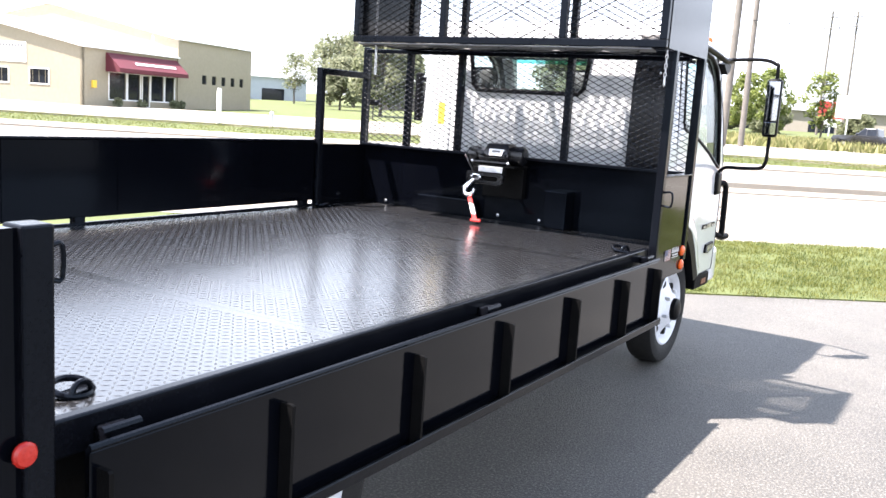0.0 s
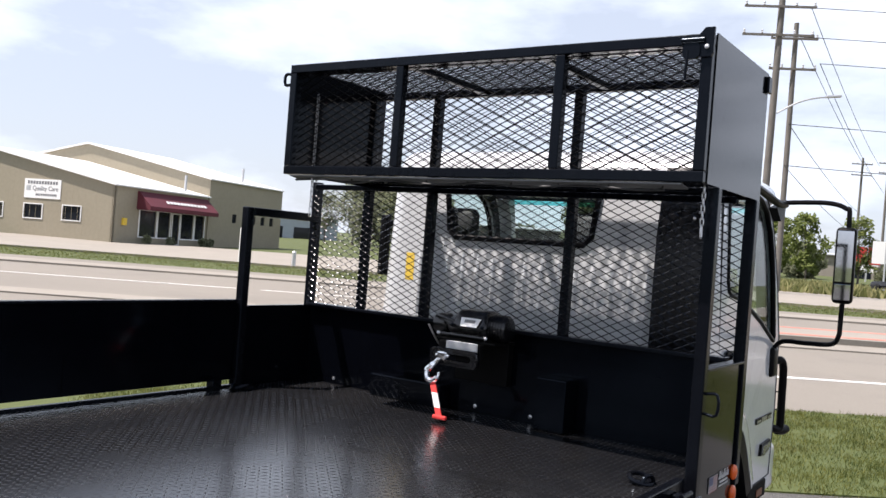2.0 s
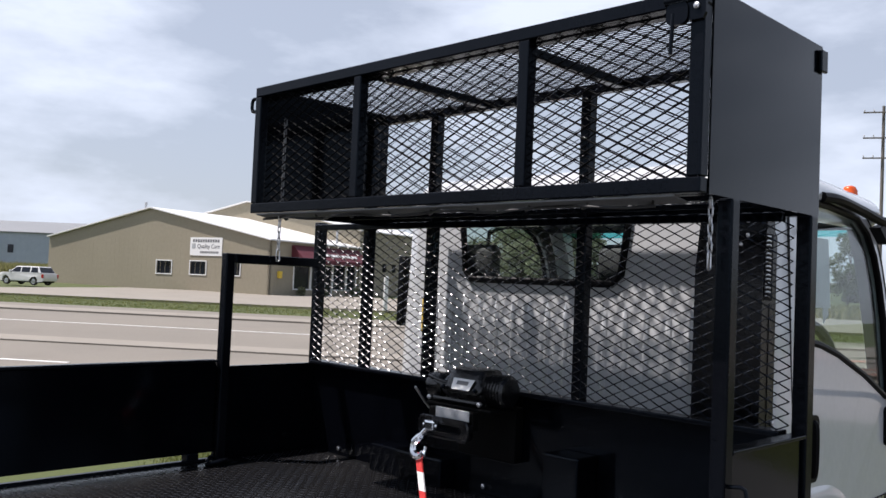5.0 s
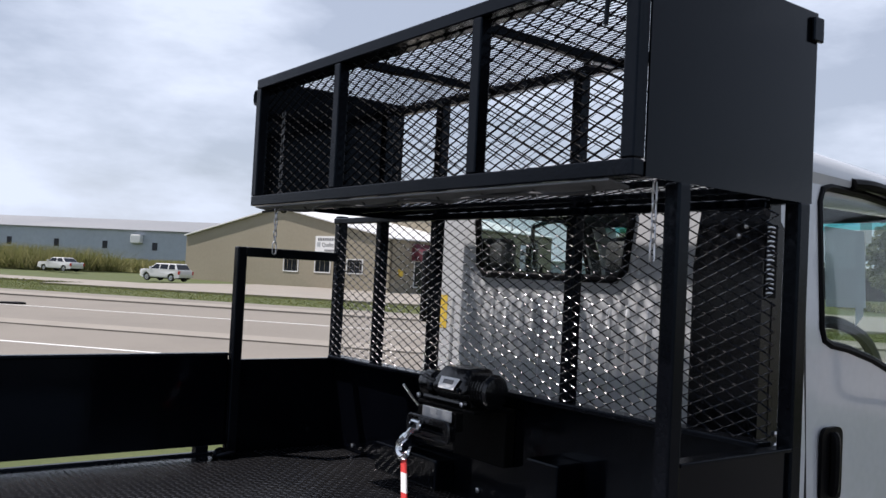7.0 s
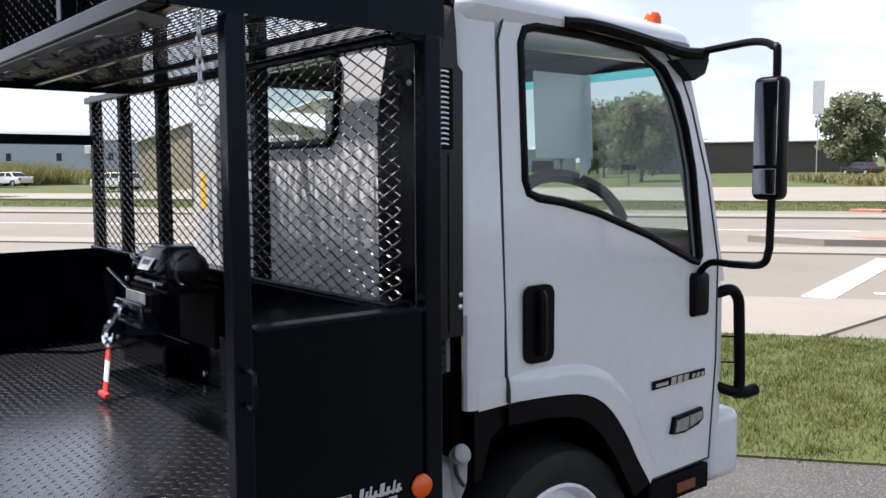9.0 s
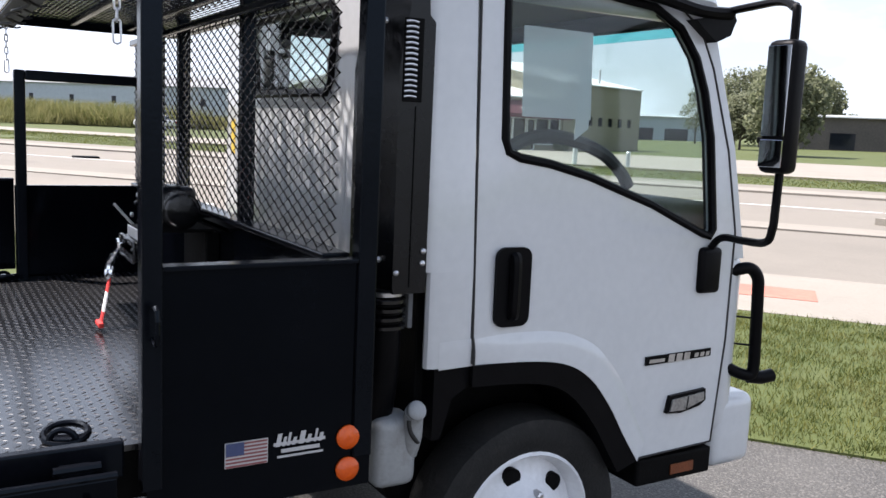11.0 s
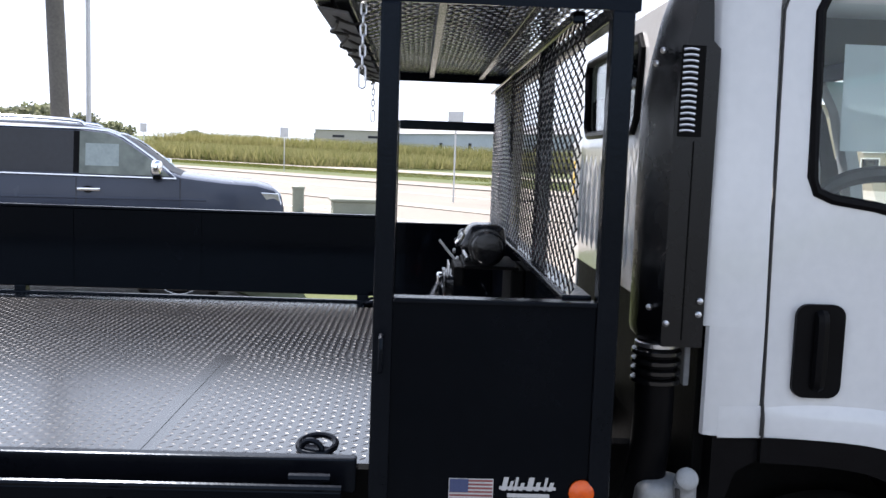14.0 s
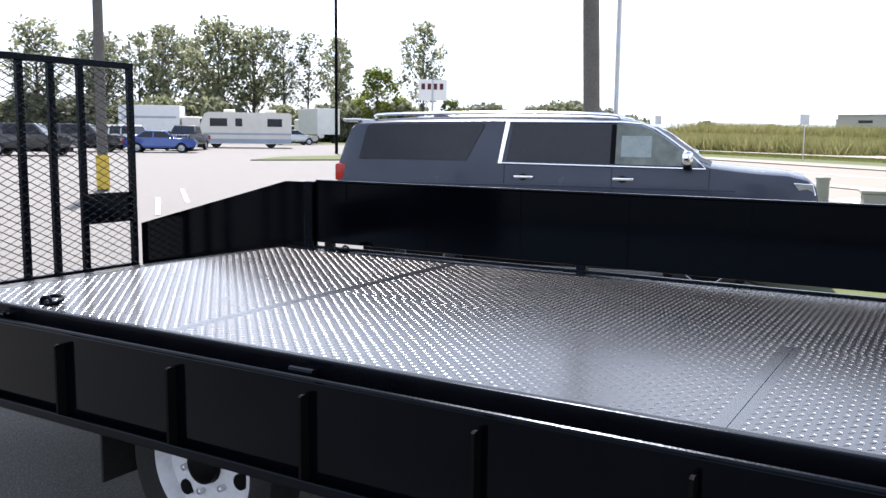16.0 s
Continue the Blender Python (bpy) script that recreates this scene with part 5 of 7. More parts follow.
def vehicle(name, label, category, paint, L, W, belt, roof, hood, glass_y, wheel_y, wheel_r, m, sill=0.35, windows=((0.04, 0.32), (0.35, 0.66), (0.69, 0.95)), bed=None, privacy=(), trim=False, tail_h=None):
    """A parked car: nose towards +y, standing on z = 0 round its middle."""
    car = thing(name, label, category, "parked vehicles", m=Matrix.Translation((0, 0, rise(*m.translation.xy))) @ m)
    h = L / 2
    yf0, yf1, yr1, yr0 = glass_y
    tail = tail_h or belt
    wr = (wheel_r + 0.06, wheel_r)
    low = [(h - 0.06, sill + 0.1), (h, sill + 0.25), (h - 0.01, hood - 0.22), (h - 0.14, hood - 0.05), (h - 0.5, hood), (yf0 + 0.1, belt - 0.03), (yf0, belt), (yr0, belt if not bed else tail), (-h + 0.05, tail - 0.02), (-h, tail - 0.12), (-h, sill + 0.25), (-h + 0.08, sill + 0.05)]
    low += list(reversed(arc(wheel_y[1], wr, sill))) + list(reversed(arc(wheel_y[0], wr, sill)))
    b = plate(low, [], W, lambda u, v, w: (w - W / 2, u, v))
    for v in b.verts:
        k = max(0.0, (abs(v.co.y) - (h - 0.7)) / 0.7)
        v.co.x *= 1 - 0.10 * k * k
        v.co.x *= 1 - 0.03 * max(0.0, v.co.z - belt + 0.2)
    bmesh.ops.bevel(b, geom=[e for e in b.edges if len(e.link_faces) == 2 and e.calc_face_angle(0) > 0.9], offset=0.035, segments=2, affect="EDGES", profile=0.5, clamp_overlap=True)
    part("body", b, paint, car, "", True)

    def side(f, v, s=1, out=0.0):
        rear, front = yr0 + (yr1 - yr0) * v, yf0 + (yf1 - yf0) * v
        y = rear if f == 0 else front if f == 1 else min(max(yr0 + (yf0 - yr0) * f, rear + 0.07), front - 0.11)
        x = (W / 2 - 0.045) * (1 - v) + (W / 2 - (0.13 if trim else 0.2)) * v + out
        return Vector((s * x, y, belt - 0.02 + (roof - belt + 0.02) * v))
    b = bmesh.new()
    q = {}
    for s in (1, -1):
        for f in (0, 1):
            for v in (0, 1):
                q[s, f, v] = b.verts.new(side(f, v, s))
    for f in (((1, 0, 0), (1, 1, 0), (1, 1, 1), (1, 0, 1)), ((-1, 0, 0), (-1, 0, 1), (-1, 1, 1), (-1, 1, 0)), ((1, 0, 1), (1, 1, 1), (-1, 1, 1), (-1, 0, 1)), ((1, 1, 0), (-1, 1, 0), (-1, 1, 1), (1, 1, 1)), ((1, 0, 0), (1, 0, 1), (-1, 0, 1), (-1, 0, 0)), ((1, 0, 0), (-1, 0, 0), (-1, 1, 0), (1, 1, 0))):
        b.faces.new([q[k] for k in f])
    bmesh.ops.bevel(b, geom=b.edges[:], offset=0.05, segments=3, affect="EDGES", profile=0.5, clamp_overlap=True)
    part("cabin", b, paint, car, "", True)
    for s in (1, -1):
        for k, (f0, f1) in enumerate(windows):
            loop = [side(f0, 0.12, s, 0.004), side(f1, 0.12, s, 0.004), side(f1, 0.86, s, 0.004), side(f0, 0.86, s, 0.004)]
            bb = bmesh.new()
            o = [bb.verts.new(p) for p in loop] + [bb.verts.new(p + Vector((s * 0.006, 0, 0))) for p in loop]
            bb.faces.new(o[:4])
            bb.faces.new(o[4:])
            for j in range(4):
                bb.faces.new((o[j], o[(j + 1) % 4], o[4 + (j + 1) % 4], o[4 + j]))
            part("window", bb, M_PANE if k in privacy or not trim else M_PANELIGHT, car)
        if trim:
            f0, f1 = windows[1][0] - 0.012, windows[-1][1] + 0.012
            part("chrome_trim", tube([side(f0, 0.09, s, 0.008), side(f1, 0.09, s, 0.008), side(f1, 0.89, s, 0.008), side(f0, 0.89, s, 0.008)], 0.014, 6, True), M_CHROME, car, "bright chrome window trim")
            part("roof_rail", tube(smooth_line([side(0.1, 1.0, s, 0.02), side(0.13, 1.06, s, 0.02), side(0.8, 1.06, s, 0.02), side(0.84, 1.0, s, 0.02)], 3), 0.018, 6), M_CHROME, car)
            for f in (0.55, 0.80):
                c = side(f, 0, s)
                part("door_handle", box(s * W / 2 - 0.01, s * W / 2 + 0.02, c.y - 0.02, c.y + 0.2, belt - 0.18, belt - 0.145, 0.008), M_CHROME, car)
        mp = side(0.93, 0.12, s)
        part("wing_mirror", box(mp.x + s * 0.06 - 0.07, mp.x + s * 0.06 + 0.09, mp.y - 0.06, mp.y + 0.06, mp.z - 0.02, mp.z + 0.15, 0.03, 2), M_CHROME if trim else paint, car, "", True)
        part("headlight", box(s * (W / 2 - 0.32) - 0.14, s * (W / 2 - 0.32) + 0.14, h - 0.14, h - 0.005, hood - 0.30, hood - 0.16, 0.02), M_LENS, car)
        part("tail_light", box(s * (W / 2 - 0.10) - 0.09, s * (W / 2 - 0.10) + 0.09, -h - 0.01, -h + 0.14, tail - 0.38, tail - 0.08, 0.02), M_RED, car)
        for y in wheel_y:
            def to(a, c, d, s=s, y=y):
                return (s * (W / 2 - 0.02 + d), y + a, wheel_r + c)
            ty = part("tyre", lathe([(wheel_r * 0.62, -0.22), (wheel_r * 0.94, -0.22), (wheel_r, -0.18), (wheel_r, -0.04), (wheel_r * 0.94, 0), (wheel_r * 0.66, -0.01)], 24, to, False), M_RUBBER, car, "", True)
            part("rim", lathe([(wheel_r * 0.64, -0.10), (wheel_r * 0.64, -0.015), (wheel_r * 0.5, -0.04), (wheel_r * 0.2, -0.02), (wheel_r * 0.1, -0.015)], 20, to), M_CARSILVER, ty, "", True)
    for nm, f, sgn in (("windscreen", 1, 1), ("rear_screen", 0, -1)):
        loop = [side(f, 0.1, s) * 1.0 for s in (1, -1)] + [side(f, 0.88, s) for s in (-1, 1)]
        bb = bmesh.new()
        lift = Vector((0, sgn * 0.012, 0.004))
        o = [bb.verts.new(Vector((p.x * 0.9, p.y, p.z)) + lift) for p in loop] + [bb.verts.new(Vector((p.x * 0.9, p.y, p.z)) - lift * 3) for p in loop]
        bb.faces.new(o[:4])
        bb.faces.new(o[4:])
        for j in range(4):
            bb.faces.new((o[j], o[(j + 1) % 4], o[4 + (j + 1) % 4], o[4 + j]))
        part(nm, bb, M_PANE, car)
    part("underbody", box(-W / 2 + 0.12, W / 2 - 0.12, -h + 0.3, h - 0.3, 0.22, sill + 0.1), M_UNDER, car)
    if bed:
        part("load_bed", box(-W / 2 + 0.12, W / 2 - 0.12, -h + 0.1, yr0 - 0.05, tail - 0.012, tail + 0.006), M_UNDER, car)
    return car


M_PANE = mat("dark_car_window", (0.008, 0.010, 0.015), (0.014, 0.017, 0.024), 0.06, scale=2, fine=20, rvar=0.01, spec=0.3)
# opaque pane; daylight showing through the glass is painted in as paler green-grey
M_PANELIGHT = mat("car_window_painted_daylight", (0.06, 0.075, 0.065), (0.20, 0.23, 0.2), 0.05, scale=2.5, fine=7, rvar=0.01, spec=0.35)


def long_suv(m):
    """A long estate body lofted along y, nose towards +y."""
    car = thing("parked_suv", "long dark blue-grey sport utility vehicle with chrome window trim", "car", "parked vehicles", m=m)
    tops = [(-2.845, 1.12), (-2.81, 1.45), (-2.74, 1.70), (-2.66, 1.90), (-2.55, 1.965), (-2.0, 1.995), (-0.8, 2.015), (0.3, 2.01), (0.66, 1.995), (0.88, 1.96), (1.06, 1.895), (1.26, 1.775), (1.57, 1.535), (1.73, 1.478), (1.96, 1.452), (2.2, 1.428), (2.54, 1.408), (2.74, 1.36), (2.83, 1.29), (2.86, 1.16), (2.865, 0.9)]

    def top(y):
        for (a, p), (c, q) in zip(tops, tops[1:]):
            if y <= c:
                return p + (q - p) * (y - a) / (c - a)
        return tops[-1][1]

    def section(y):
        zt = top(y)
        k = max(0.0, (abs(y) - 2.1) / 0.75)
        f = 1 - 0.085 * k * k
        zb = min(1.45, zt - 0.06)
        z1, z2 = zb + (zt - zb) * 0.5, zt - min(0.05, (zt - zb) * 0.4)
        w = lambda z: 0.985 - (z - zb) * 0.2
        return [(x * f, y, z) for x, z in ((0.88, 0.40), (0.985, min(0.62, zb - 0.3)), (1.012, min(0.95, zb - 0.2)), (1.008, min(1.25, zb - 0.1)), (0.985, zb), (w(z1), z1), (w(z2) - 0.01, z2), (w(z2) - 0.09, zt), (0.4, zt + 0.015), (0.0, zt + 0.02))]
    ys = sorted(set([p[0] for p in tops] + [-2.3, -1.6, -1.2, -0.3, 1.15, 1.42, 1.65, 2.08]))

    def loft(i0, i1, cols, lift=0.0):
        b = bmesh.new()
        for s in (1, -1):
            rows = [[b.verts.new((s * x, y, z + lift)) for x, y, z in section(yy)] for yy in ys[i0:i1 + 1]]
            for r0, r1 in zip(rows, rows[1:]):
                for k in cols:
                    b.faces.new((r0[k], r0[k + 1], r1[k + 1], r1[k]))
        bmesh.ops.remove_doubles(b, verts=b.verts[:], dist=0.0005)
        bmesh.ops.delete(b, geom=[v for v in b.verts if not v.link_faces], context="VERTS")
        return b
    b = loft(0, len(ys) - 1, range(9))
    rim = [e for e in b.edges if e.is_boundary]
    bmesh.ops.holes_fill(b, edges=rim)
    part("body", b, M_NAVY, car, "", True)
    part("windscreen", loft(ys.index(1.06), ys.index(1.73), (7, 8), 0.004), M_SCREEN, car, "", True)
    part("rear_screen", loft(ys.index(-2.81), ys.index(-2.66), (7, 8), 0.006), M_PANE, car, "", True)
    quarter = [(-2.50, 1.49), (-1.10, 1.485), (-0.89, 1.92), (-0.93, 1.935), (-2.36, 1.915), (-2.42, 1.88)]
    rear = [(-0.60, 1.49), (0.62, 1.485), (0.62, 1.925), (-0.54, 1.93)]
    front = [(0.68, 1.475), (1.61, 1.465), (1.52, 1.55), (1.38, 1.665), (1.21, 1.78), (1.08, 1.865), (0.94, 1.915), (0.68, 1.93)]
    chrome = [(-0.66, 1.465), (1.68, 1.442), (1.58, 1.535), (1.44, 1.655), (1.26, 1.785), (1.12, 1.878), (0.97, 1.937), (0.74, 1.957), (-0.58, 1.957)]
    for s in (1, -1):
        def skin(u, v, w, s=s):
            return (s * (0.985 - (v - 1.45) * 0.2 + 0.006 + w), u, v)
        part("window", plate(quarter, [], 0.004, skin), M_PANE, car)
        part("window", plate(rear, [], 0.004, skin), M_PANE, car)
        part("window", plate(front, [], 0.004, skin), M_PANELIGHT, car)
        part("window_post", plate([(0.622, 1.48), (0.678, 1.48), (0.678, 1.925), (0.622, 1.93)], [], 0.005, skin), M_PLASTIC, car)
        part("chrome_trim", tube([skin(u, v, 0.004) for u, v in chrome], 0.013, 6, True), M_CHROME, car, "bright chrome window trim")
        part("trim_post", plate([(-0.70, 1.46), (-0.655, 1.46), (-0.575, 1.96), (-0.63, 1.96)], [], 0.012, skin), M_CHROME, car)
        for y in (-0.50, 0.66):
            hd = part("door_handle", box(min(s * 1.0, s * 1.035), max(s * 1.0, s * 1.035), y, y + 0.24, 1.29, 1.325, 0.012), M_CHROME, car, "", True)
            part("handle_recess", lathe([(0.05, 0), (0.05, 0.004), (0.02, 0.005)], 14, lambda a, c, d, s=s, y=y: (s * (1.006 + d), y + 0.11 + a, 1.305 + c * 0.8)), M_PLASTIC, car)
        for y in (-0.62, 0.65, 1.72):
            part("door_gap", tube([(s * 1.0135, y, 0.6), (s * 1.0135, y, 0.95), (s * 1.009, y, 1.25), (s * 0.987, y, 1.448)], 0.004, 5), M_WIRE, car)
        part("crease", tube([(s * 0.992, -2.2, 1.20), (s * 0.992, 0, 1.215), (s * 0.992, 2.0, 1.21)], 0.022, 10), M_NAVY, car, "", True)
        mr = part("wing_mirror", box(s * 1.13 - 0.11, s * 1.13 + 0.11, 1.42, 1.54, 1.475, 1.64, 0.045, 3), M_CHROME, car, "chrome door mirror cap", True)
        part("mirror_foot", box(s * 1.06 - 0.1, s * 1.06 + 0.1, 1.44, 1.53, 1.43, 1.485, 0.02), M_PLASTIC, mr)
        part("roof_rail", tube(smooth_line([(s * 0.78, -2.35, 1.985), (s * 0.78, -2.2, 2.04), (s * 0.78, -0.6, 2.06), (s * 0.78, 0.55, 2.045), (s * 0.78, 0.72, 1.99)], 4), 0.02, 8), M_CHROME, car, "", True)
        hl = part("headlight", plate([(2.60, 1.30), (2.79, 1.29), (2.82, 1.19), (2.79, 1.13), (2.70, 1.18)], [], 0.03, lambda u, v, w, s=s: (s * (0.945 - (u - 2.6) * 0.26 + w * 0.9), u, v)), M_LENS, car, "clear headlight with a chrome edge", True)
        part("lamp_edge", tube([(s * (0.97 - (u - 2.6) * 0.26), u, v) for u, v in ((2.60, 1.305), (2.79, 1.295), (2.825, 1.19), (2.79, 1.125))], 0.009, 6), M_CHROME, hl, "", True)
        part("tail_light", box(min(s * 0.84, s * 0.945), max(s * 0.84, s * 0.945), -2.855, -2.70, 1.20, 1.42, 0.03), M_RED, car, "", True)
        for y in (1.72, -1.6):
            def to(a, c, d, s=s, y=y):
                return (s * (1.02 + d), y + a, 0.43 + c)
            part("arch_lining", lathe([(0.49, -0.05), (0.49, -0.004), (0.2, -0.003)], 28, to), M_UNDER, car)
            ty = part("tyre", lathe([(0.27, -0.22), (0.40, -0.22), (0.43, -0.18), (0.43, -0.03), (0.40, 0.008), (0.28, 0.0)], 28, to, False), M_RUBBER, car, "", True)
            part("rim", lathe([(0.275, -0.10), (0.275, 0.0), (0.2, -0.03), (0.08, -0.01), (0.04, -0.005)], 24, to), M_CARSILVER, ty, "", True)
    part("spoiler", box(-0.82, 0.82, -2.80, -2.55, 1.945, 1.985, 0.018), M_CARSILVER, car, "", True)
    part("antenna_fin", plate([(-1.9, 2.01), (-1.75, 2.07), (-1.5, 2.012)], [], 0.03, lambda u, v, w: (w - 0.015, u, v)), M_NAVY, car)
    part("grille", box(-0.62, 0.62, 2.80, 2.885, 0.72, 1.10, 0.02), M_CHROME, car)
    part("underbody", box(-0.85, 0.85, -2.5, 2.3, 0.24, 0.42), M_UNDER, car)
    part("price_sheet", plate(rect(0.74, 1.08, 1.56, 1.80), [], 0.002, lambda u, v, w: (0.985 - (v - 1.45) * 0.2 + 0.0115 + w, u, v)), M_SHEETPAPER, car, "pale price sheet behind the front side window")
    return car


M_SCREEN = mat("dark_windscreen", (0.012, 0.014, 0.018), (0.018, 0.02, 0.025), 0.45, scale=2, fine=20, spec=0.03)
M_SHEETPAPER = mat("price_sheet_behind_glass", (0.24, 0.29, 0.28), (0.33, 0.38, 0.37), 0.1, scale=8, fine=30, spec=0.3)
long_suv(pose(-6.95, -4.926, 0.0, 0, 0, 13))
vehicle("parked_sedan", "white saloon car on the far side road", "car", M_CARWHITE, 4.8, 1.8, 0.95, 1.42, 0.92, (1.05, 0.35, -0.95, -1.6), (1.4, -1.4), 0.32, pose(-92.6, 20.2, 0.0, 0, 0, 118), 0.3, ((0.08, 0.45), (0.49, 0.92)))
vehicle("parked_hatchback", "white hatchback beside the metal building", "car", M_CARWHITE, 4.4, 1.8, 0.98, 1.5, 0.98, (1.2, 0.5, -1.6, -1.95), (1.35, -1.3), 0.33, pose(-70.9, 23.6, 0.0, 0, 0, 118), 0.3, ((0.08, 0.3), (0.34, 0.6), (0.63, 0.93)))
vehicle("parked_pickup", "black pickup truck in the parking lot", "car", M_CARBLACK, 5.6, 1.95, 1.15, 1.78, 1.12, (1.0, 0.3, -0.7, -0.85), (1.75, -1.7), 0.38, pose(-41.4, -49.0, 0.0, 0, 0, -60), 0.45, ((0.08, 0.48), (0.52, 0.93)), True)
vehicle("parked_car", "bright blue saloon in the parking lot", "car", M_CARBLUE, 4.6, 1.8, 0.95, 1.42, 0.92, (1.05, 0.35, -0.95, -1.6), (1.4, -1.4), 0.32, pose(-36.6, -46.2, 0.0, 0, 0, 40), 0.3, ((0.08, 0.45), (0.49, 0.92)))
vehicle("parked_van", "white estate car in the parking lot", "car", M_CARWHITE, 4.7, 1.85, 1.05, 1.75, 1.0, (1.3, 0.6, -1.9, -2.1), (1.4, -1.4), 0.35, pose(-38.6, -51.8, 0.0, 0, 0, 10), 0.35, ((0.06, 0.3), (0.34, 0.62), (0.65, 0.93)))
vehicle("parked_suv", "dark sport utility vehicle seen through the ramp gate", "car", M_CARBLACK, 4.9, 1.95, 1.12, 1.8, 1.08, (1.2, 0.5, -2.0, -2.3), (1.5, -1.45), 0.38, pose(-27.0, -46.0, 0.0, 0, 0, 40), 0.4, ((0.06, 0.3), (0.34, 0.62), (0.65, 0.93)))
vehicle("parked_suv", "dark grey sport utility vehicle in the parking lot", "car", M_CARBLACK, 4.9, 1.95, 1.12, 1.8, 1.08, (1.2, 0.5, -2.0, -2.3), (1.5, -1.45), 0.38, pose(-33.5, -50.0, 0.0, 0, 0, 40), 0.4, ((0.06, 0.3), (0.34, 0.62), (0.65, 0.93)))
vehicle("parked_van", "white estate car under the trees", "car", M_CARWHITE, 4.7, 1.85, 1.05, 1.75, 1.0, (1.3, 0.6, -1.9, -2.1), (1.4, -1.4), 0.35, pose(-72.0, -64.0, 0.0, 0, 0, 60), 0.35, ((0.06, 0.3), (0.34, 0.62), (0.65, 0.93)))
vehicle("parked_car", "silver saloon behind the motorhome", "car", M_CARSILVER, 4.6, 1.8, 0.95, 1.42, 0.92, (1.05, 0.35, -0.95, -1.6), (1.4, -1.4), 0.32, pose(-60.5, -55.5, 0.0, 0, 0, 60), 0.3, ((0.08, 0.45), (0.49, 0.92)))
vehicle("parked_pickup", "dark pickup truck across the road", "car", M_CARBLACK, 5.6, 1.95, 1.15, 1.78, 1.12, (1.0, 0.3, -0.7, -0.85), (1.75, -1.7), 0.38, pose(-6.0, 74.0, 0.0, 0, 0, 80), 0.45, ((0.08, 0.48), (0.52, 0.93)), True)
vehicle("parked_car", "dark saloon beside a dark building", "car", M_CARBLACK, 4.6, 1.8, 0.95, 1.42, 0.92, (1.05, 0.35, -0.95, -1.6), (1.4, -1.4), 0.32, pose(-41.5, 93.0, 0.0, 0, 0, 70), 0.3, ((0.08, 0.45), (0.49, 0.92)))


def motorhome(m):
    rv = thing("motorhome", "long cream motorhome with a dark side stripe", "motorhome", m=Matrix.Translation((0, 0, rise(*m.translation.xy))) @ m)
    part("body", plate([(-4.0, 0.36), (-4.05, 3.0), (-3.9, 3.12), (3.2, 3.15), (3.55, 3.0), (4.05, 1.7), (4.1, 0.46), (3.6, 0.36)], [], 2.5, lambda u, v, w: (w - 1.25, u, v)), M_CREAM, rv)
    for s in (1, -1):
        part("stripe", plate(rect(-4.0, 3.7, 1.15, 1.32), [], 0.01, lambda u, v, w, s=s: (s * (1.251 + w), u, v)), M_BLUEGREY, rv)
        part("skirt", plate(rect(-4.0, 3.7, 0.42, 0.80), [], 0.01, lambda u, v, w, s=s: (s * (1.251 + w), u, v)), M_BLUEGREY, rv)
        for a, c in ((-3.2, -1.9), (0.3, 0.9), (1.6, 3.1)):
            part("window", plate(rect(a, c, 1.9, 2.6), [], 0.012, lambda u, v, w, s=s: (s * (1.251 + w), u, v)), M_PANE, rv)
        for y in (2.6, -2.2):
            part("tyre", lathe([(0.2, -0.22), (0.44, -0.22), (0.45, -0.03), (0.2, 0.0)], 20, lambda p, q, d, s=s, y=y: (s * (1.22 + d), y + p, 0.45 + q)), M_RUBBER, rv)
    part("windscreen", plate([(3.62, 2.85), (4.04, 1.75), (4.055, 1.755), (3.635, 2.86)], [], 2.2, lambda u, v, w: (w - 1.1, u, v)), M_PANE, rv)
    for y in (1.4, -2.2):
        part("roof_unit", box(-0.4, 0.4, y - 0.5, y + 0.5, 3.13, 3.42, 0.06), M_CREAM, rv)
    return rv


motorhome(pose(-49.8, -51.2, 0.0, 0, 0, 223.8) @ Matrix.Scale(0.9, 4))
for m, lab in ((pose(-54.0, -66.5, 0, 0, 0, 35), "white box truck behind the parked cars"), (pose(-68.0, -58.5, 0, 0, 0, 150), "white box trailer behind the motorhome")):
    bt = thing("box_truck", lab, "truck", m=Matrix.Translation((0, 0, rise(*m.translation.xy))) @ m)
    part("cargo_box", box(-1.2, 1.2, -3.2, 2.4, 0.9, 3.5, 0.03), M_CARWHITE, bt)
    part("cab", box(-1.05, 1.05, 2.5, 4.2, 0.6, 2.5, 0.15, 3), M_CREAM, bt)
    part("windscreen", box(-0.9, 0.9, 4.19, 4.215, 1.6, 2.3, 0.005), M_PANE, bt)
    part("stripe", box(1.2, 1.212, -2.9, 2.1, 2.3, 2.5), M_BLUEGREY, bt)
    for s in (1, -1):
        for y in (3.2, -2.0):
            part("tyre", lathe([(0.2, -0.22), (0.42, -0.22), (0.43, -0.03), (0.2, 0.0)], 18, lambda p, q, d, s=s, y=y: (s * (1.08 + d), y + p, 0.43 + q)), M_RUBBER, bt)


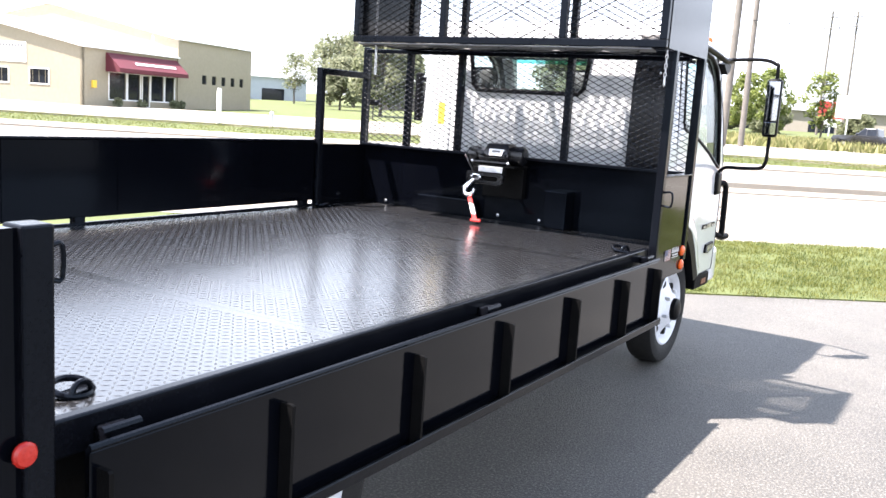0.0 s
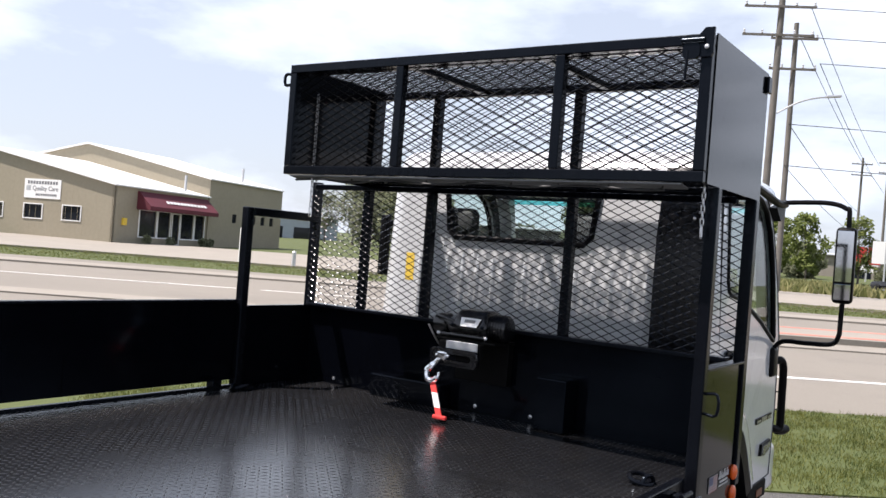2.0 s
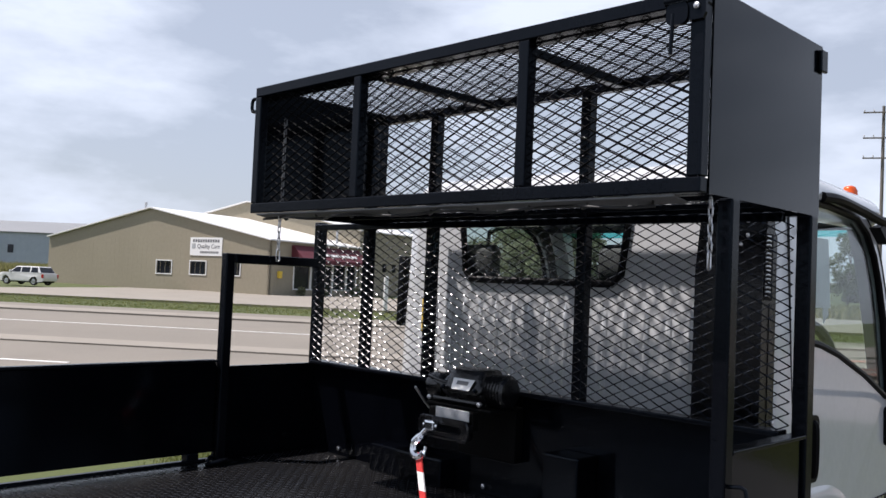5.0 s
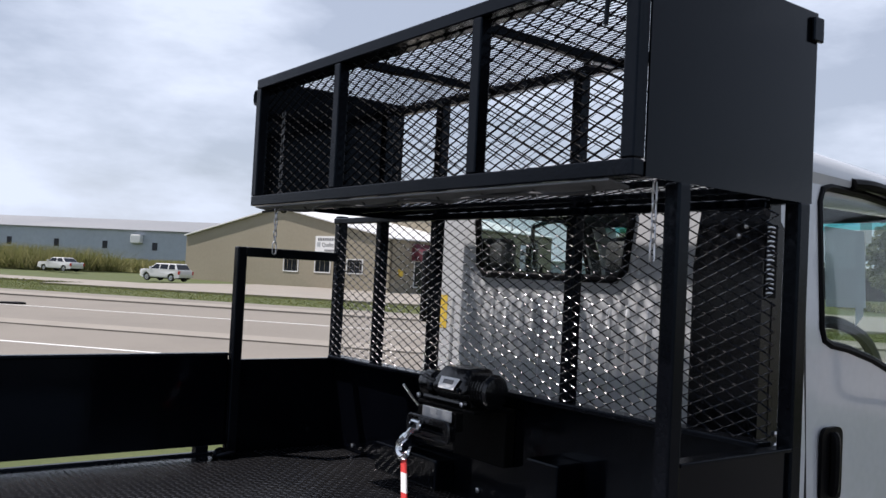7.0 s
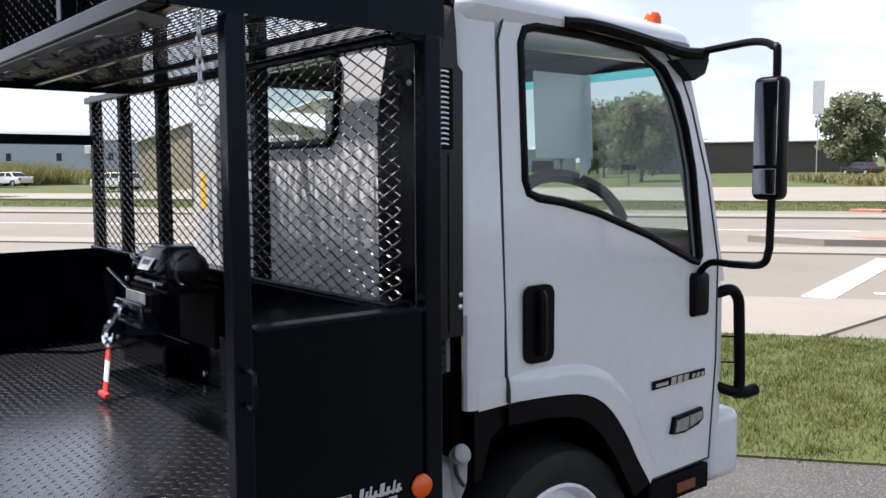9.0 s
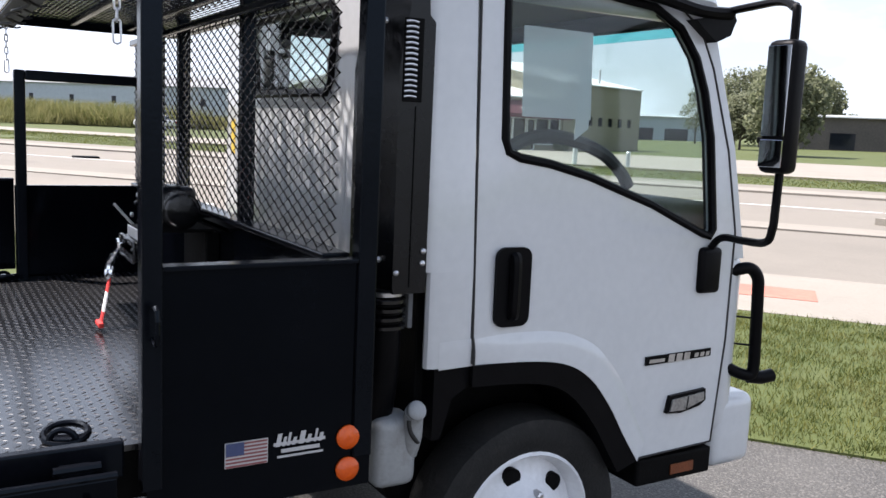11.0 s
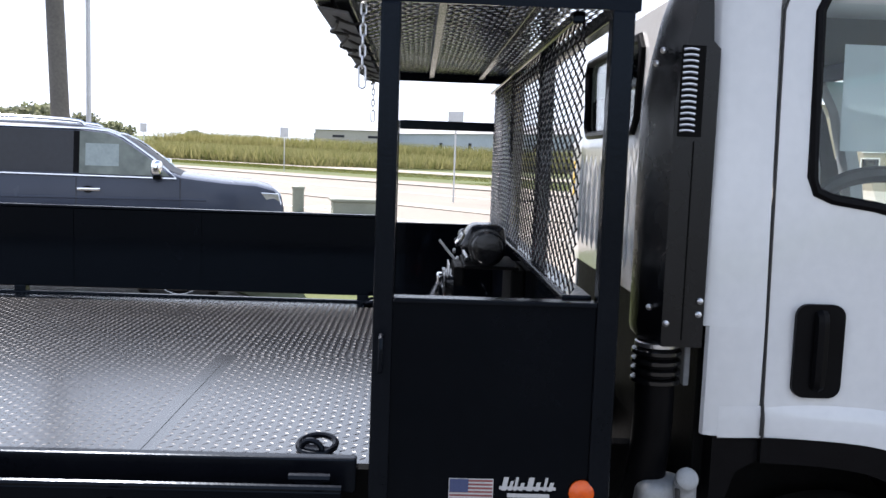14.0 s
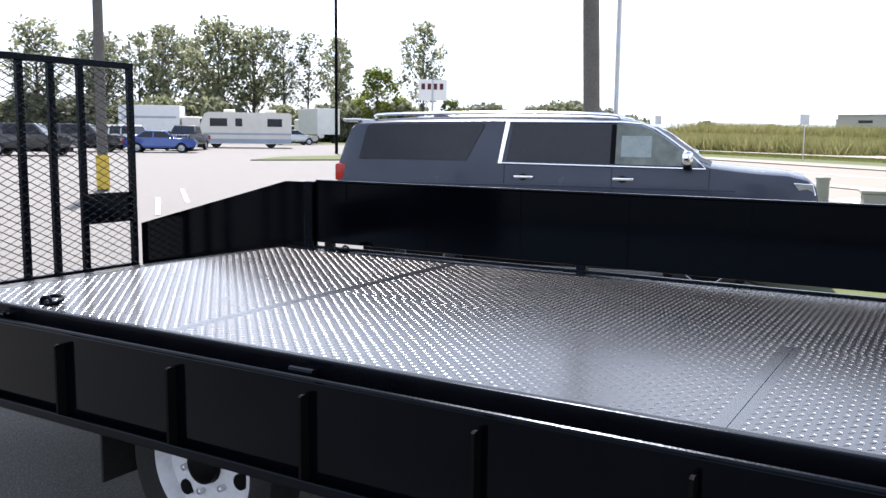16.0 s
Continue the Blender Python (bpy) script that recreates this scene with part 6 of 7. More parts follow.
# ---- buildings ----
def tan_building():
    """Two joined metal halls: a low one with a shop front and a taller one behind it."""
    hall = thing("metal_building", "tan metal building with white roof, maroon awning and shop windows", "building", m=Matrix.Translation(settle(-70.3, 46)) @ Matrix.Rotation(radians(14), 4, "Z") @ Matrix.Scale((settle(-70.3, 46).x - 2.6) / -72.9, 4))
    # local axes: -x runs along the gable wall, +y along the shop wall
    L, D, E, P = 34.6, 14.6, 5.45, 8.7
    wins = [rect(-16.1, -13.8, 1.7, 3.05), rect(-11.0, -8.7, 1.75, 3.1), rect(-6.1, -3.9, 1.8, 3.15)]
    part("gable_wall", plate([(-L, -0.1), (0, -0.1), (0, E), (-L / 2, P), (-L, E)], wins, 0.25, lambda u, v, w: (u, w, v)), M_TAN, hall)
    for q in wins:
        part("window_frame", plate([(q[0][0] - 0.1, q[0][1] - 0.1), (q[1][0] + 0.1, q[1][1] - 0.1), (q[2][0] + 0.1, q[2][1] + 0.1), (q[3][0] - 0.1, q[3][1] + 0.1)], [q], 0.06, lambda u, v, w: (u, -0.062 + w, v)), M_ROOF, hall)
        part("pane", plate(q, [], 0.03, lambda u, v, w: (u, 0.1 + w, v)), M_PANE, hall)
    shop = [rect(3.7, 6.2, 0.7, 3.3), rect(6.5, 8.4, 0.7, 3.3), rect(8.8, 9.9, 0.1, 3.2), rect(10.2, 12.3, 0.7, 3.3), rect(12.6, 14.2, 0.7, 3.3)]
    part("shop_wall", plate([(0, -0.1), (D + 0.1, -0.1), (D + 0.1, E), (0, E)], shop, 0.25, lambda u, v, w: (-w, u, v)), M_TAN, hall)
    for q in shop:
        part("window_frame", plate([(q[0][0] - 0.12, q[0][1] - 0.12), (q[1][0] + 0.12, q[1][1] - 0.12), (q[2][0] + 0.12, q[2][1] + 0.12), (q[3][0] - 0.12, q[3][1] + 0.12)], [q], 0.06, lambda u, v, w: (0.002 + w, u, v)), M_LABEL, hall)
        part("pane", plate(q, [], 0.03, lambda u, v, w: (-0.12 - w, u, v)), M_PANE, hall)
    for a, c, d in ((-L / 2, 0.35, 1), (-L - 0.35, -L / 2, -1)):
        z0, z1 = (P + 0.02, E - 0.05) if d > 0 else (E - 0.05, P + 0.02)
        part("roof", plate([(a, z0), (c, z1), (c, z1 + 0.14), (a, z0 + 0.14)], [], D + 0.5, lambda u, v, w: (u, -0.35 + w, v)), M_ROOF, hall)
    aw = part("awning", plate([(0.02, 3.35), (0.02, 5.15), (0.15, 5.15), (1.7, 3.75), (1.7, 3.35), (1.62, 3.35), (1.62, 3.7), (0.1, 5.05), (0.1, 3.35)], [], 11.2, lambda u, v, w: (u, 3.2 + w, v)), M_MAROON, hall, "maroon cloth awning with white lettering")
    for y in (3.2, 14.4):
        part("awning_end", plate([(0.02, 3.36), (0.02, 5.13), (0.14, 5.13), (1.68, 3.74), (1.68, 3.36)], [], 0.03, lambda u, v, w, y=y: (u, y + w - 0.015, v)), M_MAROON, hall)
    for k in range(12):
        part("letter_bar", plate(rect(6.2 + 0.56 * k, 6.62 + 0.56 * k, 0.18, 0.52), [], 0.02, lambda u, v, w: (1.28 - (v - 0.18) * 0.73 + w, u, 4.02 + v * 0.7 + 0.04)), M_LABEL, hall)
    sg = part("wall_sign", plate(rect(-11.1, -6.5, 3.7, 5.6), [], 0.05, lambda u, v, w: (u, -0.06 + w, v)), M_LABEL, hall, "white sign board with grey lettering")
    words = bpy.data.curves.new("lettering", "FONT")
    words.body, words.size, words.extrude = "Quality Care", 0.62, 0.006
    words.materials.append(M_GREYTRIM)
    lettering = new("lettering", words)
    lettering.parent, lettering.matrix_basis = sg, pose(-10.05, -0.07, 4.48, 90)
    part("emblem", plate(rect(-10.85, -10.3, 4.45, 4.95), [], 0.01, lambda u, v, w: (u, -0.072 + w, v)), M_GALV, hall)
    for z, h, a, c, n in ((5.1, 0.3, -10.7, -6.8, 11), (3.95, 0.22, -9.6, -6.9, 12)):
        for k in range(n):
            u = a + (c - a) * k / n
            part("letter_bar", plate(rect(u, u + (c - a) / n * 0.7, z, z + h), [], 0.01, lambda u, v, w: (u, -0.072 + w, v)), M_GREYTRIM, hall)
    for k in range(46):
        part("siding_rib", box(-L + 0.75 * k + 0.3, -L + 0.75 * k + 0.33, -0.004, 0.0, 0.0, E - 0.1 if abs(-L + 0.75 * k + L / 2) > 14 else E), M_TAN, hall)
    part("corner_box", box(0.0, 0.25, 1.2, 1.7, 1.7, 2.4, 0.02), M_YELLOW, hall)
    # taller hall behind
    H, Q, D2 = 7.45, 10.9, 15.0
    y0 = D + 0.15
    part("gable_wall", plate([(-L, -0.1), (0.1, -0.1), (0.1, H), (-L / 2, Q), (-L, H)], [], 0.25, lambda u, v, w: (u, y0 + w, v)), M_TAN, hall)
    small = [rect(y0 + 4.6 + 2.0 * k, y0 + 5.5 + 2.0 * k, 2.9, 3.9) for k in range(5)]
    part("side_wall", plate([(y0 + 0.26, -0.1), (y0 + D2, -0.1), (y0 + D2, H), (y0 + 0.26, H)], small, 0.25, lambda u, v, w: (0.1 - w, u, v)), M_TAN, hall)
    for q in small:
        part("pane", plate(q, [], 0.03, lambda u, v, w: (-0.02 - w, u, v)), M_PANE, hall)
    for a, c, d in ((-L / 2, 0.4, 1), (-L - 0.3, -L / 2, -1)):
        z0, z1 = (Q + 0.02, H - 0.05) if d > 0 else (H - 0.05, Q + 0.02)
        part("roof", plate([(a, z0), (c, z1), (c, z1 + 0.14), (a, z0 + 0.14)], [], D2 + 0.4, lambda u, v, w: (u, y0 - 0.3 + w, v)), M_ROOF, hall)
    for x, y, z in ((-1.5, 12.5, 5.6), (-2.0, 24.0, 7.6), (-19.5, 1.0, 7.5)):
        part("vent_pipe", tube([(x, y, z), (x, y, z + 2.0)], 0.14), M_GALV, hall)
    part("back_wall", box(-L, 0.1, y0 + D2, y0 + D2 + 0.25, -0.1, H), M_TAN, hall)
    part("far_wall", box(-L - 0.25, -L, 0.0, y0 + D2, -0.1, E), M_TAN, hall)
    part("shrub", leafy(bmesh.new(), [(0.9, 3.9, 0.4), (1.0, 12.8, 0.45), (0.9, 14.2, 0.4), (0.9, 7.6, 0.35)], 0.5, 140, 0.16, 5), M_LEAF, hall)


def leafy(b, centres, radius, per, size, seed):
    """Small leaf clusters, tilted at random, round the given centres."""
    rnd = random.Random(seed)
    for c in centres:
        for _ in range(per):
            d = Vector((rnd.gauss(0, 1), rnd.gauss(0, 1), rnd.gauss(0, 0.8)))
            d = d.normalized() * radius * rnd.random() ** 0.45
            p = Vector(c) + d
            u = Vector((rnd.uniform(-1, 1), rnd.uniform(-1, 1), rnd.uniform(-1, 1))).normalized()
            w = u.orthogonal().normalized()
            s = size * rnd.uniform(0.6, 1.4)
            b.faces.new([b.verts.new(p + q) for q in (u * s, w * s * 0.6, -u * s, -w * s * 0.6)])
    return b


tan_building()


def shed(name, label, x, y, rz, length, depth, height, wall, roof, doors=(), pitch=0.6):
    s = thing(name, label, "building", "buildings beyond the road", m=pose(x, y, rise(x, y) - 0.6, 0, 0, rz))
    part("wall", box(-length / 2, length / 2, 0, depth, -0.1, height), wall, s)
    part("roof", plate([(-0.5, height - 0.05), (depth / 2, height + pitch), (depth + 0.5, height - 0.05), (depth + 0.5, height + 0.1), (depth / 2, height + pitch + 0.2), (-0.5, height + 0.1)], [], length + 1, lambda u, v, w: (w - length / 2 - 0.5, u, v)), roof, s)
    for a, c, z0, z1 in doors:
        part("door", box(a, c, -0.08, 0.02, z0, z1), M_PANE, s)
    return s


wh = shed("warehouse", "long blue-grey metal warehouse across the field", -238, 32, 40.4, 220, 40, 7.0, M_BLUEGREY, M_ROOFGREY, [(-40 + 13.0 * k, -38.7 + 13.0 * k, 2.5, 4.3) for k in range(10)], 3.3)
part("wall_fan", box(46, 48.6, -1.4, 0, 4.0, 6.0, 0.2), M_CARWHITE, wh)
shed("warehouse", "distant pale grey warehouse block", -286, -23, 80, 24, 30, 6.0, M_PALEBLOCK, M_PALEBLOCK, [(-6, -2, 3.6, 4.4), (6, 10, 3.6, 4.4)], 0.3)
shed("low_building", "low dark brick building across the junction", -62, 104, 32, 26, 12, 4.6, M_DARKBLD, M_GALV, [(-8, -5, 0.5, 2.6), (2, 5, 0.5, 2.6)], 0.3)
shed("low_building", "low blue and white building among trees", -112, 112, 45, 18, 10, 4.6, M_BLUEGREY, M_CARWHITE, [(-6, -1, 0.2, 2.6), (1, 5, 0.2, 2.6)], 0.4)
shed("low_building", "low pale building beyond the junction", -24, 150, 10, 40, 12, 4.0, M_CONCRETE, M_GALV, [(-10, -6, 0.5, 2.4), (0, 4, 0.5, 2.4)], 0.3)


# ---- trees ----
def tree(name, label, h, clear, spread, leaf, seed, size=0.34, per=95, clumps=34, r0=0.2):
    rnd = random.Random(seed)
    tr = thing(name, label, "tree", "trees along the lot")
    top = Vector((rnd.uniform(-0.4, 0.4), rnd.uniform(-0.4, 0.4), h * 0.9))
    b = tube(smooth_line([(0, 0, -0.2), (0.1, 0.05, h * 0.25), (top.x * 0.6, top.y * 0.6, h * 0.55), top], 4), [r0 * (1 - 0.075 * k) for k in range(13)], 8)
    cs = []
    for k in range(clumps):
        z = clear * h + (1 - clear) * h * (k + 0.5) / clumps
        f = (z / h - clear) / (1 - clear)
        wid = spread * (0.45 + 1.15 * math.sin(math.pi * min(1, 0.12 + 0.82 * f))) * rnd.uniform(0.35, 1.0) * 0.62
        a = k * 2.4 + rnd.uniform(-0.6, 0.6)
        c = Vector((math.cos(a) * wid + top.x * f, math.sin(a) * wid + top.y * f, min(z, h - 0.5)))
        cs.append(c)
        base = Vector((top.x * 0.6 * f, top.y * 0.6 * f, max(0.18 * h, z - wid * 0.9 - 0.6)))
        tube([base, base.lerp(c, 0.55) + Vector((0, 0, 0.25)), c], [r0 * 0.3, r0 * 0.18, r0 * 0.06], 5, False, b)
    part("trunk", b, M_BARK, tr, "", True)
    part("crown", leafy(bmesh.new(), cs, spread * 0.30, per, size, seed), leaf, tr)
    return tr


T_TALL = tree("tree", "tall thin-crowned tree with a bare lower trunk", 13.6, 0.36, 3.0, M_LEAF, 11, 0.24, 38, 34)
T_WIDE = tree("tree", "broad dense green tree", 13.0, 0.34, 4.4, M_LEAF, 12, 0.26, 42, 44, 0.26)
T_OPEN = tree("tree", "open-crowned tree with gaps in the leaves", 13.2, 0.38, 2.4, M_LEAF, 13, 0.22, 36, 24, 0.15)
T_SMALL = tree("tree", "young yellowish green tree", 8.4, 0.18, 2.5, M_LEAF2, 14, 0.22, 75, 30, 0.14)
T_ROUND = tree("tree", "round dark green street tree", 8.8, 0.2, 4.0, M_LEAF, 15, 0.26, 120, 46, 0.22)
T_SHRUB = tree("tree", "low bushy thicket at the lot edge", 3.6, 0.03, 3.0, M_LEAF, 16, 0.28, 100, 22, 0.1)


def place(proto, x, y, s, a):
    return copy_thing(proto, Matrix.Translation((x, y, rise(x, y) - 0.15)) @ Matrix.Rotation(radians(a), 4, "Z") @ Matrix.Scale(s, 4))


T_TALL.matrix_basis = Matrix.Translation((-72.5, -87, rise(-72.5, -87) - 0.15))
T_WIDE.matrix_basis = Matrix.Translation((-58.7, -91.3, rise(-58.7, -91.3) - 0.15))
T_OPEN.matrix_basis = Matrix.Translation((-81.3, -70.7, rise(-81.3, -70.7) - 0.15))
T_SMALL.matrix_basis = Matrix.Translation((-78.2, -58.3, rise(-78.2, -58.3) - 0.15))
T_ROUND.matrix_basis = Matrix.Translation((-45.0, 97.7, rise(-45.0, 97.7) - 0.15))
T_SHRUB.matrix_basis = Matrix.Translation((-62, -82, rise(-62, -82) - 0.15))
for q in ((-52, -96, 0.98, 40), (-66, -89, 0.93, 200), (-74.5, -79, 1.08, 70), (-77.5, -76, 1.02, 300)):
    place(T_WIDE, *q)
for q in ((-75.5, -84.5, 0.9, 90), (-79.5, -73, 0.98, 160), (-70, -83, 0.97, 250), (-85.4, -56.5, 1.02, 20), (-64, -88, 0.9, 130)):
    place(T_TALL, *q)
for q in ((-87.6, -70.8, 0.99, 100), (-84, -68, 0.92, 220), (-68.5, -86, 0.95, 310)):
    place(T_OPEN, *q)
for q in ((-84, -52, 0.6, 10), (-92, -50, 0.55, 70)):
    place(T_SMALL, *q)
for k in range(18):
    place(T_SHRUB, -54 - 3.0 * k + random.uniform(-1.5, 1.5), -93 + 3.3 * k + random.uniform(-2, 2), random.uniform(0.8, 1.35), random.uniform(0, 360))
for q in ((-52.7, 69.8, 0.95, 30), (-69.7, 84, 0.75, 80), (-86.5, 108, 1.25, 120), (-80.4, 113, 1.1, 200)):
    place(T_ROUND, *q)
for q in ((-36, 104, 1.05, 240), (-20.3, 104, 0.95, 10), (-16.5, 116, 1.0, 60), (-27, 118, 0.95, 140)):
    place(T_SMALL, *q)
for q in ((-84.5, 98, 0.72, 20), (-88, 104, 0.85, 100), (-80, 100, 0.8, 160), (-92, 100, 0.62, 240), (-76, 104, 0.72, 300)):
    place(T_WIDE, *q)
for q in ((-189.8, -52.1, 0.5, 15), (-190.5, -49.6, 0.75, 80), (-191.1, -47.1, 0.55, 150), (-193.2, -37.1, 0.55, 220), (-193.3, -36.3, 0.65, 290)):
    place(T_SHRUB, *q)
for k in range(10):
    place(T_SHRUB, -100 + 9.5 * k + random.uniform(-2, 2), 128 + random.uniform(-5, 5), random.uniform(0.8, 1.4), random.uniform(0, 360))


# ---- poles and signs ----
def pole(name, label, x, y, h, r, material, lean=0.0, category="pole"):
    p = thing(name, label, category, "poles along the road", m=Matrix.Translation((x, y, rise(x, y))))
    part("shaft", tube([(0, 0, -0.2), (lean * h * 0.5, 0, h * 0.5), (lean * h, 0, h)], [r, r * 0.9, r * 0.78], 14), material, p, "", True)
    return p


pl = pole("wooden_pole", "thick weathered wooden pole leaning slightly behind the parked car", -14.2, -7.4, 12.0, 0.185, M_POLE)
pl.matrix_basis = pl.matrix_basis @ Matrix.Rotation(radians(2.2), 4, "X")
pole("lamp_pole", "slim galvanised metal pole", -15.4, -7.38, 12.0, 0.055, M_GALV)
py = pole("wooden_pole", "wooden pole with a yellow guard sleeve", -13.1, -21.9, 12.0, 0.15, M_POLE, -0.006)
part("guard_sleeve", lathe([(0.17, 0.02), (0.185, 0.03), (0.185, 1.0), (0.17, 1.01)], 16, lambda a, c, d: (a, c, d)), M_YELLOW, py, "yellow plastic guard sleeve", True)
pole("lamp_pole", "tall dark slim lamp pole in the lot", -44.0, -37.4, 15.0, 0.11, M_UNDER)
for x, y, top, r, lean, arms, half in ((-13.3, 56.4, 22.5, 0.26, 0.012, (19.6, 17.7), 2.3), (-12.6, 58.8, 19.2, 0.21, 0.0, (18.0, 15.9), 1.55), (-30.3, 97.0, 23.2, 0.2, 0.004, (22.4, 19.6, 17.4), 1.9), (-20.0, 134.0, 19.6, 0.2, 0.01, (18.6, 17.0), 1.4), (-16.6, 134.6, 19.6, 0.2, 0.004, (18.8, 17.4), 1.2)):
    g = rise(x, y)
    up = pole("utility_pole", "weathered wooden utility pole with cross-arms and wires", x, y, top - g, r, M_POLE, lean)
    for z in arms:
        z -= g
        arm = part("cross_arm", merge(bmesh.new(), box(-half, half, -0.07, 0.07, z, z + 0.15, 0.01), pose(lean * z, -0.28, 0, 0, 0, 25)), M_POLE, up)
        for s in (-0.95, -0.45, 0.45, 0.95):
            c = pose(lean * z, -0.28, 0, 0, 0, 25) @ Vector((s * half, 0, z + 0.15))
            part("insulator", lathe([(0.04, 0), (0.09, 0.06), (0.04, 0.12), (0.08, 0.2), (0.03, 0.28)], 8, lambda a, e, d, c=c: (c.x + a, c.y + e, c.z + d)), M_GALV, arm)
lamp_pole = bpy.data.objects["utility_pole"]
part("lamp_arm", tube(smooth_line([(0.45, -0.1, 12.0), (1.6, 0.6, 12.8), (2.6, 1.3, 13.2), (3.4, 1.8, 13.3)], 4), 0.06), M_GALV, lamp_pole)
part("lamp_head", merge(bmesh.new(), box(-0.1, 0.9, -0.16, 0.16, -0.05, 0.12, 0.05), pose(3.2, 1.7, 13.3, 0, -6, 33)), M_GALV, lamp_pole)
wires = thing("overhead_wires", "black overhead power lines between the poles", "cable")
for k, (z, off) in enumerate(((19.8, 1.2), (17.9, 0.6), (16.0, 2.0), (12.0, 0.3), (9.2, 0.2))):
    b = tube([(-12.6 + off + 107 * t, 57.5 + 52 * t, z - 4 * t * (1 - t)) for t in [j / 12 for j in range(13)]], 0.025, 5)
    part("wire", b, M_WIRE, wires)
    part("wire", tube([(-12.6 + off - 6 * t, 57.5 + 75 * t, z - 3 * t * (1 - t) - 1.5 * t) for t in [j / 10 for j in range(11)]], 0.025, 5), M_WIRE, wires)


def sign(name, label, x, y, z0, z1, w, a, material, category="sign", r=0.035):
    s = thing(name, label, category, "signs along the road", m=pose(x, y, rise(x, y), 0, 0, a))
    part("post", tube([(0, 0, -0.3), (0, 0, z1)], r), M_GALV, s)
    part("panel", box(-w / 2, w / 2, -0.045, -0.038, z0, z1, 0.002, 1), material, s)
    return s


sign("road_sign", "back of a grey road sign on a thin post", -30.0, 0.98, 2.75, 3.45, 0.6, 75, M_GALV)
sign("road_sign", "back of a small grey road sign", -58.9, -9.9, 2.4, 3.1, 0.65, 75, M_GALV)
sign("road_sign", "back of a small grey road sign at the field", -67.1, -22.3, 2.3, 3.0, 0.6, 75, M_GALV)
sign("road_sign", "white road sign on a thin post at the junction", -34.2, 69.5, 5.6, 8.4, 0.9, 20, M_GALV)
hs = sign("pylon_sign", "white dealer sign board with dark red lettering", -73.2, -47.7, 4.5, 6.6, 2.9, 125, M_LABEL, r=0.12)
for k in range(4):
    part("letter_bar", box(-1.15 + 0.62 * k, -0.78 + 0.62 * k, 0.0, 0.02, 5.6, 6.2), M_MAROON, hs)
    part("letter_bar", box(-1.15 + 0.62 * k, -0.78 + 0.62 * k, -0.06, -0.046, 5.6, 6.2), M_MAROON, hs)
rsn = sign("pylon_sign", "red and white sign board beyond the junction", -18.0, 132.0, 2.4, 4.8, 3.4, 10, M_REDDECAL, r=0.12)
part("panel", box(-1.5, 1.5, -0.05, -0.04, 1.2, 2.3, 0.002, 1), M_LABEL, rsn)
sign("pylon_sign", "white sign board beyond the junction", -12.5, 108.0, 2.6, 5.2, 2.8, 10, M_LABEL, r=0.1)
part("marker_tube", lathe([(0.14, 0), (0.14, 1.85), (0.1, 1.95)], 12, lambda a, c, d: settle(-39.0, 33.8) + Vector((a, c, d))), M_CARWHITE, None)
tagged(bpy.data.objects["marker_tube"], "white marker post at the forecourt edge", "post")
part("bollard", lathe([(0.12, 0), (0.12, 0.75), (0.06, 0.82)], 12, lambda a, c, d: settle(-36.8, 36.2) + Vector((a, c, d))), M_GALV, None)
tagged(bpy.data.objects["bollard"], "short grey bollard at the forecourt edge", "bollard")
part("utility_pedestal", lathe([(0.17, 0), (0.17, 0.72), (0.19, 0.73), (0.19, 0.80), (0.05, 0.86)], 16, lambda a, c, d: (-22.0 + a, -3.85 + c, d)), M_GREEN, None, "", True)
tagged(bpy.data.objects["utility_pedestal"], "round grey-green utility pedestal", "utility pedestal")
ub = thing("utility_cabinet", "low grey-green utility cabinet with a flat lid", "utility cabinet", m=pose(-21.5, -2.2, 0.05, 0, 0, 10))
part("body", box(-0.4, 0.4, -0.62, 0.62, -0.1, 0.40, 0.02), M_GREEN, ub)
part("lid", box(-0.45, 0.45, -0.68, 0.68, 0.40, 0.48, 0.02), M_GREEN, ub)
part("drain_grate", box(-32.6, -31.9, 3.9, 4.8, 0.0, 0.16, 0.02), M_UNDER, None)
tagged(bpy.data.objects["drain_grate"], "dark drain grate at the road edge", "drain")
part("drain_grate", box(-12.4, -11.2, 30.5, 31.4, 0.1, 0.34, 0.02), M_PAVER, None)
tagged(bpy.data.objects["drain_grate.001"], "rusty drain cover at the road edge", "drain")
mb = thing("mailbox", "black roadside mailbox on a post", "mailbox", m=pose(-44.0, 57.0, rise(-44, 57), 0, 0, 30))
part("post", box(-0.06, 0.06, -0.06, 0.06, -0.1, 1.2, 0.01), M_POLE, mb)
part("box", box(-0.6, 0.6, -0.2, 0.2, 1.2, 1.7, 0.08, 3), M_PLASTIC, mb)

# grass island in the lot
slab("grass_island", [(-58.3, -7.6), (-67.6, -5.9), (-73, -1.4), (-70, 3.0), (-61, 3.0), (-60.2, -1.8)], 0.06, M_TURF, "green grass island in the lot")


# ---- grass ----
def rise_many(x, y):
    r = np.hypot(x - 2.6, y + 2.0)
    az = np.degrees(np.abs(np.arctan2((x - 2.6) * 0.37 + (y + 2.0) * 0.93, -(x - 2.6) * 0.93 + (y + 2.0) * 0.37)))
    k = np.clip((az - 12) / 30, 0, 1)
    k = k * k * (3 - 2 * k)
    return (0.0045 + 0.0075 * k) * (np.sqrt((r - 15) ** 2 + 30) + r - 15) / 2 * np.minimum(1.0, r / 15) + 0.012 * (np.sqrt((r - 110) ** 2 + 900) + r - 110) / 2 * np.minimum(1.0, r / 110) ** 2


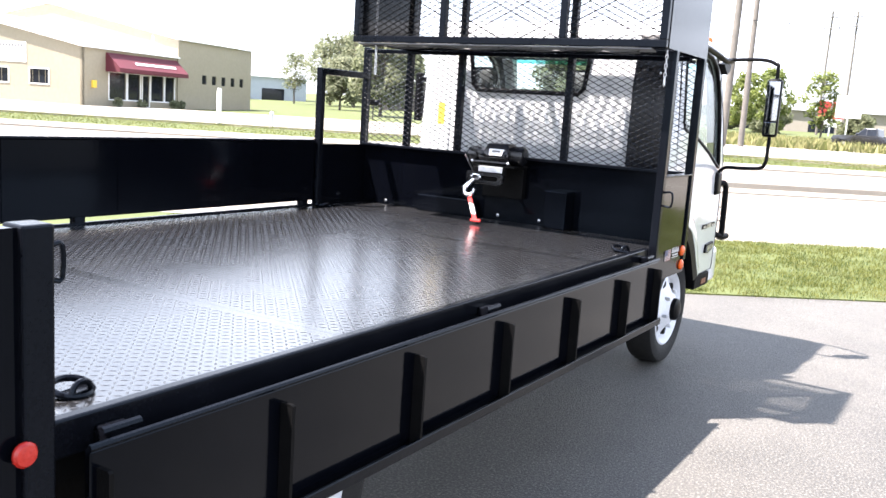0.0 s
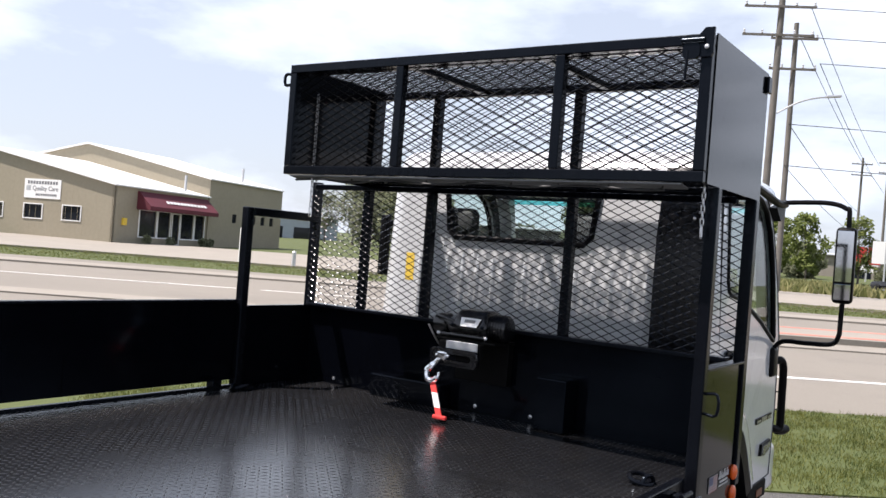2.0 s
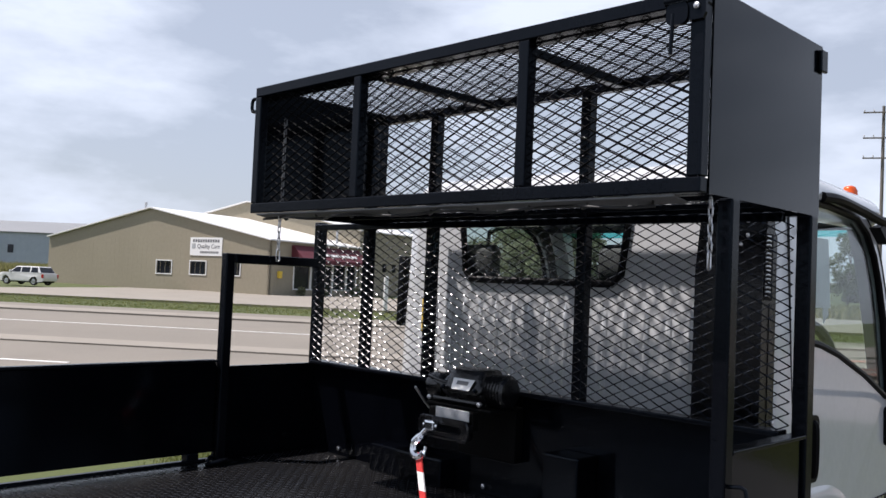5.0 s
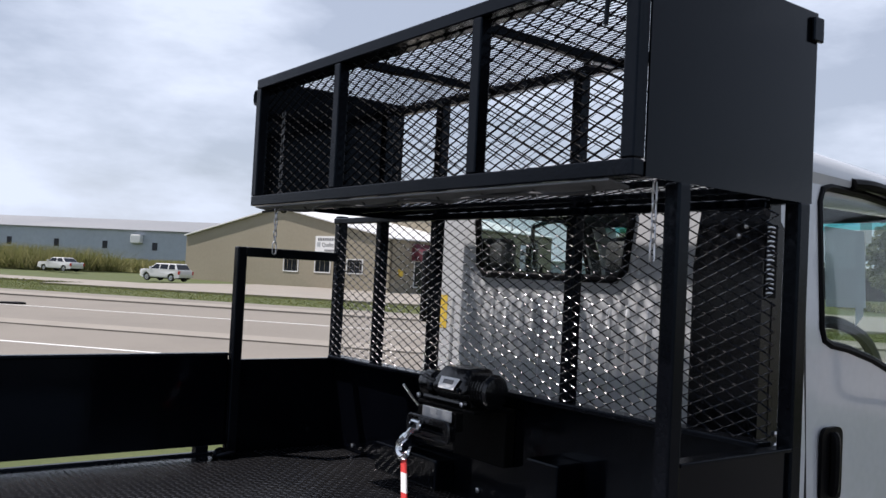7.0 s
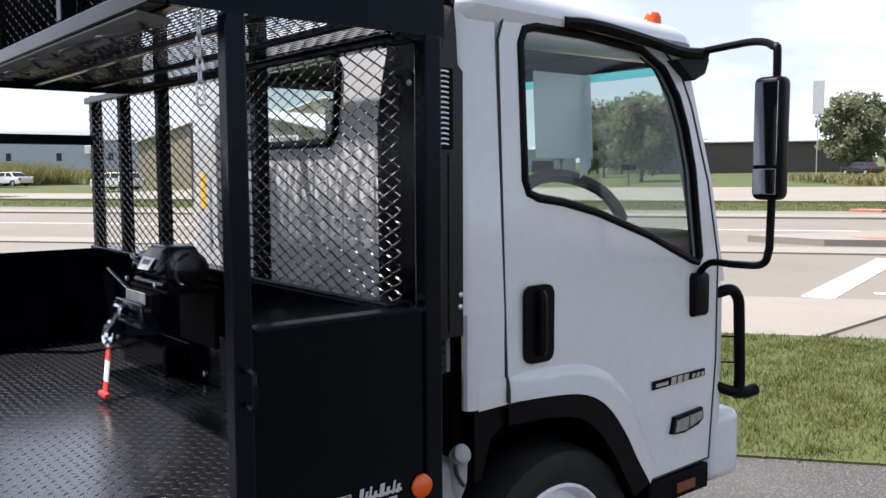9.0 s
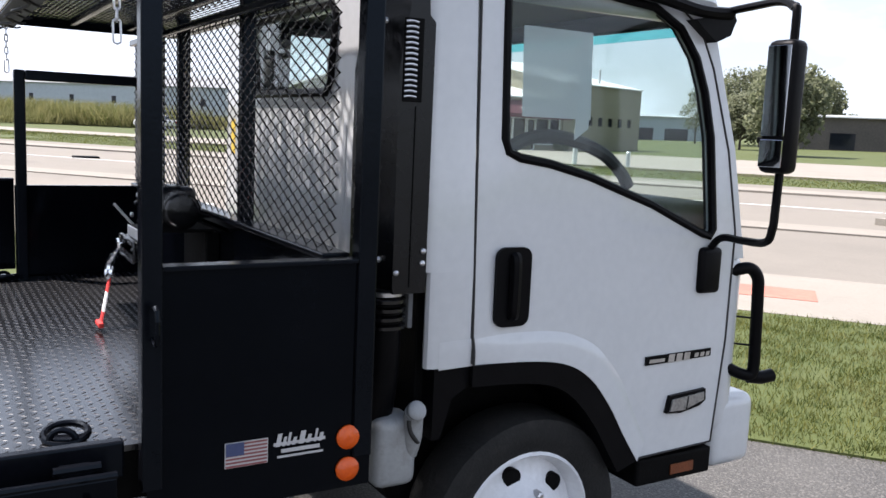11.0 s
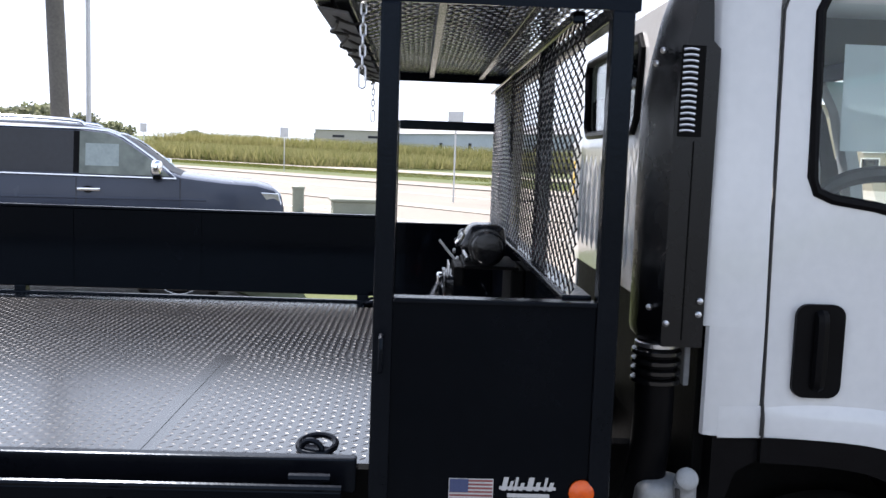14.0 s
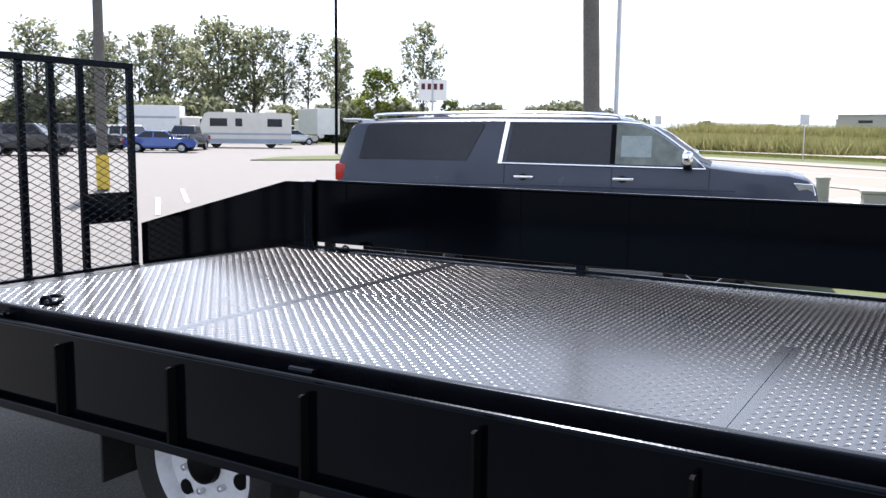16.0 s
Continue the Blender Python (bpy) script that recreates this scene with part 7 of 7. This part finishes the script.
def blades(name, label, count, s0, s1, n0, n1, h0, h1, w, material, seed, z=0.0, clump=0.0):
    rnd = np.random.default_rng(seed)
    s, n = rnd.uniform(s0, s1, count), rnd.uniform(n0, n1, count)
    if clump:
        k = rnd.integers(0, count // 14 + 1, count)
        s, n = s[k] + rnd.normal(0, clump, count), n[k] + rnd.normal(0, clump, count)
    x, y = 0.78 * s - 0.62 * n, 0.62 * s + 0.78 * n
    h, a, ww = rnd.uniform(h0, h1, count), rnd.uniform(0, 2 * np.pi, count), w * rnd.uniform(0.6, 1.4, count)
    lx, ly = rnd.normal(0, 0.45, count) * h, rnd.normal(0, 0.45, count) * h
    # carried along the line of sight onto the rising land
    dx, dy, lo, hi = x - 2.6, y + 2.0, np.zeros(count), np.ones(count)
    for _ in range(24):
        m = (lo + hi) / 2
        up = 1.8 * (1 - m) > rise_many(2.6 + dx * m, -2.0 + dy * m)
        lo, hi = np.where(up, m, lo), np.where(up, hi, m)
    x, y = 2.6 + dx * lo, -2.0 + dy * lo
    g = rise_many(x, y) + z
    v = np.empty((count, 3, 3))
    v[:, 0] = np.stack((x - np.cos(a) * ww / 2, y - np.sin(a) * ww / 2, g), 1)
    v[:, 1] = np.stack((x + np.cos(a) * ww / 2, y + np.sin(a) * ww / 2, g), 1)
    v[:, 2] = np.stack((x + lx, y + ly, g + h), 1)
    return tagged(raw(name, v.reshape(-1, 3).tolist(), [(3 * k, 3 * k + 1, 3 * k + 2) for k in range(count)], material, None, label, "stuff"), category="grass")


blades("grass", "short mown grass blades on the strip", 130000, -3.5, 12.0, 2.66, 6.86, 0.02, 0.06, 0.0075, M_BLADE, 1, 0.013, 0.07)
blades("grass", "short grass at the end of the strip", 40000, 12.0, 30.0, 2.66, 6.86, 0.02, 0.06, 0.012, M_BLADE, 2, 0.015)
blades("field_grass", "tall green and straw field grass", 30000, -260, -46, 125, 300, 0.3, 0.75, 0.3, M_TALL, 3)
blades("field_grass", "rough verge grass beside the field", 50000, -230, -44, 44, 56, 0.03, 0.09, 0.05, M_BLADE, 4)
blades("field_grass", "rough grass beyond the road", 60000, -44, 60, 37.8, 50, 0.02, 0.06, 0.035, M_BLADE, 5)
blades("field_grass", "tall straw coloured grass beside the metal building", 9000, 28, 90, 88, 160, 0.3, 0.8, 0.3, M_TALL, 6)
blades("field_grass", "dense belt of tall straw and green grass", 22000, -110, -47, 130, 175, 0.9, 1.7, 0.2, M_TALL, 7)
blades("field_grass", "dense straw coloured field grass", 120000, -260, -100, 62, 120, 0.6, 1.7, 0.075, M_TALL, 8)
blades("field_grass", "high straw and green growth at the back of the field", 50000, -260, -90, 104, 128, 1.3, 2.9, 0.11, M_TALL, 9)
